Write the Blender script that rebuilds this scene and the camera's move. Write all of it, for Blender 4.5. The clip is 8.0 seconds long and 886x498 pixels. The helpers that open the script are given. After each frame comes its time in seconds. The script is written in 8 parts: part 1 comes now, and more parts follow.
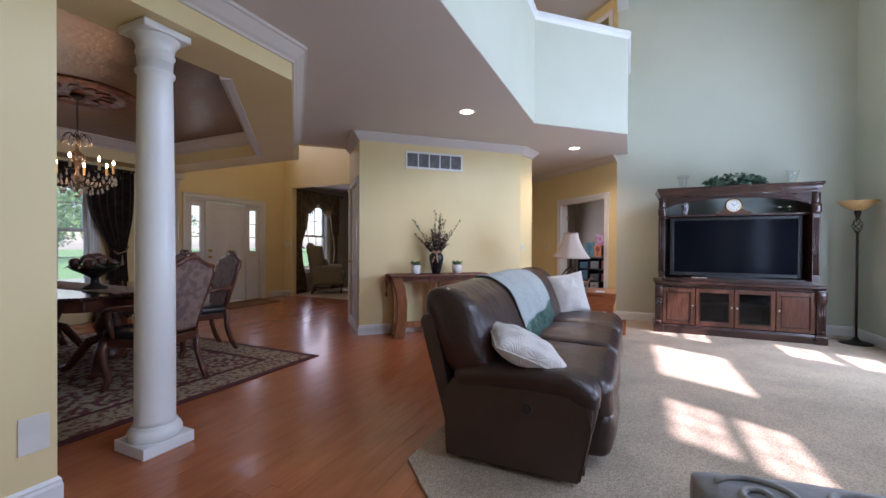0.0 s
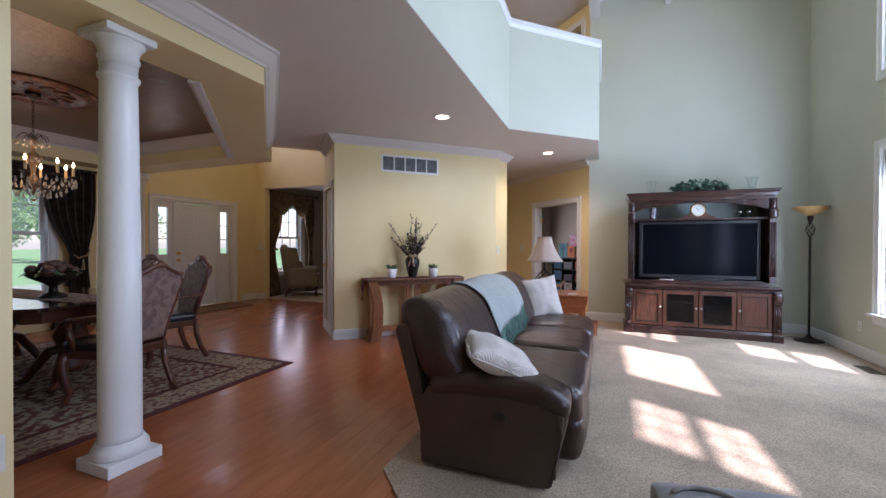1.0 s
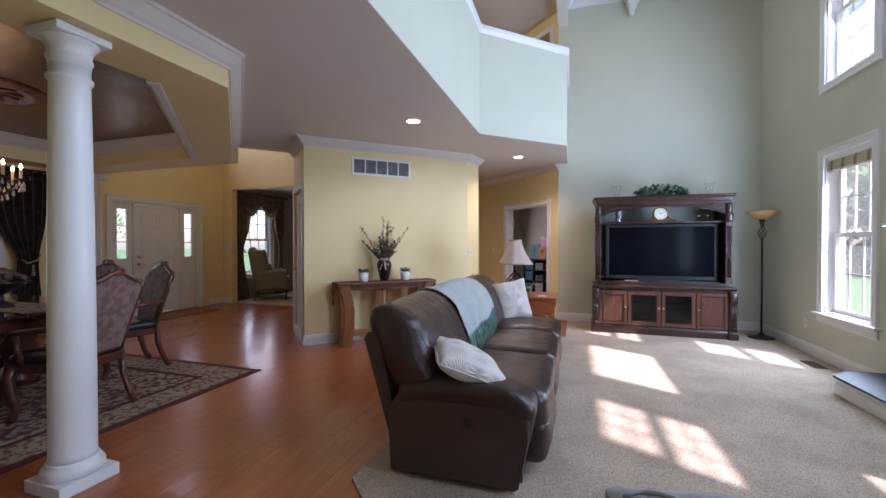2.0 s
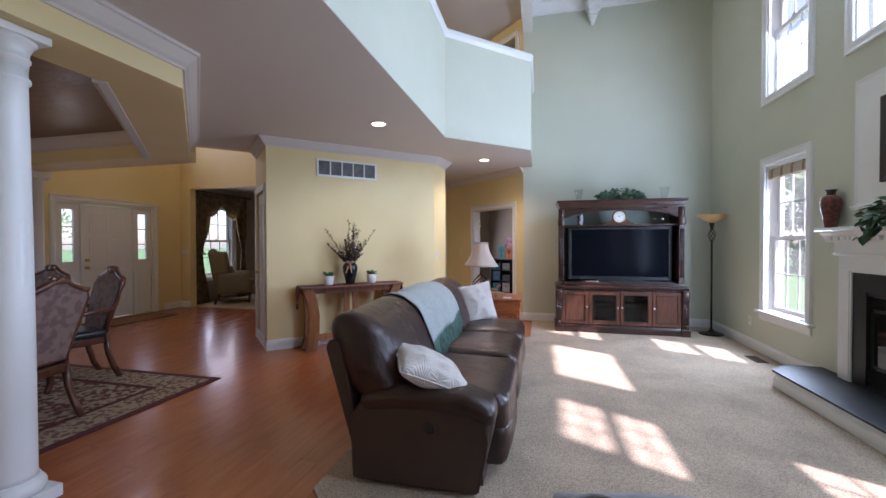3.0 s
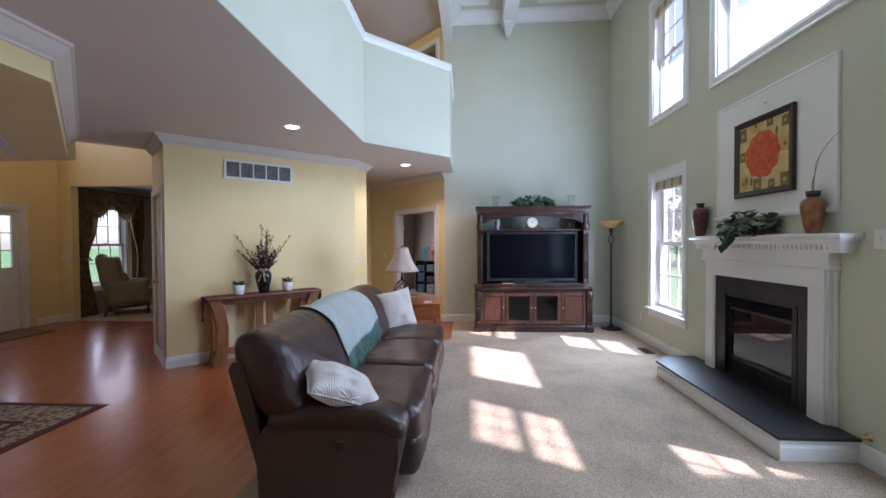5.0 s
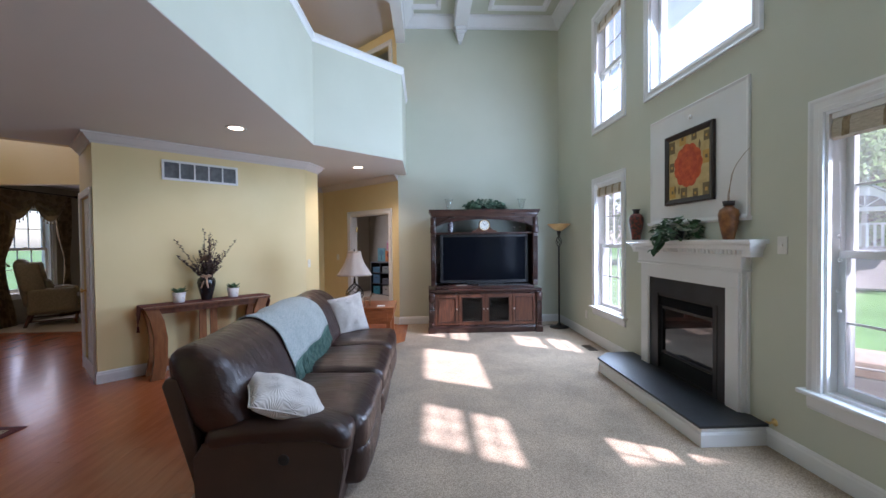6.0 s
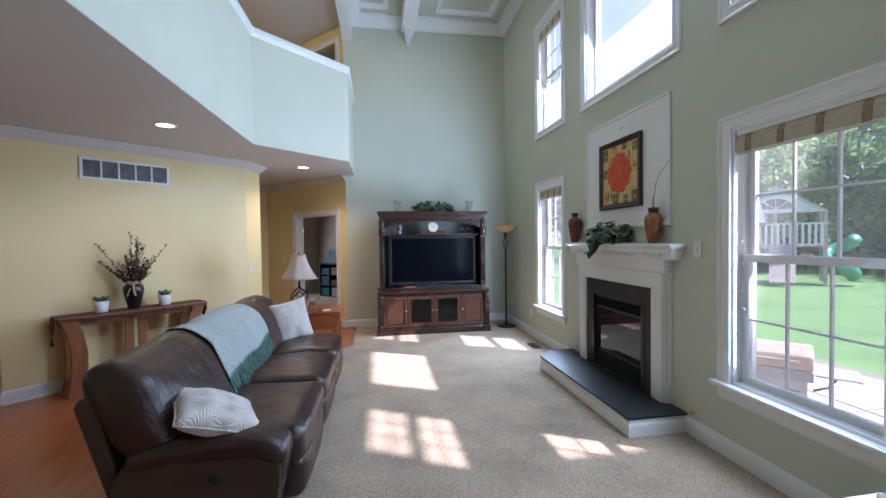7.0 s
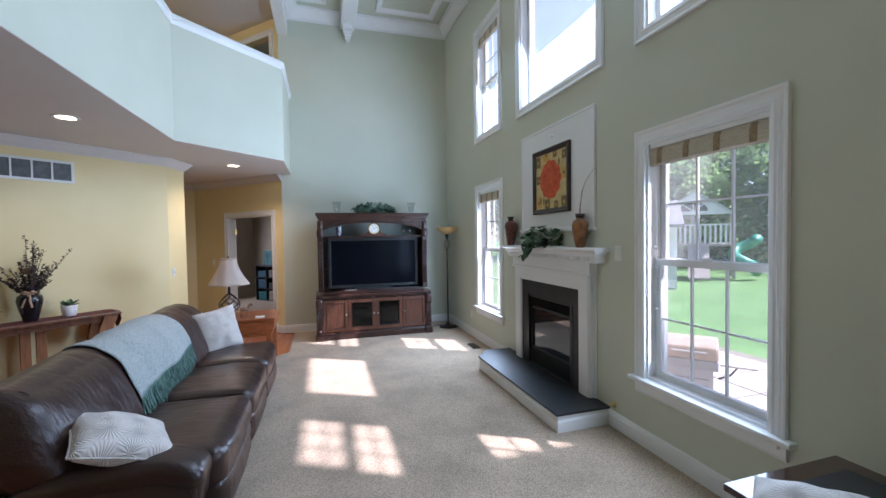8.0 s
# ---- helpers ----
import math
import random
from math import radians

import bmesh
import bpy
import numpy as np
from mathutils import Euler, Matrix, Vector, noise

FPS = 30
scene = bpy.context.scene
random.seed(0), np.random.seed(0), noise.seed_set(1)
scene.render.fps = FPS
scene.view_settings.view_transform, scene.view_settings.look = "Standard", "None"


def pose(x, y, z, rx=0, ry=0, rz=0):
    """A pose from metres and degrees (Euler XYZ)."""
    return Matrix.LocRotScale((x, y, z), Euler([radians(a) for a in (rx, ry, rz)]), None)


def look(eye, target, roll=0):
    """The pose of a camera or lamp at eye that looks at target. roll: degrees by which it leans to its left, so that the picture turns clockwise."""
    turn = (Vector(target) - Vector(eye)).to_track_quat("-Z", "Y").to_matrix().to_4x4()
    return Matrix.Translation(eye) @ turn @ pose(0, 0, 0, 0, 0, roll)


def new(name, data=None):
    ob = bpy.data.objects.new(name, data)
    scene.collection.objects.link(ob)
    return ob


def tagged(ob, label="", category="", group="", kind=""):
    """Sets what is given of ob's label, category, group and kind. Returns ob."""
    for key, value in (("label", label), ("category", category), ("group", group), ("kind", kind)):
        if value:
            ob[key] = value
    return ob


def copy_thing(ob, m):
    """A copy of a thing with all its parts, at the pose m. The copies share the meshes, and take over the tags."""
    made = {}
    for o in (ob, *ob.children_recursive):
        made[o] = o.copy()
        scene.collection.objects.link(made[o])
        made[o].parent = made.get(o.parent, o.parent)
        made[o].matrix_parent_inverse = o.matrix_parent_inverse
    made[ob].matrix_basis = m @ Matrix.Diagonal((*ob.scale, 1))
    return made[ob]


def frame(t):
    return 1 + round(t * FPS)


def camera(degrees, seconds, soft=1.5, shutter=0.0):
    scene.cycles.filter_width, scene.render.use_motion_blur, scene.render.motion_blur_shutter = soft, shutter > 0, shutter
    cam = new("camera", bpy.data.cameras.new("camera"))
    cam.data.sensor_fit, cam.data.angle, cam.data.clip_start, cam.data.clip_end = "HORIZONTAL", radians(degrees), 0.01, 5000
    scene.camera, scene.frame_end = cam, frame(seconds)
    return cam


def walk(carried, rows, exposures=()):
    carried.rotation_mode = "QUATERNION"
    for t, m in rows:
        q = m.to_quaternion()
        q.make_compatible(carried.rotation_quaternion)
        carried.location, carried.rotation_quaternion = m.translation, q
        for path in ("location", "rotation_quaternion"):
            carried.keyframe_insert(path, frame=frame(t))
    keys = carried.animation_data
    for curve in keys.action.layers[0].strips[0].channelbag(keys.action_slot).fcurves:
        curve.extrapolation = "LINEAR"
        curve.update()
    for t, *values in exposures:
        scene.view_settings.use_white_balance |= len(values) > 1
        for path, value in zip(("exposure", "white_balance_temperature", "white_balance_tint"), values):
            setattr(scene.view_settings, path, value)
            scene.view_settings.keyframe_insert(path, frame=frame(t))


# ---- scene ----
from mathutils.bvhtree import BVHTree

cam = camera(95.6, 8.0)
PATH = [
    (0, (0.152, 0.048, 1.189), (-0.688, 1.863, 1.174), 0.3),
    (0.5, (0.162, 0.039, 1.221), (-0.628, 1.876, 1.202), 0.2),
    (1, (0.172, 0.034, 1.253), (-0.563, 1.894, 1.233), 0.2),
    (1.5, (0.189, 0.033, 1.274), (-0.489, 1.914, 1.255), 0.1),
    (3, (0.258, 0.021, 1.349), (-0.213, 1.965, 1.323), -0.1),
    (3.5, (0.284, 0.03, 1.367), (-0.108, 1.991, 1.339), -0.2),
    (4, (0.298, 0.023, 1.397), (-0.005, 1.999, 1.365), -0.3),
    (4.5, (0.327, 0.018, 1.421), (0.115, 2.006, 1.388), -0.3),
    (6, (0.438, -0.036, 1.499), (0.527, 1.962, 1.459), -0.6),
    (6.5, (0.482, -0.047, 1.525), (0.684, 1.942, 1.479), -0.7),
    (7, (0.521, -0.062, 1.547), (0.837, 1.912, 1.498), -0.8),
    (7.5, (0.573, -0.07, 1.565), (1.008, 1.881, 1.513), -0.8),
    (8, (0.615, -0.077, 1.597), (1.186, 1.839, 1.538), -0.9),
]
walk(cam, [(t, look(eye, target, roll)) for t, eye, target, roll in PATH], [(0, 1.11, 6120, 35), (4.5, 1.05, 6050, 33), (8, 0.985, 5900, 29)])


# ---------- world, sun, large lights, exposure ----------
world = bpy.data.worlds.new("sky")
scene.world = world
world.use_nodes = True
wn = world.node_tree.nodes
sky = wn.new("ShaderNodeTexSky")
sky.sky_type, sky.sun_disc = "NISHITA", False
sky.sun_elevation, sky.sun_rotation = radians(54), radians(115)
wn["Background"].inputs["Strength"].default_value = 0.15
world.node_tree.links.new(sky.outputs[0], wn["Background"].inputs["Color"])

sun = new("sun", bpy.data.lights.new("sun", "SUN"))
sun.data.energy, sun.data.angle, sun.data.color = 5.0, radians(1.2), (1.0, 0.995, 0.985)
sun.matrix_world = look((2.32, -1.24, 4.0), (0, 0, 0))


def area(name, eye, target, sx, sy, watts, color):
    """A rectangular lamp of sky light, set in a window's opening where there is one."""
    data = bpy.data.lights.new(name, "AREA")
    data.shape, data.size, data.size_y, data.energy, data.color = "RECTANGLE", sx, sy, watts, color
    ob = new(name, data)
    ob.matrix_world = look(eye, target)
    return ob


def bulb(name, place, watts, color, radius=0.03):
    data = bpy.data.lights.new(name, "POINT")
    data.energy, data.color, data.shadow_soft_size = watts, color, radius
    ob = new(name, data)
    ob.location = place
    return ob


XF = -7.26                     # front wall
SKY = (0.60, 0.85, 1.0)
DAY = (0.95, 0.98, 1.0)
area("window_light", (2.90, 5.21, 3.82), (0.2, 5.21, 2.5), 0.70, 1.3, 12, SKY)
area("window_light", (2.90, 3.54, 3.82), (0.2, 3.54, 2.5), 1.27, 1.35, 29, SKY)
area("window_light", (2.90, 1.885, 3.82), (0.2, 1.885, 2.5), 0.82, 1.35, 16, SKY)
area("window_light", (2.90, 5.22, 1.30), (0, 5.22, 1.30), 0.70, 1.3, 36, SKY)
area("window_light", (2.90, 1.885, 1.30), (0, 1.885, 1.30), 0.82, 1.3, 16, SKY)
# Unseen opening assumed behind the camera, added to brighten the near side.
area("window_light", (3.13, -1.7, 1.1), (-0.6, 0.9, 1.0), 1.9, 2.0, 2.8, SKY)
# Unseen window assumed high above the front door, added to light foyer and loft.
area("window_light", (-7.5, 5.7, 4.1), (0, 5.9, 4.5), 1.6, 1.4, 10, DAY)
area("window_light", (-7.20, 2.35, 1.3), (0, 2.35, 0.6), 1.8, 1.4, 2, DAY)
area("window_light", (-7.20, 8.125, 1.3), (0, 8.1, 1.0), 0.85, 1.4, 5, DAY)
# Added to brighten the office; no window is built there.
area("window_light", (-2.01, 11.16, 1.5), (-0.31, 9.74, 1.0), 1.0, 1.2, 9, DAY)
for y in (4.995, 6.265):
    area("sidelight_light", (XF + 0.01, y, 1.50), (0, y, 1.2), 0.16, 0.85, 0.45, DAY)



# ---------- materials ----------
def mat(name, color, rough=0.5, metal=0.0, color2=None, scale=6.0, detail=6.0, mix=(0.35, 0.65), bump=0.0, bscale=60.0,
        stretch=(1, 1, 1), coat=0.0, spec=0.5, sheen=0.0, rvar=0.0):
    """Base colour in two noisy shades, with fine relief and uneven gloss, in metres."""
    m = bpy.data.materials.new(name)
    m.use_nodes = True
    n, l = m.node_tree.nodes, m.node_tree.links
    b = n["Principled BSDF"]
    b.inputs["Roughness"].default_value, b.inputs["Metallic"].default_value = rough, metal
    b.inputs["Specular IOR Level"].default_value, b.inputs["Coat Weight"].default_value = spec, coat
    b.inputs["Sheen Weight"].default_value = sheen
    co, mp = n.new("ShaderNodeTexCoord"), n.new("ShaderNodeMapping")
    l.new(co.outputs["Object"], mp.inputs[0])
    mp.inputs["Scale"].default_value = stretch
    no = n.new("ShaderNodeTexNoise")
    no.inputs["Scale"].default_value, no.inputs["Detail"].default_value = scale, detail
    l.new(mp.outputs[0], no.inputs[0])
    ra = n.new("ShaderNodeValToRGB")
    ra.name = "shades"
    c2 = color2 or tuple(c * 0.88 for c in color)
    ra.color_ramp.elements[0].position, ra.color_ramp.elements[1].position = mix
    ra.color_ramp.elements[0].color, ra.color_ramp.elements[1].color = (*c2, 1), (*color, 1)
    l.new(no.outputs[0], ra.inputs[0])
    l.new(ra.outputs[0], b.inputs["Base Color"])
    if rvar:
        mr = n.new("ShaderNodeMapRange")
        mr.inputs[3].default_value, mr.inputs[4].default_value = max(0, rough - rvar), min(1, rough + rvar)
        l.new(no.outputs[0], mr.inputs[0])
        l.new(mr.outputs[0], b.inputs["Roughness"])
    if bump:
        nb, bp = n.new("ShaderNodeTexNoise"), n.new("ShaderNodeBump")
        nb.inputs["Scale"].default_value, nb.inputs["Detail"].default_value = bscale, 4
        l.new(mp.outputs[0], nb.inputs[0])
        l.new(nb.outputs[0], bp.inputs["Height"])
        bp.inputs["Strength"].default_value, bp.inputs["Distance"].default_value = bump, 0.01
        l.new(bp.outputs[0], b.inputs["Normal"])
    return m


def glow(name, color, strength):
    m = mat(name, color, 0.5)
    b = m.node_tree.nodes["Principled BSDF"]
    b.inputs["Emission Color"].default_value, b.inputs["Emission Strength"].default_value = (*color, 1), strength
    return m


def clear(name, tint=(1, 1, 1), gloss=0.02, haze=0.0):
    """Thin clear glass: lets light through, mirrors more at a slant; haze mixes in a pale veil of glare."""
    m = bpy.data.materials.new(name)
    m.use_nodes = True
    n, l = m.node_tree.nodes, m.node_tree.links
    n.remove(n["Principled BSDF"])
    tr, gl, mx = n.new("ShaderNodeBsdfTransparent"), n.new("ShaderNodeBsdfGlossy"), n.new("ShaderNodeMixShader")
    fr, pw, ad = n.new("ShaderNodeLayerWeight"), n.new("ShaderNodeMath"), n.new("ShaderNodeMath")
    tr.inputs[0].default_value, gl.inputs["Roughness"].default_value = (*tint, 1), gloss
    pw.operation, ad.operation = "POWER", "MULTIPLY_ADD"
    pw.inputs[1].default_value, ad.inputs[1].default_value, ad.inputs[2].default_value = 5.0, 0.9, 0.04
    l.new(fr.outputs["Facing"], pw.inputs[0])
    l.new(pw.outputs[0], ad.inputs[0])
    l.new(ad.outputs[0], mx.inputs[0])
    l.new(tr.outputs[0], mx.inputs[1])
    l.new(gl.outputs[0], mx.inputs[2])
    # Pale translucent veil imitates glare over the bright view outside.
    glare_bsdf, veil = n.new("ShaderNodeBsdfTranslucent"), n.new("ShaderNodeMixShader")
    veil.inputs[0].default_value = haze
    l.new(mx.outputs[0], veil.inputs[1])
    l.new(glare_bsdf.outputs[0], veil.inputs[2])
    l.new((veil if haze else mx).outputs[0], n["Material Output"].inputs[0])
    return m


def cloudy(m, scale, low, high):
    """Large soft patches over a material's own shades: wear and brushed pile."""
    n, l = m.node_tree.nodes, m.node_tree.links
    co, no, mr, mx = n.new("ShaderNodeTexCoord"), n.new("ShaderNodeTexNoise"), n.new("ShaderNodeMapRange"), n.new("ShaderNodeMix")
    no.inputs["Scale"].default_value, no.inputs["Detail"].default_value = scale, 3
    mr.inputs[1].default_value, mr.inputs[2].default_value = 0.35, 0.65
    mr.inputs[3].default_value, mr.inputs[4].default_value = low, high
    mx.data_type, mx.blend_type = "RGBA", "MULTIPLY"
    mx.inputs[0].default_value = 1.0
    l.new(co.outputs["Object"], no.inputs[0])
    l.new(no.outputs[0], mr.inputs[0])
    l.new(n["shades"].outputs[0], mx.inputs[6])
    l.new(mr.outputs[0], mx.inputs[7])
    l.new(mx.outputs[2], n["Principled BSDF"].inputs["Base Color"])
    return m


SAGE = mat("sage_paint", (0.58, 0.595, 0.485), 0.6, color2=(0.555, 0.57, 0.46), scale=1.5, bump=0.05, bscale=180)
YELLOW = mat("yellow_paint", (0.82, 0.672, 0.365), 0.55, color2=(0.785, 0.637, 0.33), scale=1.5, bump=0.05, bscale=180)
CEIL = mat("ceiling_paint", (0.66, 0.61, 0.57), 0.7, color2=(0.64, 0.59, 0.55), scale=1.2, bump=0.05, bscale=150)
WHITE = mat("white_trim_paint", (0.80, 0.80, 0.79), 0.32, color2=(0.77, 0.77, 0.755), scale=3, bump=0.02, bscale=120)
TAUPE = mat("taupe_paint", (0.42, 0.38, 0.30), 0.6, scale=1.5, bump=0.05, bscale=180)
TEAL = mat("teal_paint", (0.25, 0.40, 0.40), 0.6, scale=1.5)
BRONZE_CEIL = mat("brown_faux_metal_ceiling", (0.24, 0.13, 0.065), 0.36, 0.25, color2=(0.14, 0.072, 0.034), scale=2.2, bump=0.5, bscale=14, rvar=0.12)
CARPET = mat("beige_carpet", (0.575, 0.44, 0.315), 0.95, color2=(0.285, 0.20, 0.13), scale=110, detail=4, mix=(0.30, 0.60), bump=0.9, bscale=150, sheen=0.12)
cloudy(CARPET, 2.2, 0.80, 1.06)
CARPET2 = mat("sitting_room_carpet", (0.55, 0.47, 0.36), 0.95, color2=(0.48, 0.40, 0.30), scale=60, bump=0.6, bscale=200)
DARKWOOD = mat("dark_cherry_wood", (0.052, 0.018, 0.012), 0.30, color2=(0.020, 0.008, 0.006), scale=7, stretch=(1, 1, 6), bump=0.08, bscale=30, coat=0.3, rvar=0.08)
PANELWOOD = mat("cherry_wood_panel", (0.125, 0.042, 0.020), 0.33, color2=(0.062, 0.021, 0.012), scale=9, stretch=(5, 5, 0.7), bump=0.08, bscale=30, coat=0.2)
TABLEWOOD = mat("orange_cherry_wood", (0.42, 0.13, 0.045), 0.3, color2=(0.28, 0.08, 0.028), scale=7, stretch=(1, 6, 6), bump=0.05, bscale=30, coat=0.25)
CONSOLEWOOD = mat("walnut_wood", (0.22, 0.085, 0.04), 0.35, color2=(0.12, 0.045, 0.025), scale=6, stretch=(4, 4, 1), bump=0.05, bscale=30, coat=0.2)
OAKLEG = mat("reddish_oak", (0.36, 0.15, 0.06), 0.4, color2=(0.25, 0.10, 0.04), scale=8, stretch=(4, 4, 0.8), bump=0.05)
LEATHER = mat("dark_brown_leather", (0.048, 0.020, 0.015), 0.33, color2=(0.030, 0.013, 0.010), scale=3.5, bump=0.12, bscale=140, spec=0.55, rvar=0.10)


def creased(m, stretch, scale, depth):
    """Soft creases over a leather's grain."""
    n, l = m.node_tree.nodes, m.node_tree.links
    b = n["Principled BSDF"]
    co, mp, no, bp = n.new("ShaderNodeTexCoord"), n.new("ShaderNodeMapping"), n.new("ShaderNodeTexNoise"), n.new("ShaderNodeBump")
    mp.inputs["Scale"].default_value = stretch
    no.inputs["Scale"].default_value, no.inputs["Detail"].default_value, no.inputs["Distortion"].default_value = scale, 4, 0.6
    l.new(co.outputs["Object"], mp.inputs[0])
    l.new(mp.outputs[0], no.inputs[0])
    l.new(no.outputs[0], bp.inputs["Height"])
    bp.inputs["Strength"].default_value, bp.inputs["Distance"].default_value = 0.6, depth
    l.new(b.inputs["Normal"].links[0].from_socket, bp.inputs["Normal"])
    l.new(bp.outputs[0], b.inputs["Normal"])


creased(LEATHER, (0.20, 1.0, 0.35), 9, 0.020)
creased(LEATHER, (0.30, 1.0, 0.45), 38, 0.005)
SIDELEATHER = mat("matte_brown_leather", (0.066, 0.038, 0.029), 0.5, color2=(0.053, 0.030, 0.023), scale=5, bump=0.15, bscale=150)
BLACK = mat("black_plastic", (0.02, 0.02, 0.021), 0.4)
IRON = mat("bronze_iron", (0.035, 0.025, 0.02), 0.45, 0.6, bump=0.1, bscale=40)
SLATE = mat("black_slate", (0.028, 0.030, 0.033), 0.45, color2=(0.021, 0.022, 0.024), scale=9, bump=0.15, bscale=50)
SCREEN = mat("tv_glass", (0.003, 0.004, 0.007), 0.14, spec=0.1)
TVGREY = mat("tv_bezel", (0.018, 0.018, 0.020), 0.4, 0.2)
BRASS = mat("brass", (0.75, 0.52, 0.22), 0.3, 1.0)
STEEL = mat("nickel", (0.6, 0.6, 0.58), 0.3, 1.0)
IVORY = mat("ivory_plastic", (0.78, 0.76, 0.70), 0.4)
# Haze here is painted glare; the front panes get more of it.
GLASS = clear("window_glass", haze=0.08)
GLARE_GLASS = clear("glare_window_glass", haze=0.12)
CRYSTAL = clear("clear_crystal", (0.95, 0.96, 0.96))
VINYL = mat("white_vinyl", (0.82, 0.83, 0.84), 0.35, scale=4)


# ---------- builders ----------
def part(name, bm, material, parent=None, label="", smooth=False, bevel=0.0, kind=""):
    """Links a bmesh as one mesh object, under a thing or a part."""
    bmesh.ops.recalc_face_normals(bm, faces=bm.faces)
    if bevel:
        edges = [e for e in bm.edges if len(e.link_faces) == 2 and e.calc_face_angle(0) > 0.6]
        bmesh.ops.bevel(bm, geom=edges, offset=bevel, segments=2, affect="EDGES", profile=0.5, clamp_overlap=True)
    data = bpy.data.meshes.new(name)
    bm.to_mesh(data)
    bm.free()
    data.materials.append(material)
    if smooth:
        data.shade_smooth()
    ob = new(name, data)
    ob.parent = parent
    return tagged(ob, label, kind=kind)


def thing(name, place, label, category, group="", rz=0.0):
    ob = new(name)
    ob.empty_display_size = 0.1
    ob.matrix_basis = pose(*place, 0, 0, rz)
    return tagged(ob, label, category, group)


def box(x0, x1, y0, y1, z0, z1, bm=None):
    bm = bm or bmesh.new()
    m = Matrix.Translation(((x0 + x1) / 2, (y0 + y1) / 2, (z0 + z1) / 2)) @ Matrix.Diagonal((abs(x1 - x0), abs(y1 - y0), abs(z1 - z0), 1))
    bmesh.ops.create_cube(bm, size=1, matrix=m)
    return bm


def prism(points, z0, z1, bm=None):
    """An upright solid over a plan outline."""
    bm = bm or bmesh.new()
    low = [bm.verts.new((x, y, z0)) for x, y in points]
    top = [bm.verts.new((x, y, z1)) for x, y in points]
    bm.faces.new(low[::-1])
    bm.faces.new(top)
    for i in range(len(points)):
        j = (i + 1) % len(points)
        bm.faces.new((low[i], low[j], top[j], top[i]))
    return bm


def slab(profile, x0, x1, bm=None):
    """A solid with a y, z outline, drawn out along x."""
    bm = bm or bmesh.new()
    a = [bm.verts.new((x0, y, z)) for y, z in profile]
    b = [bm.verts.new((x1, y, z)) for y, z in profile]
    bm.faces.new(a)
    bm.faces.new(b[::-1])
    for i in range(len(profile)):
        j = (i + 1) % len(profile)
        bm.faces.new((a[i], b[i], b[j], a[j]))
    return bm


def lathe(profile, x=0.0, y=0.0, segs=32, bm=None, sx=1.0, sy=1.0, ring=False):
    """A turned solid round the z axis from r, z pairs."""
    bm = bm or bmesh.new()
    rings = []
    for r, z in profile:
        if r < 1e-5:
            rings.append([bm.verts.new((x, y, z))])
        else:
            rings.append([bm.verts.new((x + sx * r * math.cos(2 * math.pi * k / segs), y + sy * r * math.sin(2 * math.pi * k / segs), z)) for k in range(segs)])
    for a, b in zip(rings, rings[1:] + (rings[:1] if ring else [])):
        for k in range(segs):
            j = (k + 1) % segs
            if len(a) == 1 and len(b) == 1:
                continue
            if len(a) == 1:
                bm.faces.new((a[0], b[k], b[j]))
            elif len(b) == 1:
                bm.faces.new((a[k], a[j], b[0]))
            else:
                bm.faces.new((a[k], a[j], b[j], b[k]))
    for end in () if ring else (rings[0], rings[-1]):
        if len(end) > 1:
            bm.faces.new(end)
    return bm


def tube(points, radius, segs=8, bm=None, taper=1.0):
    """A round bar along a line of points."""
    bm = bm or bmesh.new()
    pts = [Vector(p) for p in points]
    rings = []
    up = Vector((0.13, 0.31, 0.94))
    for i, p in enumerate(pts):
        d = (pts[min(i + 1, len(pts) - 1)] - pts[max(i - 1, 0)]).normalized()
        s = d.cross(up)
        if s.length < 1e-3:
            s = d.cross(Vector((1, 0, 0)))
        s.normalize()
        w = d.cross(s)
        r = radius * (1 + (taper - 1) * i / max(1, len(pts) - 1))
        rings.append([bm.verts.new(p + r * (math.cos(2 * math.pi * k / segs) * s + math.sin(2 * math.pi * k / segs) * w)) for k in range(segs)])
    for a, b in zip(rings, rings[1:]):
        for k in range(segs):
            j = (k + 1) % segs
            bm.faces.new((a[k], a[j], b[j], b[k]))
    bm.faces.new(rings[0])
    bm.faces.new(rings[-1][::-1])
    return bm


def sweep(profile, path, side=1, bm=None, closed=False):
    """A moulding: profile of (out, z) drawn along a plan line with mitred corners; out is to the path's left (side 1) or right (-1)."""
    bm = bm or bmesh.new()
    pts = [Vector((*p, 0)) for p in path]
    rows = []
    n = len(pts)
    for i, p in enumerate(pts):
        before = (p - pts[i - 1]).normalized() if i or closed else None
        after = (pts[(i + 1) % n] - p).normalized() if i < n - 1 or closed else None
        d0, d1 = before or after, after or before
        n0, n1 = (Vector((-d.y, d.x, 0)) * side for d in (d0, d1))
        m = (n0 + n1).normalized()
        m /= max(0.3, m.dot(n0))
        rows.append([bm.verts.new(p + m * o + Vector((0, 0, z))) for o, z in profile])
    for i in range(n if closed else n - 1):
        a, b = rows[i], rows[(i + 1) % n]
        for k in range(len(profile)):
            j = (k + 1) % len(profile)
            bm.faces.new((a[k], a[j], b[j], b[k]))
    if not closed:
        bm.faces.new(rows[0])
        bm.faces.new(rows[-1][::-1])
    return bm


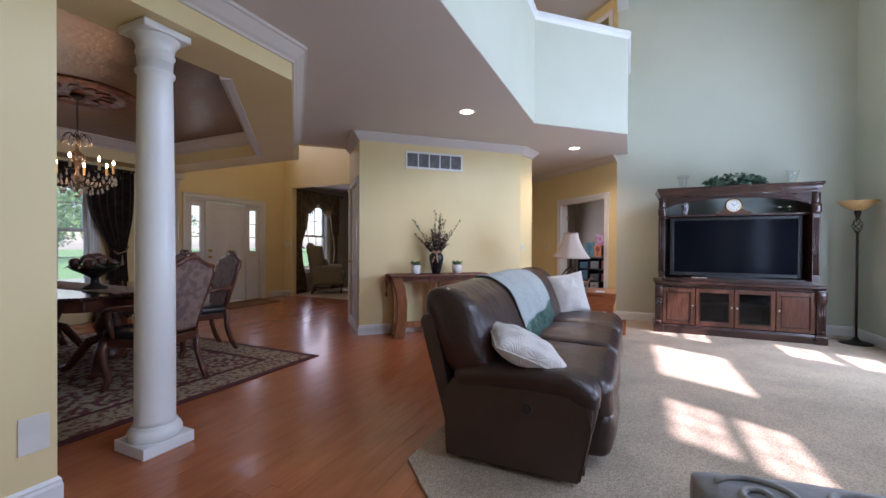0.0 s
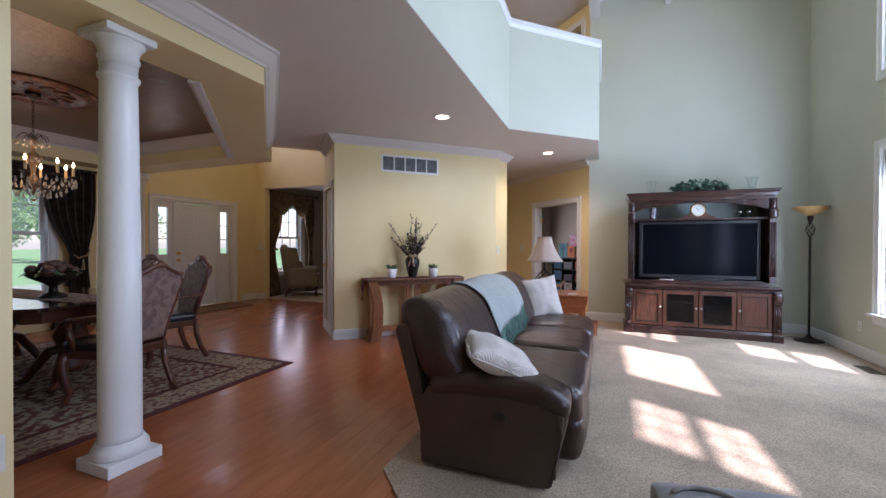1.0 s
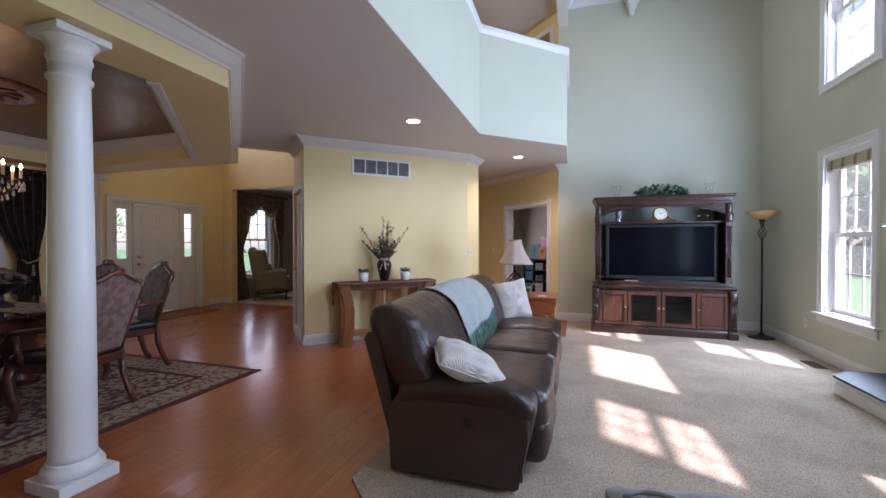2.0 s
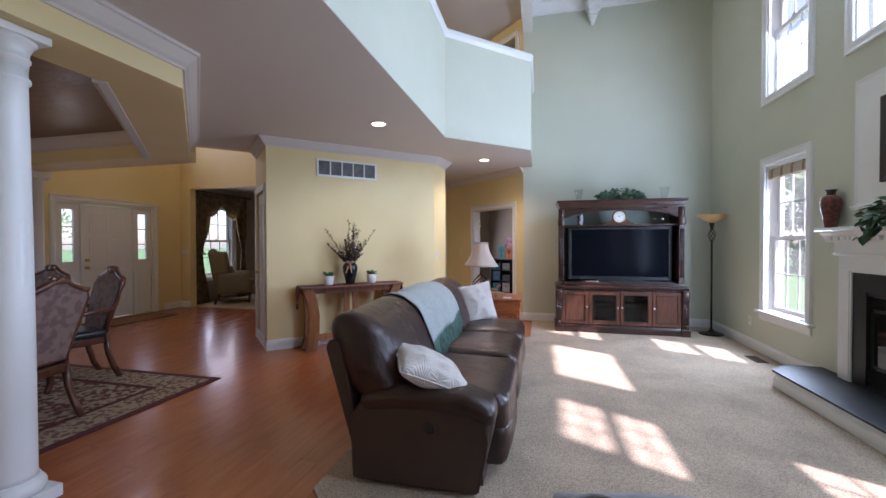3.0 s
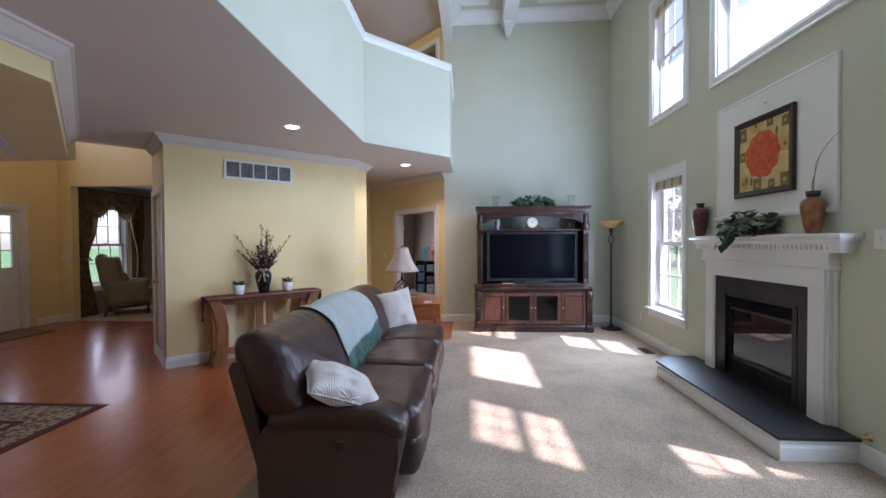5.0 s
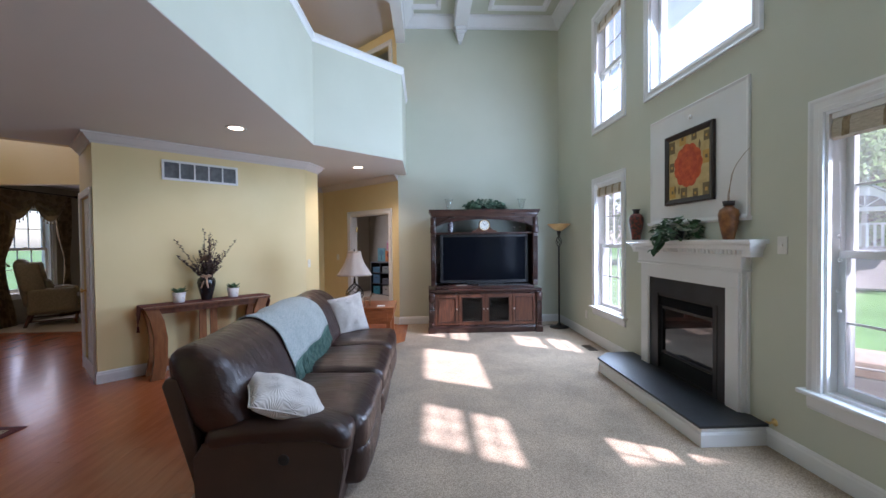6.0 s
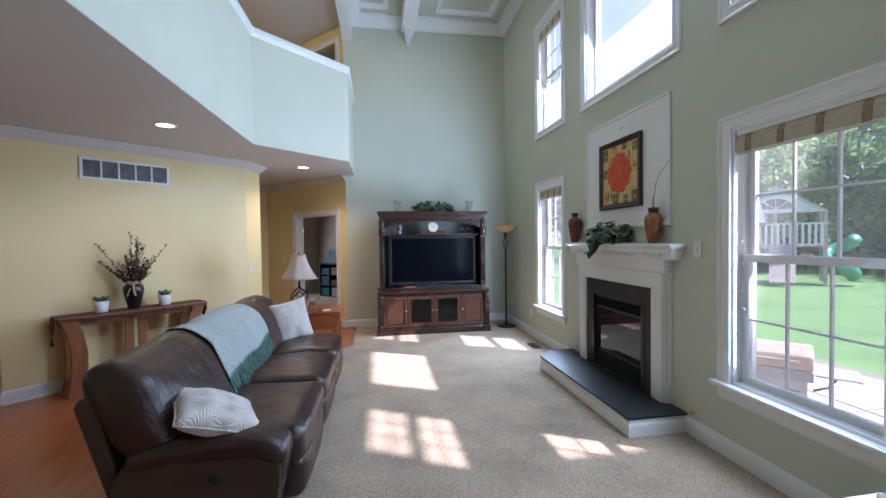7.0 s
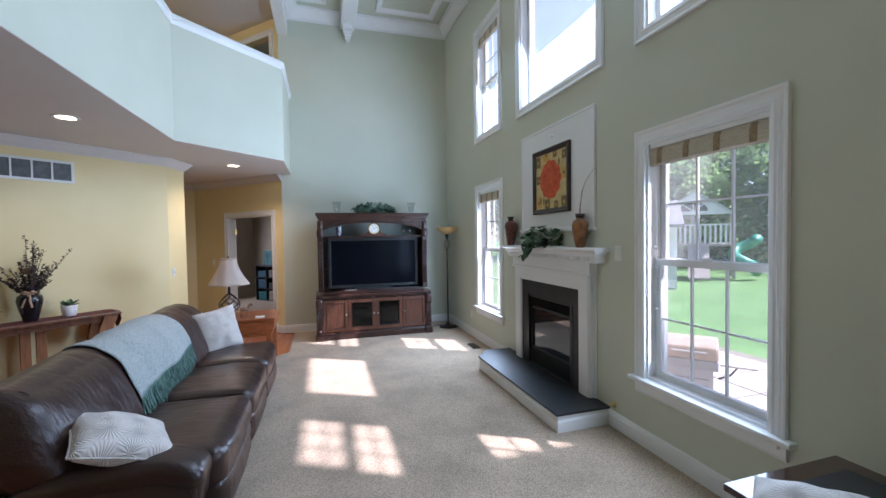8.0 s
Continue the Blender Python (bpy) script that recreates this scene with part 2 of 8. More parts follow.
def wall(name, p, q, z0, z1, thick, material, holes=(), side=1, label=""):
    """A wall from p to q whose shown face is on that line; its thickness lies to the left (side 1) or right. holes: (u0, u1, z0, z1)."""
    p, q = Vector((*p, 0)), Vector((*q, 0))
    length = (q - p).length
    d = (q - p) / length
    back = Vector((-d.y, d.x, 0)) * side * thick
    us = sorted({0, length, *(u for h in holes for u in h[:2])})
    zs = sorted({z0, z1, *(z for h in holes for z in h[2:])})
    bm = bmesh.new()
    made = {}

    def v(u, z, b):
        key = (round(u, 4), round(z, 4), b)
        if key not in made:
            made[key] = bm.verts.new(p + d * u + back * b + Vector((0, 0, z)))
        return made[key]

    def solid(i, k):
        if not (0 <= i < len(us) - 1 and 0 <= k < len(zs) - 1):
            return False
        u, z = (us[i] + us[i + 1]) / 2, (zs[k] + zs[k + 1]) / 2
        return not any(h[0] < u < h[1] and h[2] < z < h[3] for h in holes)

    for i in range(len(us) - 1):
        for k in range(len(zs) - 1):
            if not solid(i, k):
                continue
            a, b, c, e = us[i], us[i + 1], zs[k], zs[k + 1]
            bm.faces.new((v(a, c, 0), v(b, c, 0), v(b, e, 0), v(a, e, 0)))
            bm.faces.new((v(a, c, 1), v(a, e, 1), v(b, e, 1), v(b, c, 1)))
            if not solid(i - 1, k):
                bm.faces.new((v(a, c, 0), v(a, e, 0), v(a, e, 1), v(a, c, 1)))
            if not solid(i + 1, k):
                bm.faces.new((v(b, c, 0), v(b, c, 1), v(b, e, 1), v(b, e, 0)))
            if not solid(i, k - 1):
                bm.faces.new((v(a, c, 0), v(a, c, 1), v(b, c, 1), v(b, c, 0)))
            if not solid(i, k + 1):
                bm.faces.new((v(a, e, 0), v(b, e, 0), v(b, e, 1), v(a, e, 1)))
    return tagged(part(name, bm, material, kind="structure"), label, "wall")


def setting(name, bm, material, label, category, **kw):
    return tagged(part(name, bm, material, kind="structure", **kw), label, category)


CROWN = [(0, -0.105), (0.012, -0.105), (0.016, -0.09), (0.035, -0.075), (0.06, -0.045), (0.078, -0.022), (0.092, -0.018), (0.095, -0.001), (0, -0.001)]
BASE = [(0, 0), (0.016, 0), (0.016, 0.095), (0.012, 0.108), (0.012, 0.118), (0.005, 0.132), (0, 0.132)]
CASE = [(0, 0), (0.018, 0), (0.022, 0.02), (0.017, 0.03), (0.017, 0.06), (0.026, 0.075), (0.026, 0.088), (0, 0.088)]


def crown(path, z, side=1, scale=1.0, name="crown_moulding", paint=None, label="cream painted crown moulding below the ceiling"):
    return setting(name, sweep([(o * scale, z + h * scale) for o, h in CROWN], path, side), paint or CEIL, label, "trim")


def baseboard(path, side=1, z=0.0):
    return setting("baseboard", sweep([(o, z + h) for o, h in BASE], path, side), WHITE, "white painted moulded baseboard along the wall", "trim")


def casing(parent, w, h, z0=0.0, foot=True, wide=0.088, m=Matrix()):
    """A moulded frame round an opening w by h in the local x, z plane, standing out along +y."""
    k = wide / 0.088

    def rail(a, b, flat):
        bm = bmesh.new()
        rows = []
        for (x, z), (dx, dz) in zip((a, b), flat):
            rows.append([bm.verts.new((x + dx * u * k, o, z + dz * u * k)) for o, u in CASE])
        r0, r1 = rows
        for i in range(len(CASE)):
            j = (i + 1) % len(CASE)
            bm.faces.new((r0[i], r0[j], r1[j], r1[i]))
        bm.faces.new(r0)
        bm.faces.new(r1[::-1])
        return bm
    x = w / 2
    made = [part("casing_side", rail((-x, z0), (-x, z0 + h), ((-1, 0 if foot else -1), (-1, 1))), WHITE, parent),
            part("casing_side", rail((x, z0), (x, z0 + h), ((1, 0 if foot else -1), (1, 1))), WHITE, parent),
            part("casing_head", rail((-x, z0 + h), (x, z0 + h), ((-1, 1), (1, 1))), WHITE, parent)]
    if not foot:
        made.append(part("casing_foot", rail((-x, z0), (x, z0), ((-1, -1), (1, -1))), WHITE, parent))
    for ob in made:
        ob.matrix_basis = m


# ---------- the large structure ----------
XW, YC = 2.88, 7.20            # window wall, cabinet wall
LOW, FLOOR2, HIGH = 2.69, 2.98, 5.46
YF = 7.09                      # foyer side wall
C1, A1, B1 = (-3.09, 4.41), (-1.35, 6.08), (-1.27, 6.50)
D1 = (-3.83, 5.15)
G0, G1 = (-0.03, 7.20), (-1.80, 8.97)
WINS = [("window_1", 5.22, 0.77, 0.54, 1.735, True), ("window_2", 1.885, 0.86, 0.53, 1.73, True), ("window_3", 5.21, 0.77, 3.08, 1.49, False),
        ("window_4", 3.54, 1.37, 3.08, 1.49, False), ("window_5", 1.885, 0.86, 3.08, 1.49, False)]
Y0 = -3.6
d45 = Vector((-1, 1, 0)).normalized()
n45 = Vector((1, 1, 0)).normalized()


def off(u, v):
    p = Vector((*G0, 0)) + d45 * u + n45 * v
    return (p.x, p.y)



ground = bmesh.new()
bmesh.ops.create_grid(ground, x_segments=120, y_segments=120, size=150)
for v in ground.verts:
    v.co.z = -0.45 + 0.10 * noise.noise(v.co * 0.08)
LAWN = mat("mown_lawn", (0.13, 0.26, 0.08), 0.9, color2=(0.095, 0.20, 0.06), scale=1.2, detail=9, bump=0.6, bscale=40)
setting("ground", ground, LAWN, "mown green lawn round the house", "lawn")

HARD = mat("cherry_plank_floor", (0.46, 0.145, 0.055), 0.25, color2=(0.34, 0.098, 0.036), scale=2.2, detail=7, mix=(0.3, 0.7), stretch=(9, 1, 1), bump=0.03, bscale=20, coat=0.12, rvar=0.05)
hn, hl = HARD.node_tree.nodes, HARD.node_tree.links
oi, ge, ha, hm, hx = hn.new("ShaderNodeObjectInfo"), hn.new("ShaderNodeNewGeometry"), hn.new("ShaderNodeMath"), hn.new("ShaderNodeMapRange"), hn.new("ShaderNodeMix")
hl.new(oi.outputs["Random"], ha.inputs[0])
hl.new(ge.outputs["Random Per Island"], ha.inputs[1])
hm.inputs[2].default_value, hm.inputs[3].default_value, hm.inputs[4].default_value = 2.0, 0.93, 1.07
hx.data_type, hx.blend_type, hx.inputs[0].default_value = "RGBA", "MULTIPLY", 1.0
hl.new(ha.outputs[0], hm.inputs[0])
hl.new(hn["shades"].outputs[0], hx.inputs[6])
hl.new(hm.outputs[0], hx.inputs[7])
hl.new(hx.outputs[2], hn["Principled BSDF"].inputs["Base Color"])
setting("floor", box(XF - 0.2, XW + 0.18, Y0 - 0.2, 13.4, -0.3, -0.006), HARD, "reddish cherry wood plank floor", "floor")
setting("carpet", prism([(-0.95, 1.98), (2.88, -1.85), (XW, YC), (0.12, YC), (0.12, 5.93), (-0.95, 4.90)], -0.004, 0.012), CARPET,
        "beige cut-pile wall-to-wall carpet with vacuum marks", "carpet")
setting("carpet", prism([off(0.0, 0.125), off(4.45, 0.125), off(4.45, 2.74), off(-0.9, 2.74)], -0.004, 0.012), CARPET2, "beige carpet of the office", "carpet")
setting("carpet", box(XF, -3.4, YF + 0.06, 10.6, -0.004, 0.012), CARPET2, "beige carpet of the sitting room", "carpet")

# The last hole is added, unseen, for the lamp behind the camera.
wall("wall_east", (XW, Y0), (XW, YC), 0, HIGH, 0.18, SAGE,
     [(y - w / 2 - Y0, y + w / 2 - Y0, z, z + h) for _, y, w, z, h, _ in WINS] + [(0.9, 2.9, 0.05, 2.1)], -1, "sage green painted wall with five white windows")
wall("wall_north", (G0[0], YC), (XW + 0.18, YC), 0, HIGH, 0.15, SAGE, (), 1, "sage green painted two-storey wall")
wall("wall_office", G0, G1, 0, LOW, 0.12, YELLOW, [(0.27, 1.47, 0, 2.02)], -1, "golden yellow painted hall wall")
wall("wall_office_upper", G0, G1, FLOOR2, HIGH, 0.12, YELLOW, [(0.20, 1.0, FLOOR2, FLOOR2 + 2.06)], -1, "golden yellow painted upper hall wall")
wall("wall_hall_end", G1, (-3.6, 7.17), 0, HIGH, 0.12, YELLOW, (), -1, "golden yellow hall wall")
wall("wall_vent", C1, A1, 0, LOW, 0.14, YELLOW, (), 1, "pale yellow painted wall")
wall("wall_vent_return", A1, B1, 0, LOW, 0.12, YELLOW, (), 1, "pale yellow painted wall")
wall("wall_hall_back", B1, (-2.9, 7.6), 0, LOW, 0.12, YELLOW, (), 1, "yellow painted hall wall")
wall("wall_closet", D1, C1, 0, LOW, 0.14, YELLOW, [(0.16, 0.93, 0, 2.05)], 1, "yellow painted wall with a closet door")
# The opening is made up, out of view, to let foyer light reach the loft.
wall("wall_foyer_back", D1, (-3.83, 7.2), 0, HIGH, 0.14, YELLOW, [(0.15, 1.9, 3.95, 5.28)], -1, "yellow foyer wall with an added unseen opening that lights the loft")
wall("wall_foyer_side", (XF, YF), (-3.66, YF), 0, HIGH, 0.14, YELLOW, [(0.26, 2.5, 0, 2.53)], 1, "golden yellow foyer wall with a wide opening")
# The last hole is added out of view for the high foyer lamp.
wall("wall_front", (XF, -1.4), (XF, 10.6), 0, HIGH, 0.18, YELLOW,
     [(2.75, 4.75, 0.55, 2.25), (6.20, 7.86, 0, 2.07), (9.05, 10.0, 0.6, 2.25), (6.3, 7.9, 3.4, 4.8)], 1, "golden yellow front wall")
wall("wall_stub", (-2.20, Y0), (-2.20, 0.965), 0, LOW, 0.36, YELLOW, (), 1, "pale yellow painted wall end beside the dining room")
wall("wall_south", (-2.2, Y0), (XW, Y0), 0, HIGH, 0.15, SAGE, (), -1, "sage green wall")
wall("wall_dining_south", (XF, -1.4), (-2.56, -1.4), 0, 3.2, 0.15, TAUPE, (), -1, "dark wall of the dining room")
wall("wall_sitting_north", (XF, 10.6), (-3.4, 10.6), 0, LOW, 0.15, TAUPE, (), 1, "olive wall of the sitting room")
wall("wall_sitting_east", (-3.4, YF + 0.14), (-3.4, 10.6), 0, LOW, 0.15, TAUPE, (), -1, "olive wall of the sitting room")
# olive paint inside the sitting room and dining room
wall("wall_sitting_west", (XF + 0.012, YF + 0.14), (XF + 0.012, 10.6), 0, LOW, 0.011, TAUPE, [(0.42, 1.37, 0.6, 2.25)], 1, "olive painted wall of the sitting room")

# office behind the yellow wall
wall("wall_office_back", off(-1.2, 2.75), off(4.5, 2.75), 0, LOW, 0.1, TAUPE, (), -1, "taupe wall of the office")
wall("wall_office_side", off(4.5, 0.0), off(4.5, 2.75), 0, LOW, 0.1, TAUPE, (), 1, "taupe wall of the office")
wall("wall_office_front", off(2.5, 0.0), off(4.5, 0.0), 0, LOW, 0.1, TAUPE, (), -1, "taupe wall of the office")
wall("wall_office_corner", (2.76, YC + 0.15), (2.76, 8.3), 0, LOW, 0.1, TAUPE, (), -1, "taupe wall of the office")
wall("wall_upper_room", off(-0.6, 1.9), off(2.2, 1.9), FLOOR2, HIGH, 0.1, TEAL, (), -1, "teal wall of the upper room")
wall("wall_upper_side", off(1.9, 0.12), off(1.9, 1.9), FLOOR2, HIGH, 0.1, TEAL, (), 1, "teal wall of the upper room")

# ceilings
LOFT = [(-0.905, Y0), (-0.905, 4.955), (0.12, 5.93), (0.12, YC)]
setting("ceiling", prism([(-0.907, Y0), (-0.907, 4.956), (0.118, 5.931), (0.118, YC + 0.1), (2.86, YC + 0.12), (2.86, 9.0), (-0.5, 12.9), (-3.5, 12.9), (-3.75, 7.2), (-3.75, 5.06), (-4.30, 4.50), (-4.22, 4.38), (-2.18, 2.34), (-2.2, Y0)], LOW, FLOOR2 - 0.02),
        CEIL, "smooth off-white painted ceiling under the loft", "ceiling")
setting("ceiling_great_room", box(-0.93, XW, Y0, YC, HIGH, HIGH + 0.2), SAGE, "sage green high ceiling between white beams", "ceiling")
setting("ceiling_loft", prism([(XF, -1.4), (-0.96, -1.4), (-0.96, 4.92), (0.0, 5.9), (0.0, YC), (1.0, 9.5), (-3.0, 10.6), (XF, 10.6)], 5.30, 5.42), CEIL, "off-white painted upper ceiling", "ceiling")
setting("ceiling_sitting", box(XF, -3.4, YF + 0.14, 10.6, LOW, LOW + 0.1), CEIL, "off-white ceiling of the sitting room", "ceiling")
setting("roof", box(XF - 0.6, XW + 0.30, Y0 - 0.6, 11.4, HIGH + 0.24, HIGH + 0.4), mat("roof_shingle", (0.08, 0.075, 0.07), 0.9), "dark shingled roof", "roof")
# Unseen wall, added only to keep sun off the lower part of window_2.
wall("wall_wing", (XW + 0.18, 0.9), (6.4, 0.9), -0.5, 5.3, 0.3, WHITE, (), -1, "added unseen white wall outside that shades the lower window")
setting("eave", box(XW + 0.18, XW + 0.30, Y0 - 0.6, 11.4, 5.40, 5.60), WHITE, "white soffit board of the eave", "eave")

# loft parapet: three straight runs with a white cap
bm = bmesh.new()
sweep([(0, LOW + 0.006), (0, 4.0), (0.12, 4.0), (0.12, LOW + 0.006)], LOFT[:3] + [(0.12, YC - 0.002)], 1, bm)
setting("loft_wall", bm, SAGE, "sage green painted loft parapet wall", "wall")
setting("loft_cap", sweep([(-0.035, 4.0), (-0.035, 4.03), (-0.02, 4.05), (0.15, 4.05), (0.15, 4.0)], LOFT[:3] + [(0.12, YC - 0.01)], 1), WHITE, "white painted wooden cap on the loft wall", "trim")
setting("loft_cap_moulding", sweep([(-0.002, 3.94), (-0.012, 3.945), (-0.022, 3.975), (-0.03, 3.985), (-0.03, 3.9995), (-0.002, 3.9995)], LOFT[:3] + [(0.12, YC - 0.01)], 1), WHITE, "white bed moulding under the loft cap", "trim")
setting("loft_header", sweep([(0.0, 5.02), (0.0, HIGH), (0.16, HIGH), (0.16, 5.02)], LOFT[:3] + [(0.12, YC - 0.003)], 1), WHITE, "white painted header beam over the loft opening", "beam")
setting("loft_floor", prism([(-1.0, Y0), (-1.0, 4.92), (0.08, 5.95), (0.08, 7.1), (-1.7, 8.9), (-3.7, 7.1), (-3.7, 0.0)], FLOOR2 - 0.01, FLOOR2 + 0.005), CARPET2, "beige carpet of the loft", "carpet")

# great room ceiling beams and cornice
crown([(-0.905, 4.955), (0.12, 5.93), (0.12, YC), (XW, YC), (XW, Y0)], HIGH, -1, 1.75, "great_room_cornice", WHITE, "white painted cornice under the high ceiling")
for y in (5.9, 3.4, 0.9):
    setting("ceiling_beam", slab([(y - 0.11, HIGH), (y - 0.11, 5.28), (y - 0.09, 5.26), (y + 0.09, 5.26), (y + 0.11, 5.28), (y + 0.11, HIGH)], -0.8, XW), WHITE, "white painted box beam across the ceiling", "beam")
bm = box(0.98, 1.22, 0.0, YC, 5.22, HIGH)
setting("ceiling_beam", bm, WHITE, "white painted box beam along the ceiling", "beam", bevel=0.012)
bm = prism([(1.02, 6.96), (1.18, 6.96), (1.18, YC), (1.02, YC)], 5.16, 5.23)
for k in range(5):
    s = 1 - 0.15 * k
    box(1.10 - 0.07 * s, 1.10 + 0.07 * s, YC - 0.20 * s, YC - 0.001, 5.16 - 0.03 * (k + 1), 5.16 - 0.03 * k, bm)
setting("beam_bracket", bm, WHITE, "white carved bracket under the ceiling beam", "bracket")
# recessed panels in the ceiling
for x0, x1, y0, y1 in ((1.55, 2.55, 6.2, 6.85), (-0.2, 0.75, 6.2, 6.85), (1.55, 2.55, 3.7, 5.6), (1.55, 2.55, 1.2, 3.1)):
    setting("ceiling_panel_moulding", sweep([(0, HIGH - 0.045), (0.05, HIGH - 0.045), (0.09, HIGH), (0, HIGH)], [(x0, y0), (x1, y0), (x1, y1), (x0, y1)], 1, closed=True), WHITE, "white panel moulding on the ceiling", "trim")

# dining room soffit, tray and beam
SB = 2.44
ring_out = [(-2.18, -1.4), (-2.18, 2.34), (-4.22, 4.38), (XF, 4.38), (XF, -1.4)]
ring_in = [(-2.60, -0.9), (-2.60, 2.08), (-4.55, 4.05), (-6.85, 4.05), (-6.85, -0.9)]
bm = bmesh.new()
for z0, z1 in ((SB, 2.76),):
    for i in range(5):
        j = (i + 1) % 5
        prism([ring_out[i], ring_out[j], ring_in[j], ring_in[i]], z0, z1, bm)
bmesh.ops.remove_doubles(bm, verts=bm.verts, dist=1e-4)
setting("dining_soffit", bm, YELLOW, "golden yellow dropped soffit round the dining room ceiling", "soffit")
setting("ceiling_dining", prism(ring_in, 2.75, 2.85), BRONZE_CEIL, "glossy brown faux-finished tray ceiling", "ceiling")
setting("tray_moulding", sweep([(o * 1.4, 2.75 + h * 1.4) for o, h in CROWN], ring_in, 1, closed=True), CEIL, "cream crown moulding inside the tray ceiling", "trim")
setting("tray_edge_trim", sweep([(-0.055, 2.438), (-0.055, 2.428), (0.0, 2.418), (0.025, 2.425), (0.025, 2.47), (0.002, 2.47), (0.002, 2.438)], ring_in[1:3], 1), CEIL, "cream edge trim of the tray ceiling", "trim")
setting("foyer_header", box(XF, -4.24, 4.385, 4.50, SB, 5.3), YELLOW, "yellow wall above the dining room opening", "wall")
setting("foyer_bulkhead", prism([(-4.22, 4.38), (-4.30, 4.50), (-3.75, 5.06), (-3.80, 5.12), (-3.85, 5.15), (-4.4, 4.6), (-4.4, 4.4)], LOW + 0.002, 5.3), YELLOW, "yellow wall above the ceiling edge", "wall")
crown([(-2.18, Y0), (-2.18, 2.34), (-4.22, 4.38)], LOW, -1, 1.15)
crown([(-3.75, 5.07), C1, A1, B1, (-2.9, 7.6)], LOW, -1, 1.0)
crown([G0, G1, (-3.4, 7.37)], LOW, 1, 1.0)
baseboard([D1, C1, A1, B1, (-2.9, 7.6)], -1)
baseboard([G0, off(0.17, 0)], 1)
baseboard([off(1.57, 0), G1, (-3.4, 7.37)], 1)
baseboard([(XW, Y0), (XW, YC), (G0[0], YC)], 1, 0.011)
baseboard([(XF, 4.5), (XF, 4.72)], -1)
baseboard([(XF, 6.66), (XF, YF), (XF + 0.26, YF)], -1)
baseboard([(-2.20, Y0), (-2.20, 0.965), (-2.56, 0.965)], -1)

REGISTER = mat("bronze_register", (0.12, 0.09, 0.06), 0.5, 0.5)
reg = thing("air_register", (2.672, 5.34, 0.011), "bronze metal floor air register in the carpet", "vent")
bm = box(-0.060, -0.048, -0.14, 0.14, 0, 0.009)
box(0.048, 0.060, -0.14, 0.14, 0, 0.009, bm)
box(-0.048, 0.048, -0.14, -0.125, 0, 0.009, bm)
box(-0.048, 0.048, 0.125, 0.14, 0, 0.009, bm)
part("frame", bm, REGISTER, reg)
# Black sheet stands in for the shade down in the duct.
part("dark_duct", box(-0.048, 0.048, -0.125, 0.125, 0, 0.002), BLACK, reg)
for k in range(12):
    y = -0.116 + 0.0211 * k
    part("slat", box(-0.048, 0.048, y - 0.004, y + 0.004, 0.003, 0.007), REGISTER, reg)


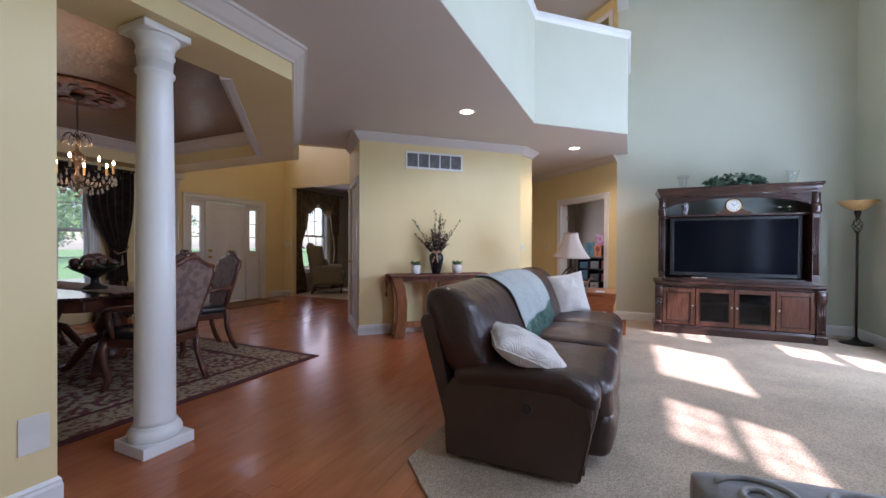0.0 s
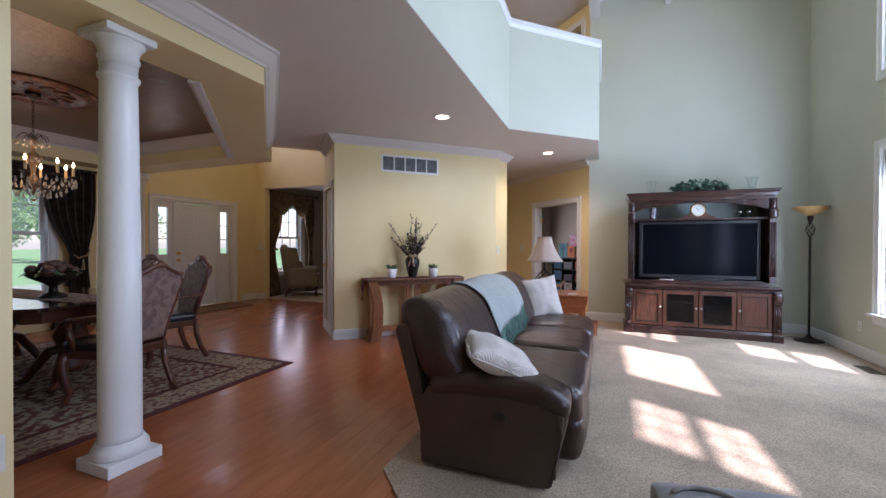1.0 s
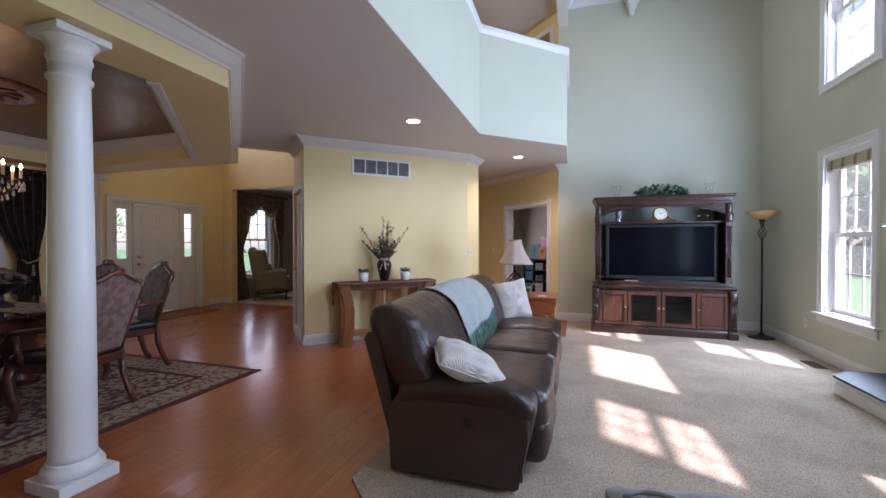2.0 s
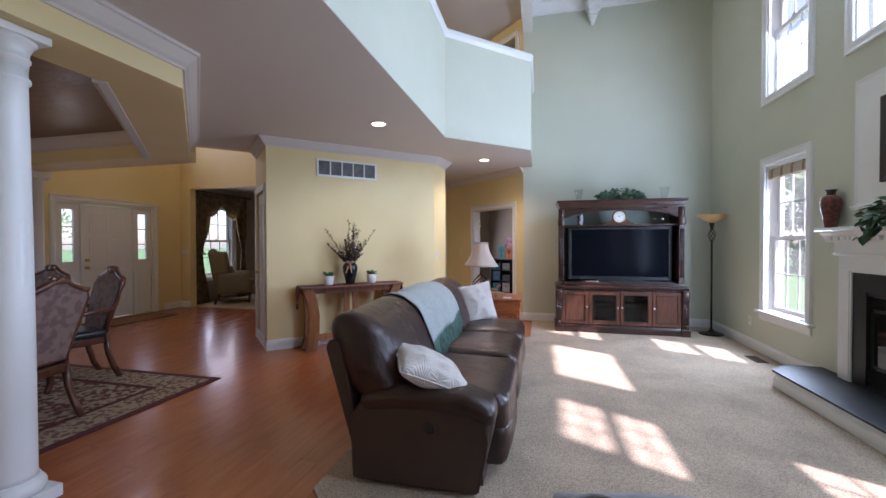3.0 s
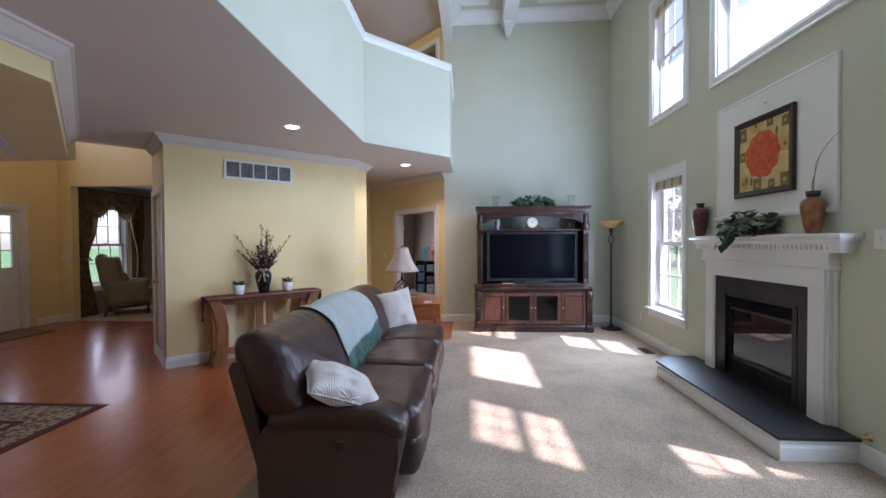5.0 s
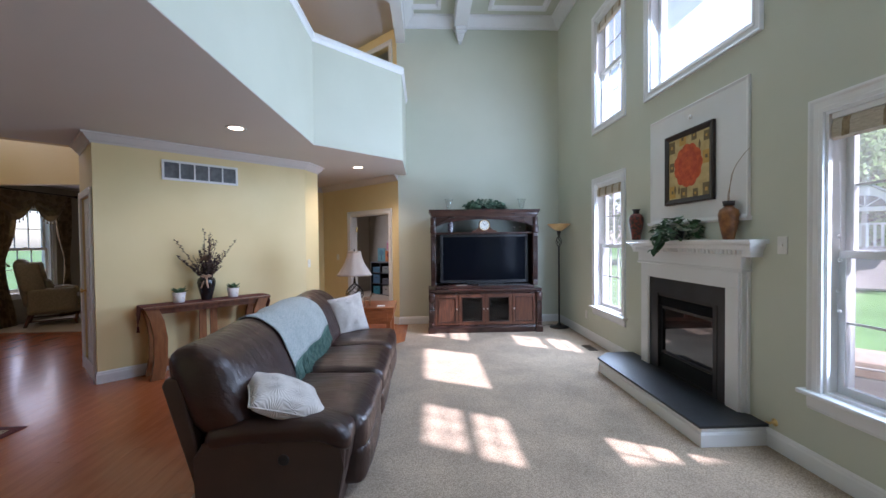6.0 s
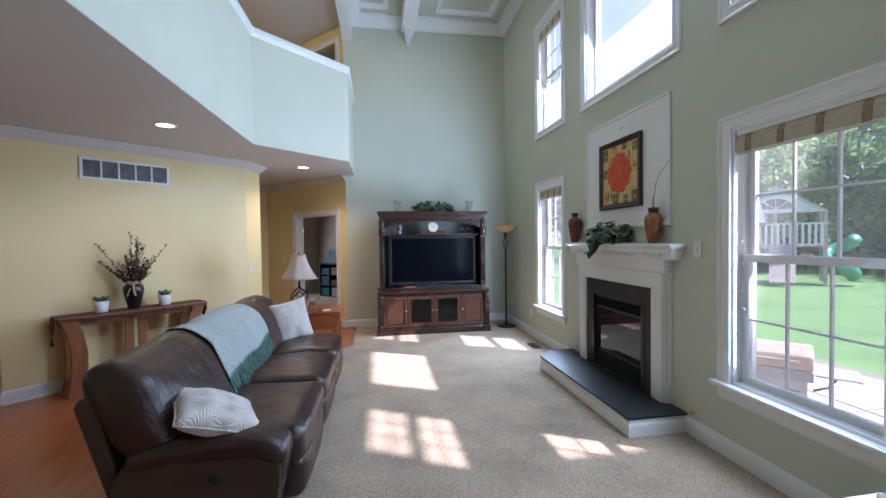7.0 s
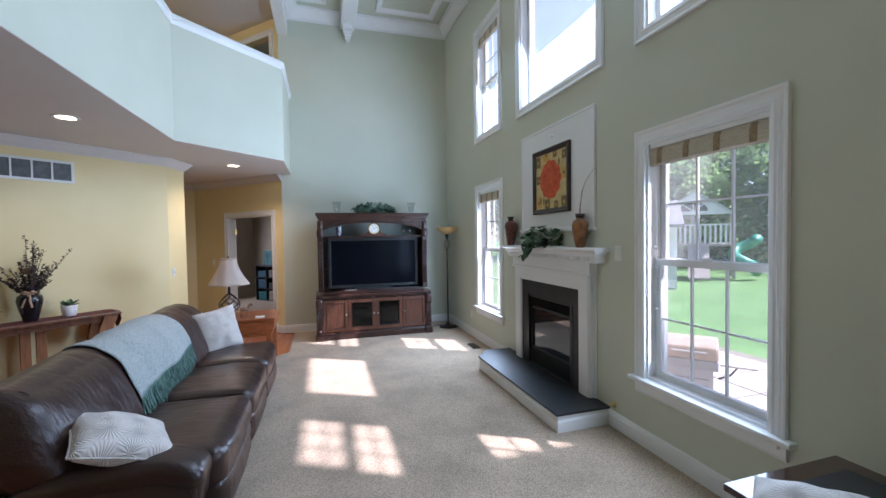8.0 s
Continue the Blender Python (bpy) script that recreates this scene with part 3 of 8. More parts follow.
# ---------- windows ----------
def window(name, m, w, h, low, label, deep=0.18, cols=3, blind=True, fixed=False, glass=None):
    """A double-hung window: casing, jamb, two sashes with bars and panes, stool and apron, a woven shade."""
    ob = new(name)
    ob.matrix_basis = m
    tagged(ob, label, "window", kind="structure")
    casing(ob, w, h, 0, low)
    j = 0.02
    part("jamb", box(-w / 2, -w / 2 + j, -deep, -0.001, 0, h), WHITE, ob)
    part("jamb", box(w / 2 - j, w / 2, -deep, -0.001, 0, h), WHITE, ob)
    part("jamb_head", box(-w / 2 + j, w / 2 - j, -deep, -0.001, h - j, h), WHITE, ob)
    part("jamb_foot", box(-w / 2 + j, w / 2 - j, -deep, -0.001, 0, j), WHITE, ob)
    for k, (z0, z1, y) in enumerate(((j, h - j, -0.12),) if fixed else ((j, h / 2 + 0.02, -0.10), (h / 2 - 0.02, h - j, -0.145))):
        x0, x1, s, t = -w / 2 + j, w / 2 - j, 0.045, 0.032
        bm = box(x0, x0 + s, y, y + t, z0, z1)
        box(x1 - s, x1, y, y + t, z0, z1, bm)
        box(x0 + s, x1 - s, y, y + t, z0, z0 + s, bm)
        box(x0 + s, x1 - s, y, y + t, z1 - s, z1, bm)
        sash = part("lower_sash" if k == 0 else "upper_sash", bm, VINYL, ob)
        gx, gz = (x1 - x0 - 2 * s) / cols, (z1 - z0 - 2 * s) / 2
        for i in range(1, 0 if fixed else cols):
            part("muntin", box(x0 + s + gx * i - 0.0065, x0 + s + gx * i + 0.0065, y + 0.006, y + t - 0.008, z0 + s, z1 - s), VINYL, sash)
        if not fixed:
            part("muntin", box(x0 + s, x1 - s, y + 0.008, y + t - 0.01, z0 + s + gz - 0.0065, z0 + s + gz + 0.0065), VINYL, sash)
        pane = part("pane", box(x0 + s - 0.003, x1 - s + 0.003, y + 0.013, y + 0.017, z0 + s - 0.003, z1 - s + 0.003), glass or GLASS, sash, "clear glass pane")
        pane.visible_shadow = False
        if k == 0 and not fixed:
            part("sash_lock", box(-0.03, 0.03, y + t - 0.01, y + t + 0.012, z1, z1 + 0.02), VINYL, sash, bevel=0.004)
    if low:
        part("window_stool", box(-w / 2 - 0.13, w / 2 + 0.13, -0.06, 0.06, -0.03, 0.001), WHITE, ob, "white painted window stool", bevel=0.008)
        part("window_apron", slab([(0, -0.12), (0.012, -0.12), (0.02, -0.10), (0.022, -0.03), (0, -0.03)], -w / 2 - 0.09, w / 2 + 0.09), WHITE, ob)
    if blind:
        part("headrail", box(-w / 2 + 0.022, w / 2 - 0.022, -0.055, -0.014, h - 0.053, h - 0.006), WHITE, ob, bevel=0.004)
        shade = part("woven_shade", slab([(-0.05, h - 0.055), (-0.022, h - 0.055), (-0.018, h - 0.075), (-0.012, h - 0.085), (-0.010, h - 0.165), (-0.03, h - 0.18), (-0.05, h - 0.17)], -w / 2 + 0.025, w / 2 - 0.025), WEAVE, ob, "cream woven shade with brown stripes")
        n = 4
        for i in range(n):
            x = -w / 2 + w * (i + 0.5) / n
            part("stripe", slab([(-0.012, h - 0.166), (-0.0075, h - 0.168), (-0.0095, h - 0.084), (-0.0155, h - 0.073), (-0.020, h - 0.056), (-0.024, h - 0.056)], x - 0.021, x + 0.021), STRIPE, shade)
    return ob


WEAVE = mat("cream_woven_reed", (0.62, 0.56, 0.45), 0.8, color2=(0.45, 0.39, 0.30), scale=30, stretch=(1, 1, 12), bump=0.4, bscale=60)
STRIPE = mat("brown_woven_stripe", (0.36, 0.27, 0.16), 0.85, color2=(0.24, 0.17, 0.10), scale=40, bump=0.4)
for nm, y, w, z, h, low in WINS:
    window(nm, pose(XW, y, z, 0, 0, 90), w, h, low, "white double-hung window with grid bars and a woven shade" if nm != "window_4" else "wide white upper window above the fireplace",
           blind=nm not in ("window_4", "window_5"), fixed=nm == "window_4")
window("window_6", pose(XF, 2.35, 0.55, 0, 0, -90), 2.0, 1.7, True, "white dining room window with grid bars", blind=False, cols=6, glass=GLARE_GLASS)
window("window_7", pose(XF, 8.125, 0.6, 0, 0, -90), 0.95, 1.65, True, "white sitting room window with grid bars", blind=False, cols=3, glass=GLARE_GLASS)
beads = thing("blind_cord", (XW + 0.05, 2.275, 1.0), "white blind cord with round beads on the window jamb", "cord")
part("cord", tube([(0, 0, 0.95), (0.005, -0.006, 0.5), (-0.004, 0.004, 0.05)], 0.002, 5), VINYL, beads)
for k, z in enumerate((0.05, 0.17, 0.36, 0.50)):
    part("bead", lathe([(0, -0.013), (0.009, -0.009), (0.012, 0), (0.009, 0.009), (0, 0.013)], 0.004 * (k % 2), 0.012 * (k % 2) - 0.006, 12), VINYL, beads, smooth=True).location.z = z
cord2 = thing("pull_cord", (XW - 0.03, 1.40, 0.50), "thin white pull cord hanging beside the window", "cord")
part("cord", tube([(0.0, 0, 1.72), (-0.004, 0.012, 1.0), (-0.002, -0.01, 0.3), (0, 0, 0.0)], 0.003, 5), VINYL, cord2)
part("tassel", lathe([(0, 0.0), (0.007, -0.005), (0.009, -0.03), (0, -0.034)], segs=10), VINYL, cord2, smooth=True)


# ---------- soft and leafy shapes ----------
def soft(x0, x1, y0, y1, z0, z1, r, cuts=10, wrinkle=0.0, freq=6.0, bulge=(0, 0, 0), seed=0.0, shape=None):
    """An upholstered block: rounded by r, bulging, with shallow wrinkles. shape(v) may bend the points afterwards."""
    bm = bmesh.new()
    bmesh.ops.create_cube(bm, size=2)
    bmesh.ops.subdivide_edges(bm, edges=bm.edges[:], cuts=cuts, use_grid_fill=True)
    half = Vector((x1 - x0, y1 - y0, z1 - z0)) / 2
    mid = Vector((x0 + x1, y0 + y1, z0 + z1)) / 2
    rr = r if isinstance(r, tuple) else (r, r, r)
    for v in bm.verts:
        u = v.co.copy()
        p = Vector(u[i] * half[i] for i in range(3))
        core = Vector(max(-(half[i] - rr[i]), min(half[i] - rr[i], p[i])) for i in range(3))
        d = p - core
        if d.length > 1e-6:
            e = Vector(d[i] / rr[i] for i in range(3)).normalized()
            p = core + Vector(e[i] * rr[i] for i in range(3))
        for i in range(3):
            a, b = (i + 1) % 3, (i + 2) % 3
            p[i] += u[i] * bulge[i] * (1 - u[a] ** 2) * (1 - u[b] ** 2)
        p += mid
        if wrinkle:
            w = noise.noise(p * freq + Vector((seed, 0, 0))) + 0.5 * noise.noise(p * freq * 2.7 + Vector((0, seed, 0)))
            p += d.normalized() * w * wrinkle if d.length > 1e-6 else Vector((0, 0, w * wrinkle))
        v.co = shape(p) if shape else p
    return bm


def pillow(w, h, t, seed=0.0, n=18):
    """A scatter cushion lying in the local x, z plane, with pinched corners and a soft belly."""
    bm = bmesh.new()
    grid = {}
    for s in (1, -1):
        for i in range(n + 1):
            for k in range(n + 1):
                u, v = 2 * i / n - 1, 2 * k / n - 1
                rim = i in (0, n) or k in (0, n)
                if s < 0 and rim:
                    grid[s, i, k] = grid[1, i, k]
                    continue
                belly = (1 - u ** 2) ** 0.45 * (1 - v ** 2) ** 0.45
                pull = 1 - 0.07 * (1 - abs(v) ** 2) * abs(u) ** 3 - 0.0
                pull2 = 1 - 0.07 * (1 - abs(u) ** 2) * abs(v) ** 3
                wob = 0.012 * noise.noise(Vector((u * 2.3 + seed, v * 2.3, s)))
                grid[s, i, k] = bm.verts.new((u * w / 2 * pull, s * (t / 2 * belly + (wob if not rim else 0)), v * h / 2 * pull2))
        for i in range(n):
            for k in range(n):
                q = [grid[s, i, k], grid[s, i + 1, k], grid[s, i + 1, k + 1], grid[s, i, k + 1]]
                bm.faces.new(q if s < 0 else q[::-1])
    return bm


def leaf(bm, place, out, length, width, droop=0.25, roll=0.0, fold=0.25):
    """A pointed leaf with a fold along its rib."""
    out = Vector(out).normalized()
    side = out.cross(Vector((0, 0, 1)))
    if side.length < 1e-3:
        side = Vector((1, 0, 0))
    side.normalize()
    side.rotate(Matrix.Rotation(roll, 3, out))
    up = side.cross(out)
    p = Vector(place)
    rib = [bm.verts.new(p + out * length * s - Vector((0, 0, droop * length * s * s))) for s in (0, 0.35, 0.7, 1)]
    rows = []
    for sg in (1, -1):
        rows.append([bm.verts.new(rib[i].co + side * sg * width * wd + up * fold * width * wd) for i, wd in ((1, 0.5), (2, 0.36))])
    for r, sg in zip(rows, (1, -1)):
        for f in ((rib[0], rib[1], r[0]), (rib[1], rib[2], r[1], r[0]), (rib[2], rib[3], r[1])):
            bm.faces.new(f if sg > 0 else f[::-1])


def bush(seed, place, spread, count, size, droop=0.3, up=0.6, wide=1.0):
    """A mound of leaves."""
    rnd = random.Random(seed)
    bm = bmesh.new()
    for _ in range(count):
        a, r, z = rnd.uniform(0, 6.283), rnd.random() ** 0.5, rnd.random()
        d = Vector((math.cos(a), math.sin(a), rnd.uniform(-0.3, up)))
        p = Vector(place) + Vector((math.cos(a) * r * spread[0], math.sin(a) * r * spread[1], spread[2] * z * (1 - 0.6 * r * r)))
        leaf(bm, p, d, size * rnd.uniform(0.6, 1.2), size * wide * rnd.uniform(0.55, 0.85), droop, rnd.uniform(-0.7, 0.7))
    return bm


IVY = mat("ivy_leaf", (0.08, 0.165, 0.07), 0.4, color2=(0.03, 0.075, 0.032), scale=14)
SILVERIVY = mat("variegated_leaf", (0.16, 0.27, 0.19), 0.5, color2=(0.045, 0.11, 0.06), scale=30)

# ---------- column, vent, ceiling lights, switches ----------
col = thing("column", (-2.385, 1.487, 0), "white painted round column on a square plinth", "column")
part("plinth", box(-0.142, 0.142, -0.142, 0.142, 0, 0.065), WHITE, col, bevel=0.004)
part("base_ring", lathe([(0, 0.065), (0.130, 0.065), (0.137, 0.08), (0.137, 0.10), (0.129, 0.118), (0.118, 0.122), (0.117, 0.135), (0.112, 0.145), (0, 0.145)], segs=48), WHITE, col, smooth=True)
part("shaft", lathe([(0.107, 0.145), (0.103, 0.17)] + [(0.103 - 0.016 * k / 12 * k / 12, 0.17 + 2.0 * k / 12) for k in range(1, 13)] + [(0.098, 2.18), (0.100, 2.19), (0.098, 2.20), (0.088, 2.205), (0.088, 2.26)], segs=48), WHITE, col, smooth=True)
part("capital", lathe([(0, 2.255), (0.090, 2.255), (0.092, 2.285), (0.099, 2.29), (0.099, 2.302), (0.093, 2.306), (0.094, 2.33), (0.101, 2.352), (0.113, 2.372), (0.124, 2.384), (0.124, 2.394), (0, 2.394)], segs=48), WHITE, col, smooth=True)
part("abacus", box(-0.131, 0.131, -0.131, 0.131, 2.394, 2.437), WHITE, col, bevel=0.008)
pil = thing("pilaster", (XF + 0.16, 4.44, 0), "white half column against the front wall", "column")
part("plinth", box(-0.155, 0.13, -0.13, 0.13, 0, 0.07), WHITE, pil)
part("shaft", lathe([(0, 0.07), (0.12, 0.07), (0.12, 0.12), (0.105, 0.14), (0.10, 0.3), (0.09, 2.2), (0.10, 2.22), (0.12, 2.34), (0, 2.34)], segs=32), WHITE, pil, smooth=True)
part("abacus", box(-0.155, 0.13, -0.13, 0.13, 2.34, 2.437), WHITE, pil)


def on_wall(p, q, u, z, v=0.0):
    """Pose on a wall from p to q, u along it; local x to q, local y out to the right side."""
    p, q = Vector((*p, 0)), Vector((*q, 0))
    d = (q - p).normalized()
    at = p + d * u + Vector((d.y, -d.x, 0)) * v
    return pose(at.x, at.y, z, 0, 0, math.degrees(math.atan2(d.y, d.x)))


VENTGREY = mat("grey_grille", (0.20, 0.21, 0.21), 0.5, color2=(0.12, 0.125, 0.13), scale=12)
vent = new("air_grille")
vent.matrix_basis = on_wall(C1, A1, 1.04, 2.375)
tagged(vent, "white wall air return grille with grey louvres", "vent")
part("backing", box(-0.40, 0.40, -0.006, -0.001, -0.095, 0.095), VENTGREY, vent)
bm = box(-0.42, 0.42, -0.016, -0.001, 0.092, 0.118)
box(-0.42, 0.42, -0.016, -0.001, -0.118, -0.092, bm)
box(-0.42, -0.395, -0.016, -0.001, -0.092, 0.092, bm)
box(0.395, 0.42, -0.016, -0.001, -0.092, 0.092, bm)
part("frame", bm, WHITE, vent)
for k in range(1, 5):
    part("divider", box(-0.395 + 0.158 * k - 0.008, -0.395 + 0.158 * k + 0.008, -0.014, -0.005, -0.092, 0.092), WHITE, vent)
for k in range(14):
    z = -0.086 + 0.0132 * k
    part("louvre", slab([(-0.011, z), (-0.010, z - 0.002), (-0.005, z + 0.006), (-0.006, z + 0.008)], -0.394, 0.394), VENTGREY, vent)

LAMPGLOW = glow("lamp_disc", (1.0, 0.80, 0.52), 5.0)
for x, y, watts in ((-1.50, 4.23, 14), (-0.615, 6.45, 34)):
    lamp = thing("ceiling_light", (x, y, LOW), "round recessed ceiling light with a white ring, lit", "ceiling light", "recessed ceiling lights")
    part("ring", lathe([(0.075, 0), (0.072, -0.006), (0.095, -0.006), (0.10, 0.0)], segs=40, ring=True), WHITE, lamp, smooth=True)
    part("lens", lathe([(0, -0.003), (0.074, -0.003), (0.074, -0.001), (0, -0.001)], segs=32), LAMPGLOW, lamp, "glowing warm lens")
    sp = new("recessed_spot", bpy.data.lights.new("recessed_spot", "SPOT"))
    sp.data.energy, sp.data.color, sp.data.spot_size, sp.data.spot_blend, sp.data.shadow_soft_size = watts, (1.0, 0.85, 0.60), radians(145), 0.8, 0.075
    sp.location = (x, y, LOW - 0.02)


def switch_plate(m, w=0.075, h=0.12, n=1, label="ivory wall switch plate", blank=False):
    ob = new("light_switch" if not blank else "wall_plate")
    ob.matrix_basis = m
    tagged(ob, label, "switch")
    part("plate", box(-w / 2, w / 2, -0.007, -0.0005, -h / 2, h / 2), IVORY, ob, bevel=0.002)
    for k in range(n):
        x = (k - (n - 1) / 2) * 0.046
        if not blank:
            part("toggle", box(x - 0.005, x + 0.005, -0.016, -0.007, -0.012, 0.012), IVORY, ob)
    return ob


east = ((XW, YC), (XW, Y0))
switch_plate(on_wall(*east, YC - 2.60, 1.445))
switch_plate(on_wall(*east, YC - 5.95, 0.36), label="ivory wall outlet plate")
switch_plate(on_wall(A1, B1, 0.09, 1.18))
switch_plate(on_wall(G0, G1, 1.95, 1.18) @ pose(0, 0, 0, 0, 0, 180), label="ivory wall switch plate")
switch_plate(on_wall((XF, YF), (-3.6, YF), 0.12, 1.2), 0.2, 0.12, 4, "wide ivory wall switch plate with four toggles")
switch_plate(on_wall((-2.2, 0.96), (-2.2, Y0), 0.075, 0.36) @ pose(0, 0, 0, 0, 0, 180), 0.105, 0.16, 0, "large blank ivory wall plate", True)


# ---------- doors ----------
BACK = pose(0, 0, 0, 0, 0, 180)


def panel_door(parent, w, h, m, t=0.04, panels=6, y0=0.0):
    """A moulded door leaf, local x from 0 to w, facing -y."""
    leafo = part("door_leaf", box(0, w, y0, y0 + t, 0.006, h), WHITE, parent, bevel=0.002)
    leafo.matrix_basis = m
    rows = [(0.12, 0.36), (0.43, 0.72), (0.78, 0.93)] if panels == 6 else [(0.1, 0.4), (0.47, 0.93)]
    for r0, r1 in rows:
        for c in range(2):
            x0, x1 = w * (0.13 + 0.40 * c), w * (0.47 + 0.40 * c)
            for face, s in ((y0, -1), (y0 + t, 1)):
                bm = sweep([(0, 0), (0.018, 0.0), (0.012, 0.006), (0.004, 0.007)], [(x0, r0 * h), (x1, r0 * h), (x1, r1 * h), (x0, r1 * h)], 1, closed=True)
                bmesh.ops.transform(bm, matrix=Matrix(((1, 0, 0, 0), (0, 0, s, face), (0, 1, 0, 0), (0, 0, 0, 1))), verts=bm.verts)
                part("panel_moulding", bm, WHITE, leafo)
                bm = box(x0 + 0.045, x1 - 0.045, *sorted((face - 0.0005 * s, face + 0.006 * s)), r0 * h + 0.045, r1 * h - 0.045)
                part("raised_panel", bm, WHITE, leafo, bevel=0.004)
    return leafo


def knob(parent, x, z, y, s=-1, material=BRASS):
    bm = lathe([(0, 0), (0.028, 0), (0.028, 0.006), (0.01, 0.012), (0.009, 0.03), (0.022, 0.038), (0.028, 0.05), (0.022, 0.062), (0, 0.066)], segs=20)
    bmesh.ops.transform(bm, matrix=pose(x, y, z, 90 if s < 0 else -90), verts=bm.verts)
    part("knob", bm, material, parent, "brass door knob", smooth=True)


front = new("front_door")
front.matrix_basis = pose(XF, 5.63, 0, 0, 0, -90) @ pose(0, 0, 0, 0, 0, 180)
# local x runs along the wall, local -y faces the room
tagged(front, "white panelled front door between two glazed sidelights, shut", "door", kind="structure")
casing(front, 1.66, 2.07, m=BACK)
bm = box(-0.83, -0.80, 0.0, 0.17, 0, 2.07)
for x0, x1 in ((0.80, 0.83), (-0.47, -0.43), (0.43, 0.47)):
    box(x0, x1, 0.0, 0.17, 0, 2.07, bm)
box(-0.80, 0.80, 0.0, 0.17, 2.03, 2.07, bm)
part("door_frame", bm, WHITE, front)
part("threshold", box(-0.80, 0.80, -0.02, 0.17, 0.0, 0.02), BRASS, front, "brass threshold")
lf = panel_door(front, 0.86, 2.0, pose(-0.43, 0.03, 0.02), 0.045)
knob(lf, 0.06, 0.93, 0.0)
knob(lf, 0.06, 1.06, 0.0)
for sx in (-1, 1):
    a, b = sorted((0.47 * sx, 0.80 * sx))
    c = (a + b) / 2
    bm = box(a, c - 0.085, 0.04, 0.08, 0.02, 2.03)
    box(c + 0.085, b, 0.04, 0.08, 0.02, 2.03, bm)
    box(c - 0.085, c + 0.085, 0.04, 0.08, 0.02, 1.06, bm)
    box(c - 0.085, c + 0.085, 0.04, 0.08, 1.93, 2.03, bm)
    side = part("sidelight", bm, WHITE, front, "white sidelight with three panes")
    for k in range(3):
        z0 = 1.06 + 0.29 * k
        p = part("pane", box(c - 0.084, c + 0.084, 0.058, 0.062, z0 + 0.001, z0 + 0.289), GLARE_GLASS, side)
        p.visible_shadow = False
        if k:
            part("muntin", box(c - 0.085, c + 0.085, 0.05, 0.07, z0 - 0.008, z0 + 0.008), WHITE, side)
    part("raised_panel", box(c - 0.085, c + 0.085, 0.034, 0.04, 0.2, 0.88), WHITE, side, bevel=0.004)

closet = new("closet_door")
closet.matrix_basis = on_wall(D1, C1, 0.545, 0)
tagged(closet, "white six-panel closet door with a brass knob, shut", "door", kind="structure")
casing(closet, 0.77, 2.05, wide=0.07, m=BACK)
lf = panel_door(closet, 0.76, 2.04, pose(-0.38, 0.02, 0))
knob(lf, 0.07, 0.95, 0.0)

odoor = new("office_doorway")
odoor.matrix_basis = on_wall(G0, G1, 0.87, 0) @ pose(0, 0, 0, 0, 0, 180)
tagged(odoor, "white cased office doorway with its door open inward", "door", kind="structure")
casing(odoor, 1.20, 2.02, m=BACK)
bm = box(-0.60, -0.585, 0.0, 0.12, 0, 2.02)
box(0.585, 0.60, 0.0, 0.12, 0, 2.02, bm)
box(-0.585, 0.585, 0.0, 0.12, 2.005, 2.02, bm)
part("jamb", bm, WHITE, odoor)
lf = panel_door(odoor, 0.86, 2.0, pose(-0.58, 0.14, 0, 0, 0, 158))
for z in (0.25, 1.75):
    part("hinge", box(-0.012, 0.012, -0.012, 0.03, z - 0.05, z + 0.05), BRASS, lf, "brass hinge")
updoor = new("upper_doorway")
updoor.matrix_basis = on_wall(G0, G1, 0.60, FLOOR2) @ pose(0, 0, 0, 0, 0, 180)
tagged(updoor, "white cased doorway of an upstairs room", "door", kind="structure")
casing(updoor, 0.80, 2.06, m=BACK)

# ---------- fireplace ----------
fp = thing("fireplace", (XW, 3.59, 0.012), "white mantel fireplace with black slate surround and raised hearth", "fireplace", rz=90)
# local x along the wall (to the far end), local y out into the room
HZ = 0.155
part("hearth_base", prism([(-0.875, 0), (-0.875, 0.49), (0.79, 0.49), (0.985, 0.29), (0.985, 0)], 0, HZ - 0.02), WHITE, fp, "white painted hearth base")
part("hearth_trim", sweep([(0, 0), (0.012, 0), (0.012, 0.085), (0.004, 0.10), (0, 0.10)], [(-0.875, 0), (-0.875, 0.49), (0.79, 0.49), (0.985, 0.29), (0.985, 0)], 1), WHITE, fp)
part("hearth_slab", prism([(-0.89, 0.002), (-0.89, 0.512), (0.80, 0.512), (1.0, 0.305), (1.0, 0.002)], HZ - 0.02, HZ), SLATE, fp, "black slate hearth slab", bevel=0.003)
bm = box(-0.56, -0.44, 0.0, 0.050, HZ, 1.105)
box(0.44, 0.56, 0.0, 0.050, HZ, 1.105, bm)
box(-0.44, 0.44, 0.0, 0.050, 0.935, 1.105, bm)
part("slate_surround", bm, SLATE, fp, "black slate surround")
for s in (-1, 1):
    a, b = sorted((0.56 * s, 0.685 * s))
    leg = part("pilaster", box(a, b, 0.0, 0.072, HZ, 1.105), WHITE, fp, bevel=0.003)
    part("outer_step", box(*sorted((0.685 * s, 0.702 * s)), 0.0, 0.055, HZ, 1.225), WHITE, leg, bevel=0.003)
    part("back_step", box(*sorted((0.702 * s, 0.722 * s)), 0.0, 0.022, HZ, 1.225), WHITE, leg, bevel=0.003)
    part("inner_bead", box(*sorted((0.56 * s, 0.545 * s)), 0.05, 0.066, HZ, 1.09), WHITE, leg, bevel=0.003)
part("frieze", box(-0.685, 0.685, 0.0, 0.072, 1.105, 1.225), WHITE, fp, bevel=0.003)
part("frieze_bead", box(-0.56, 0.56, 0.05, 0.066, 1.09, 1.105), WHITE, fp, bevel=0.003)
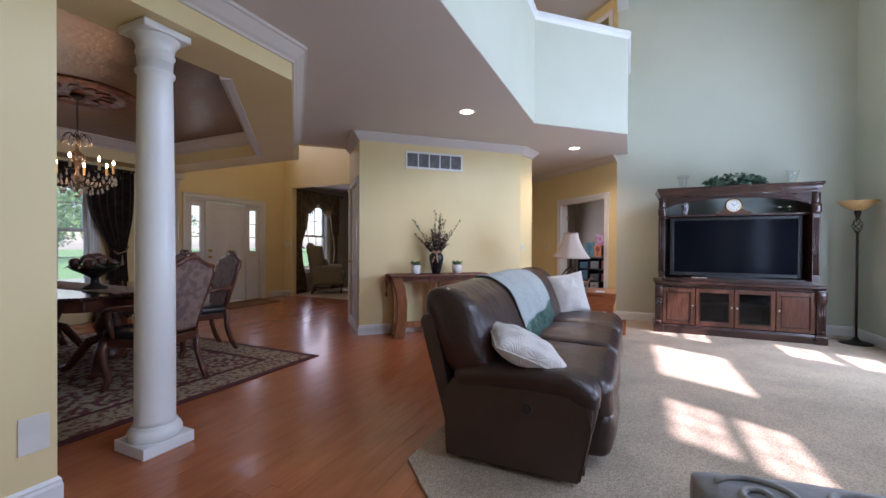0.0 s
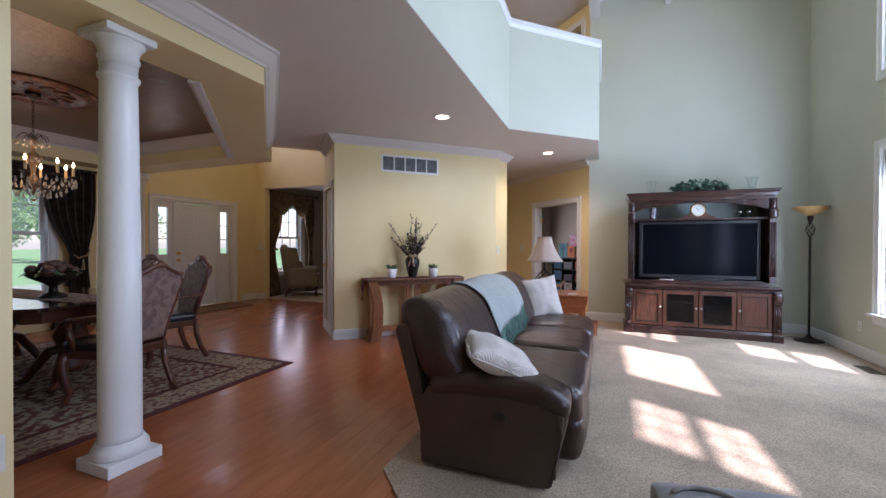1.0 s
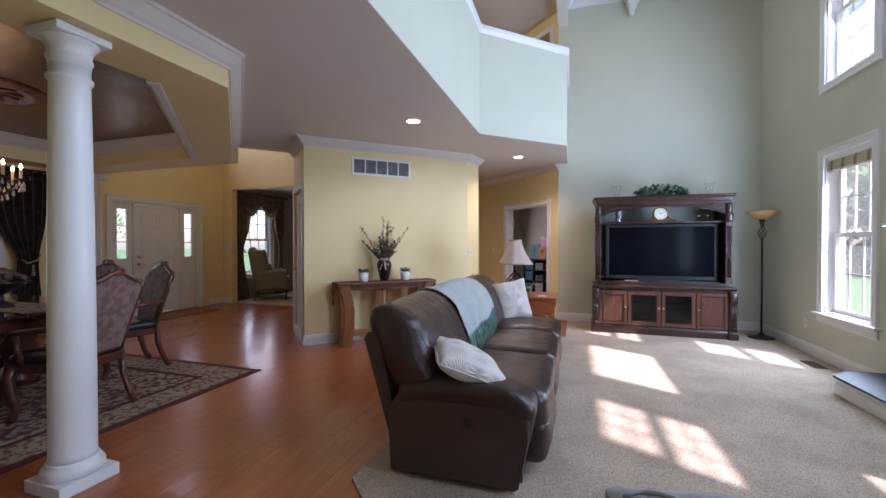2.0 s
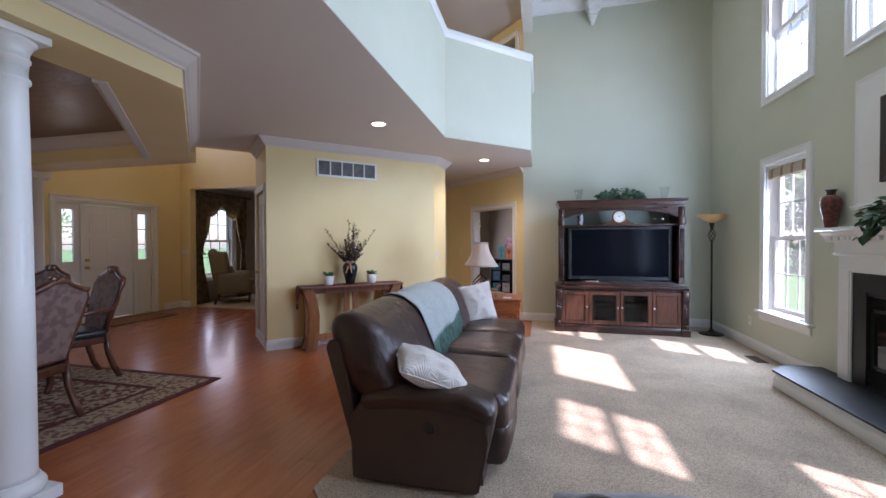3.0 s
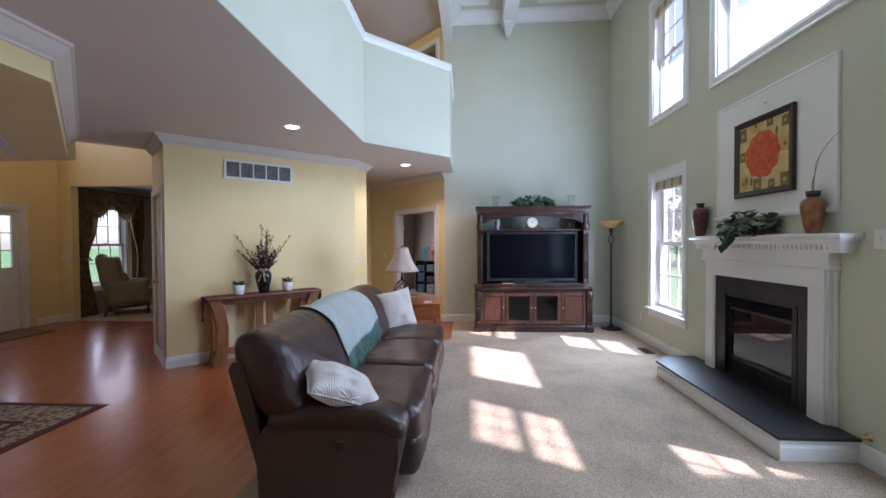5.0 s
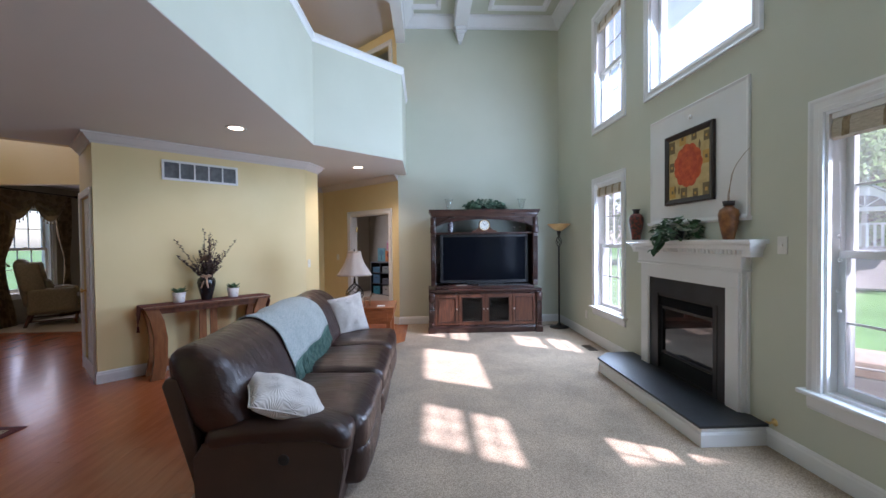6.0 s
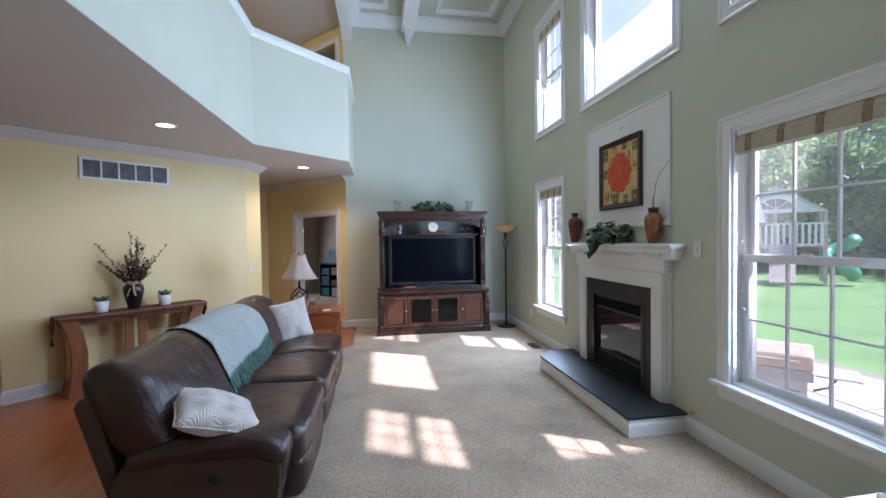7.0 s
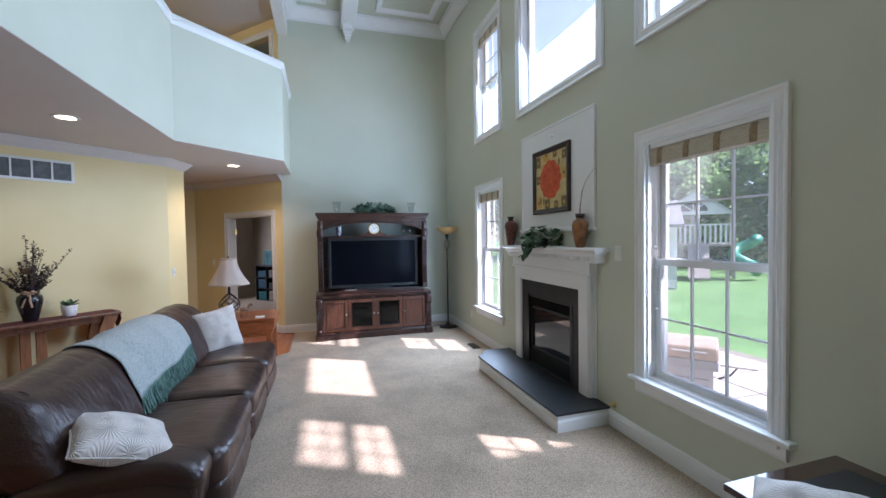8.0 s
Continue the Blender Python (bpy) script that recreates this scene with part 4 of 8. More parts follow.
part("architrave_moulding", sweep([(0, 1.225), (0.078, 1.225), (0.088, 1.236), (0.088, 1.246), (0.082, 1.252), (0, 1.252)], [(-0.647, 0.0), (-0.647, 0.001), (0.647, 0.001), (0.647, 0.0)], 1), WHITE, fp)
part("upper_frieze", box(-0.725, 0.725, 0.0, 0.082, 1.252, 1.345), WHITE, fp, bevel=0.003)
part("bed_moulding", sweep([(0, 1.345), (0.088, 1.345), (0.090, 1.36), (0.100, 1.40), (0.118, 1.425), (0.118, 1.442), (0, 1.442)], [(-0.735, 0.0), (-0.735, 0.001), (0.735, 0.001), (0.735, 0.0)], 1), WHITE, fp)
for k in range(36):
    x = -0.73 + 1.46 * k / 35
    part("dentil", box(x - 0.012, x + 0.012, 0.089, 0.108, 1.362, 1.397), WHITE, fp)
part("mantel_shelf", slab([(0, 1.442), (0.135, 1.442), (0.147, 1.45), (0.150, 1.466), (0.144, 1.474), (0, 1.474)], -0.885, 0.885), WHITE, fp, "white mantel shelf")
FIREBRICK = mat("fire_brick", (0.20, 0.11, 0.08), 0.85, color2=(0.10, 0.055, 0.045), scale=5, bump=0.3)
bm = box(-0.41, 0.41, -0.30, -0.29, 0.2, 0.88)
part("firebox", bm, FIREBRICK, fp, "dark brick firebox lining")
fr = part("insert_frame", box(-0.44, -0.395, -0.02, 0.055, HZ, 0.935), BLACK, fp, "black metal insert frame")
part("insert_side", box(0.395, 0.44, -0.02, 0.055, HZ, 0.935), BLACK, fr)
part("insert_top", box(-0.395, 0.395, -0.02, 0.045, 0.905, 0.935), BLACK, fr)
part("insert_sill", box(-0.395, 0.395, -0.02, 0.05, HZ, HZ + 0.02), BLACK, fr)
for z0 in (0.81, 0.185):
    for k in range(4 if z0 > 0.5 else 6):
        z = z0 + 0.022 * k
        part("louvre", slab([(0.0, z + 0.018), (0.004, z + 0.020), (0.042, z + 0.002), (0.038, z)], -0.395, 0.395), BLACK, fr)
bm = box(-0.395, -0.37, 0.0, 0.022, 0.325, 0.805)
box(0.37, 0.395, 0.0, 0.022, 0.31, 0.775, bm)
box(-0.37, 0.37, 0.0, 0.022, 0.78, 0.805, bm)
box(-0.37, 0.37, 0.0, 0.022, 0.325, 0.35, bm)
part("glass_frame", bm, BLACK, fr)
gp = part("glass", box(-0.37, 0.37, 0.010, 0.014, 0.35, 0.78), mat("smoked_glass", (0.016, 0.014, 0.013), 0.03, spec=0.9), fr, "smoked reflective firebox glass")
for k in range(5):
    part("brick", box(-0.33 + 0.135 * k, -0.21 + 0.135 * k, -0.288, -0.27, 0.55, 0.60), FIREBRICK, fp)

gk = thing("gas_key", (XW, 2.655, 0.20), "small brass gas valve key in the wall beside the hearth", "valve", rz=90)
bm = lathe([(0, 0), (0.026, 0), (0.026, 0.004), (0.008, 0.008), (0.006, 0.05), (0, 0.05)], segs=16)
bmesh.ops.transform(bm, matrix=pose(0, 0.001, 0, -90), verts=bm.verts)
part("escutcheon", bm, BRASS, gk, smooth=True)
part("key_bar", box(-0.02, 0.02, 0.046, 0.054, -0.006, 0.006), BRASS, gk, bevel=0.002)

panel = thing("wall_panel", (XW, 3.53, 1.635), "white framed panel on the wall above the mantel", "panel", rz=90)
part("board", box(-0.648, 0.648, 0.0005, 0.012, 0.03, 1.078), WHITE, panel)
bm = sweep([(0, 0.0005), (0.0, 0.018), (0.008, 0.022), (0.02, 0.016), (0.028, 0.013), (0.028, 0.0005)], [(-0.655, 0.02), (0.655, 0.02), (0.655, 1.085), (-0.655, 1.085)], 1, closed=True)
bmesh.ops.transform(bm, matrix=Matrix(((1, 0, 0, 0), (0, 0, 1, 0), (0, 1, 0, 0), (0, 0, 0, 1))), verts=bm.verts)
part("moulding", bm, WHITE, panel)
part("shelf_trim", slab([(0, 0), (0.03, 0), (0.045, 0.015), (0.045, 0.03), (0, 0.03)], -0.67, 0.67), WHITE, panel)
hook = thing("wall_hook", (XW - 0.013, 3.53, 2.60), "small white knob on the panel above the picture", "hook", rz=90)
part("knob", soft(-0.015, 0.015, 0, 0.025, -0.02, 0.02, 0.012, 3), WHITE, hook, smooth=True)

pic = thing("framed_picture", (XW - 0.013, 3.555, 1.825), "framed painting of an orange flower on tan squares", "picture", rz=90)
CREAM = mat("painted_tan", (0.66, 0.52, 0.24), 0.7, color2=(0.52, 0.38, 0.16), scale=12)
ORANGE = mat("painted_orange", (0.72, 0.13, 0.03), 0.65, color2=(0.52, 0.07, 0.02), scale=18)
OLIVE = mat("painted_olive_brown", (0.23, 0.17, 0.07), 0.7, color2=(0.16, 0.11, 0.05), scale=14)
GOLD = mat("painted_gold", (0.62, 0.36, 0.08), 0.65, scale=14)
DARKOR = mat("painted_red", (0.50, 0.06, 0.02), 0.65, color2=(0.62, 0.10, 0.03), scale=22)
W, H = 0.67, 0.668
bm = sweep([(0, 0), (0, 0.03), (0.012, 0.034), (0.03, 0.026), (0.05, 0.02), (0.05, 0)], [(-W / 2, 0), (W / 2, 0), (W / 2, H), (-W / 2, H)], 1, closed=True)
bmesh.ops.transform(bm, matrix=Matrix(((1, 0, 0, 0), (0, 0, 1, 0), (0, 1, 0, 0), (0, 0, 0, 1))), verts=bm.verts)
part("picture_frame", bm, mat("espresso_frame", (0.03, 0.018, 0.014), 0.35), pic, "dark espresso wooden frame")
canvas = part("canvas", box(-W / 2 + 0.04, W / 2 - 0.04, 0.002, 0.012, 0.04, H - 0.04), CREAM, pic)
rnd = random.Random(5)
spots = [(-0.24, 0.56), (-0.24, 0.38), (-0.24, 0.10), (-0.08, 0.60), (0.08, 0.60), (0.24, 0.55), (0.24, 0.36), (0.23, 0.12), (0.06, 0.09), (-0.10, 0.08)]
for k, (x, z) in enumerate(spots):
    s = 0.046 if k % 3 else 0.034
    sq = part("square", box(x - s, x + s, 0.0122, 0.0132, z - s * 1.25, z + s * 1.25), (OLIVE, GOLD, OLIVE)[k % 3], canvas)
    part("square", box(x - s / 3, x + s / 3, 0.0134, 0.0142, z - s / 3, z + s / 3), GOLD if k % 3 != 1 else OLIVE, sq)
for j, (n, r, m2, y) in enumerate(((11, 0.185, ORANGE, 0.0145), (9, 0.125, DARKOR, 0.016), (7, 0.075, ORANGE, 0.0175))):
    bm = bmesh.new()
    pts = []
    for k in range(n * 6):
        a = 2 * math.pi * k / (n * 6)
        q = r * (1 + 0.09 * abs(math.sin(a * n / 2)) + 0.05 * noise.noise(Vector((math.cos(a) * 2, math.sin(a) * 2, j))))
        pts.append(bm.verts.new((0.005 + q * math.cos(a), y, 0.345 + q * math.sin(a))))
    bm.faces.new(pts)
    part("flower", bm, m2, canvas)
for x, z in ((-0.155, 0.50), (0.13, 0.13), (0.19, 0.14)):
    bm = bmesh.new()
    bm.faces.new([bm.verts.new((x + 0.016 * math.sin(math.pi * k / 6), 0.0136, z - 0.045 + 0.015 * k)) for k in range(7)] + [bm.verts.new((x - 0.016 * math.sin(math.pi * k / 6), 0.0136, z - 0.045 + 0.015 * k)) for k in range(5, 0, -1)])
    part("painted_leaf", bm, OLIVE, canvas)

MZ = 1.487
REDVASE = mat("mottled_red_glaze", (0.20, 0.035, 0.02), 0.35, color2=(0.05, 0.025, 0.02), scale=40, mix=(0.45, 0.55), bump=0.2, bscale=50)
AMBERVASE = mat("amber_brown_glaze", (0.33, 0.13, 0.035), 0.35, color2=(0.15, 0.055, 0.02), scale=16, bump=0.15, bscale=40)
VASE = [(0, 0), (0.042, 0), (0.045, 0.01), (0.058, 0.06), (0.074, 0.14), (0.080, 0.19), (0.070, 0.225), (0.040, 0.245), (0.030, 0.26), (0.030, 0.275), (0.046, 0.29), (0.042, 0.292), (0.024, 0.27), (0, 0.268)]
v1 = thing("vase", (2.80, 4.36, MZ), "mottled red and black ceramic vase on the mantel", "vase", "mantel vases")
v1.scale = (1.17, 1.17, 1.17)
part("body", lathe([(0, 0), (0.036, 0), (0.039, 0.012), (0.046, 0.06), (0.058, 0.13), (0.065, 0.185), (0.063, 0.215), (0.050, 0.238), (0.031, 0.250), (0, 0.250)], segs=36), REDVASE, v1, smooth=True)
part("neck", lathe([(0, 0.248), (0.031, 0.248), (0.027, 0.258), (0.028, 0.275), (0.040, 0.292), (0.036, 0.293), (0.022, 0.275), (0, 0.272)], segs=32), BLACK, v1, "black flared neck", smooth=True)
v2 = thing("vase", (2.80, 2.99, MZ), "amber brown ceramic vase holding a dry twig", "vase", "mantel vases")
part("body", lathe([(r * 0.90, z * 1.02) for r, z in VASE], segs=36), AMBERVASE, v2, smooth=True)
part("neck_band", lathe([(0.030, 0.262), (0.029, 0.285), (0.042, 0.297), (0.043, 0.299), (0.037, 0.262)], segs=36, ring=True), mat("dark_glaze", (0.03, 0.02, 0.018), 0.4), v2, smooth=True)
part("twig", tube([(0, 0, 0.05), (0.01, 0.01, 0.35), (0.02, 0.0, 0.5), (0.03, -0.04, 0.58), (0.04, -0.10, 0.645), (0.04, -0.15, 0.675)], 0.0035, 6, taper=0.4), mat("dry_twig", (0.28, 0.19, 0.10), 0.8), v2)
part("twig", tube([(0, 0, 0.05), (0.0, 0.01, 0.35), (0.01, -0.01, 0.45), (0.02, -0.03, 0.55)], 0.003, 6, taper=0.4), bpy.data.materials["dry_twig"], v2)
iv = thing("ivy_plant", (2.79, 3.62, MZ), "trailing dark green ivy spilling over the mantel", "plant")
bm = bush(3, (-0.01, 0, 0.01), (0.11, 0.29, 0.23), 130, 0.082, 0.3, 0.8, 1.25)
rnd = random.Random(8)
for k in range(22):
    s = k / 21
    leaf(bm, (-0.10 - 0.03 * s + rnd.uniform(-0.02, 0.0), -0.02 + 0.12 * s + rnd.uniform(-0.05, 0.05), 0.06 - 0.22 * s * rnd.uniform(0.6, 1)), (rnd.uniform(-1, -0.3), rnd.uniform(-0.6, 0.6), rnd.uniform(-0.8, 0.2)), 0.075, 0.085, 0.4, rnd.uniform(-0.6, 0.6))
part("foliage", bm, IVY, iv, "glossy dark green leaves")
part("stem", tube([(0, 0, 0), (-0.06, 0.02, 0.08), (-0.11, 0.05, 0.02), (-0.125, 0.09, -0.12)], 0.004, 6), mat("green_stem", (0.07, 0.10, 0.03), 0.6), iv)
bs = [part("pot", lathe([(0, 0), (0.05, 0), (0.065, 0.08), (0.058, 0.08), (0, 0.06)], segs=20), BLACK, iv, "low dark pot")]


# ---------- media cabinet and what stands on it ----------
cab = thing("media_cabinet", (1.405, 6.70, 0.012), "dark cherry carved media cabinet with hutch, panelled and glass doors", "cabinet")
BW, HW = 0.915, 0.845
part("plinth", box(-BW, BW, -0.31, 0.29, 0, 0.085), DARKWOOD, cab, bevel=0.006)
part("plinth_moulding", sweep([(0, 0.085), (0.012, 0.085), (0.006, 0.10), (0.0, 0.115)], [(-BW + 0.01, 0.29), (-BW + 0.01, -0.30), (BW - 0.01, -0.30), (BW - 0.01, 0.29)], -1), DARKWOOD, cab)
bm = box(-0.885, -0.865, -0.28, 0.28, 0.085, 0.655)
box(0.865, 0.885, -0.28, 0.28, 0.085, 0.655, bm)
box(-0.865, 0.865, 0.26, 0.28, 0.085, 0.655, bm)
box(-0.865, 0.865, -0.28, 0.26, 0.085, 0.105, bm)
box(-0.865, 0.865, -0.28, 0.26, 0.635, 0.655, bm)
for x in (-0.44, 0.0, 0.44):
    box(x - 0.01, x + 0.01, -0.26, 0.26, 0.105, 0.635, bm)
box(-0.43, 0.43, -0.2, 0.26, 0.35, 0.365, bm)
part("base_body", bm, DARKWOOD, cab)
part("base_top", slab([(-0.315, 0.672), (-0.325, 0.682), (-0.325, 0.70), (-0.315, 0.708), (0.29, 0.708), (0.29, 0.655), (-0.30, 0.655)], -BW, BW), DARKWOOD, cab, bevel=0.004)
part("ledge", box(-0.80, 0.80, -0.25, 0.24, 0.708, 0.755), DARKWOOD, cab, bevel=0.005)
for s in (-1, 1):
    x = 0.87 * s
    post = part("corner_post", box(x - 0.045, x + 0.045, -0.325, -0.24, 0.085, 0.655), DARKWOOD, cab, bevel=0.006)
    part("post_foot", box(x - 0.06, x + 0.06, -0.34, -0.24, 0.0, 0.10), DARKWOOD, post, bevel=0.008)
    part("corbel", soft(x - 0.05, x + 0.05, -0.36, -0.26, 0.50, 0.65, 0.03, 4), DARKWOOD, post, smooth=True)
    for k in range(3):
        part("reed", tube([(x - 0.022 + 0.022 * k, -0.327, 0.14), (x - 0.022 + 0.022 * k, -0.327, 0.49)], 0.008, 8), DARKWOOD, post, smooth=True)
    part("scroll", lathe([(0, -0.02), (0.03, -0.02), (0.034, 0), (0.03, 0.02), (0, 0.02)], x, -0.335, 16), DARKWOOD, post, smooth=True).location.z = 0.15


def cab_door(x0, x1, glass):
    z0, z1, y = 0.125, 0.625, -0.30
    bm = box(x0, x0 + 0.055, y, y + 0.02, z0, z1)
    box(x1 - 0.055, x1, y, y + 0.02, z0, z1, bm)
    box(x0 + 0.055, x1 - 0.055, y, y + 0.02, z1 - 0.06, z1, bm)
    box(x0 + 0.055, x1 - 0.055, y, y + 0.02, z0, z0 + 0.06, bm)
    d = part("glass_door" if glass else "panel_door", bm, PANELWOOD, cab, bevel=0.004)
    if glass:
        g = part("pane", box(x0 + 0.05, x1 - 0.05, y + 0.008, y + 0.012, z0 + 0.055, z1 - 0.055), clear("cabinet_glass", (0.32, 0.32, 0.32)), d, "clear glass pane")
        g.visible_shadow = False
    else:
        part("raised_panel", box(x0 + 0.052, x1 - 0.052, y + 0.006, y + 0.016, z0 + 0.057, z1 - 0.057), PANELWOOD, d, bevel=0.006)
    bm = sweep([(0, 0), (0.012, 0), (0.006, 0.006)], [(x0 + 0.055, z0 + 0.06), (x1 - 0.055, z0 + 0.06), (x1 - 0.055, z1 - 0.06), (x0 + 0.055, z1 - 0.06)], -1, closed=True)
    bmesh.ops.transform(bm, matrix=Matrix(((1, 0, 0, 0), (0, 0, -1, y), (0, 1, 0, 0), (0, 0, 0, 1))), verts=bm.verts)
    part("bead", bm, DARKWOOD, d)
    return d


for x0, x1, g, kx in ((-0.82, -0.44, False, -0.465), (-0.43, -0.005, True, -0.03), (0.005, 0.43, True, 0.03), (0.44, 0.82, False, 0.465)):
    d = cab_door(x0, x1, g)
    part("knob", soft(kx - 0.012, kx + 0.012, -0.325, -0.30, 0.37, 0.40, 0.011, 3), STEEL, d, "small metal knob", smooth=True)
for k, (x, w) in enumerate(((-0.22, 0.34), (0.21, 0.36))):
    for z in (0.11, 0.37):
        eq = thing("media_player", (1.42 + x, 6.66, 0.012 + z), "black media player box inside the cabinet", "media player", "media boxes")
        part("body", box(-w / 2, w / 2, -0.13, 0.13, 0, 0.06), BLACK, eq, bevel=0.004)
        part("display", box(-0.06, 0.06, -0.1315, -0.130, 0.02, 0.04), mat("grey_display", (0.25, 0.27, 0.3), 0.3), eq)

bm = box(-HW, -HW + 0.05, -0.18, 0.24, 0.755, 1.87)
box(HW - 0.05, HW, -0.18, 0.24, 0.755, 1.87, bm)
box(-HW + 0.05, HW - 0.05, 0.225, 0.24, 0.755, 1.87, bm)
part("hutch_side", bm, DARKWOOD, cab)
# Sage darkened to put the niche's shade into the colour.
part("hutch_back", box(-HW + 0.05, HW - 0.05, 0.215, 0.2245, 1.62, 1.87), mat("sage_with_niche_shade", (0.30, 0.34, 0.30), 0.6), cab, "sage hutch back with the niche's shade in its colour")
part("hutch_shelf", box(-HW + 0.05, HW - 0.05, -0.17, 0.215, 1.60, 1.625), DARKWOOD, cab, bevel=0.004)
for s in (-1, 1):
    x = 0.835 * s
    post = part("hutch_post", box(x - 0.04, x + 0.04, -0.25, -0.18, 0.755, 1.87), DARKWOOD, cab, bevel=0.006)
    for k in range(3):
        part("reed", tube([(x - 0.02 + 0.02 * k, -0.252, 0.84), (x - 0.02 + 0.02 * k, -0.252, 1.55)], 0.008, 8), DARKWOOD, post, smooth=True)
    part("corbel", soft(x - 0.05, x + 0.05, -0.29, -0.18, 1.60, 1.74, 0.035, 4), DARKWOOD, post, smooth=True)
    part("acanthus", soft(x - 0.035, x + 0.035, -0.275, -0.18, 1.72, 1.86, 0.03, 4, 0.01, 30), DARKWOOD, post, smooth=True)
    bm = bmesh.new()
    for j in range(8):
        a = j / 7
        lathe([(0, -0.012), (0.022 - 0.012 * a, -0.008), (0.022 - 0.012 * a, 0.008), (0, 0.012)], s * (0.76 - 0.20 * a), -0.23, 10, bm)
    for v in bm.verts:
        v.co.z += 1.74 + 0.11 * (1 - (abs(v.co.x) - 0.56) / 0.2)
    part("carved_scroll", bm, DARKWOOD, post, smooth=True)
# arched apron under the crown
pts = [(-0.79, 1.87), (-0.79, 1.72)] + [(-0.75 + 1.5 * k / 20, 1.73 + 0.105 * math.sin(math.pi * k / 20) ** 0.6) for k in range(21)] + [(0.79, 1.72), (0.79, 1.87)]
bm = bmesh.new()
a = [bm.verts.new((x, -0.235, z)) for x, z in pts]
b = [bm.verts.new((x, -0.205, z)) for x, z in pts]
bm.faces.new(a)
bm.faces.new(b[::-1])
for i in range(len(pts)):
    j = (i + 1) % len(pts)
    bm.faces.new((a[i], b[i], b[j], a[j]))
part("arched_apron", bm, DARKWOOD, cab)
part("crown", sweep([(0, 1.87), (0.008, 1.87), (0.010, 1.888), (0.022, 1.905), (0.034, 1.94), (0.048, 1.96), (0.054, 1.965), (0.055, 1.99), (0, 1.99)], [(-HW, 0.24), (-HW, -0.25), (HW, -0.25), (HW, 0.24)], -1), DARKWOOD, cab)
part("top_board", box(-HW, HW, -0.25, 0.24, 1.87, 1.99), DARKWOOD, cab)

tv = thing("television", (1.42, 6.66, 0.767), "large black flat television in a dark bezel, switched off", "television")
bm = box(-0.735, -0.69, -0.06, 0.0, 0.03, 0.835)
box(0.69, 0.735, -0.06, 0.0, 0.03, 0.835, bm)
box(-0.69, 0.69, -0.06, 0.0, 0.795, 0.835, bm)
box(-0.69, 0.69, -0.06, 0.0, 0.03, 0.075, bm)
part("bezel", bm, TVGREY, tv, bevel=0.004)
part("screen", box(-0.69, 0.69, -0.048, -0.01, 0.075, 0.795), SCREEN, tv, "dark glossy screen")
part("stand", box(-0.3, 0.3, -0.10, 0.08, 0.0, 0.03), BLACK, tv, bevel=0.006)
bar = thing("remote_control", (1.02, 6.47, 0.767), "slim silver remote control on the cabinet ledge", "remote")
part("body", box(-0.09, 0.09, -0.02, 0.02, 0, 0.018), STEEL, bar, bevel=0.004)
sb = thing("sound_bar", (1.72, 6.47, 0.767), "low black sound bar under the television", "speaker")
part("body", box(-0.42, 0.42, -0.025, 0.03, 0, 0.02), BLACK, sb, bevel=0.005)

clock = thing("mantel_clock", (1.42, 6.60, 1.637), "wooden mantel clock with a round white dial", "clock")
pts = [(-0.20, 0), (-0.20, 0.025), (-0.16, 0.03), (-0.12, 0.055)] + [(0.095 * math.cos(a), 0.115 + 0.10 * math.sin(a)) for a in [math.pi * (1.1 - 1.2 * k / 14) for k in range(15)]] + [(0.12, 0.055), (0.16, 0.03), (0.20, 0.025), (0.20, 0)]
bm = bmesh.new()
a = [bm.verts.new((x, -0.04, z)) for x, z in pts]
b = [bm.verts.new((x, 0.04, z)) for x, z in pts]
bm.faces.new(a), bm.faces.new(b[::-1])
for i in range(len(pts)):
    j = (i + 1) % len(pts)
    bm.faces.new((a[i], b[i], b[j], a[j]))
part("case", bm, PANELWOOD, clock)
UPRIGHT = pose(0, 0, 0, 90)
bm = lathe([(0, 0), (0.078, 0), (0.078, 0.004), (0, 0.004)], segs=32)
bmesh.ops.transform(bm, matrix=pose(0, -0.0405, 0.115, 90), verts=bm.verts)
dial = part("dial", bm, mat("white_dial", (0.8, 0.8, 0.76), 0.4), clock, "round white dial")
bm = lathe([(0.076, 0), (0.088, 0), (0.086, 0.010), (0.078, 0.010)], segs=32, ring=True)
bmesh.ops.transform(bm, matrix=pose(0, -0.0405, 0.115, 90), verts=bm.verts)
part("bezel", bm, BRASS, clock, "brass bezel", smooth=True)
for ang, ln, wd in ((-40, 0.042, 0.006), (55, 0.058, 0.004)):
    bm = box(-wd / 2, wd / 2, -0.0475, -0.046, -0.008, ln)
    bmesh.ops.transform(bm, matrix=pose(0, 0, 0.115, 0, ang, 0), verts=bm.verts)
    part("hand", bm, BLACK, dial)
for k in range(12):
    bm = box(-0.003, 0.003, -0.0465, -0.045, 0.055, 0.068)
    bmesh.ops.transform(bm, matrix=pose(0, 0, 0.115, 0, 30 * k, 0), verts=bm.verts)
    part("hour_mark", bm, BLACK, dial)

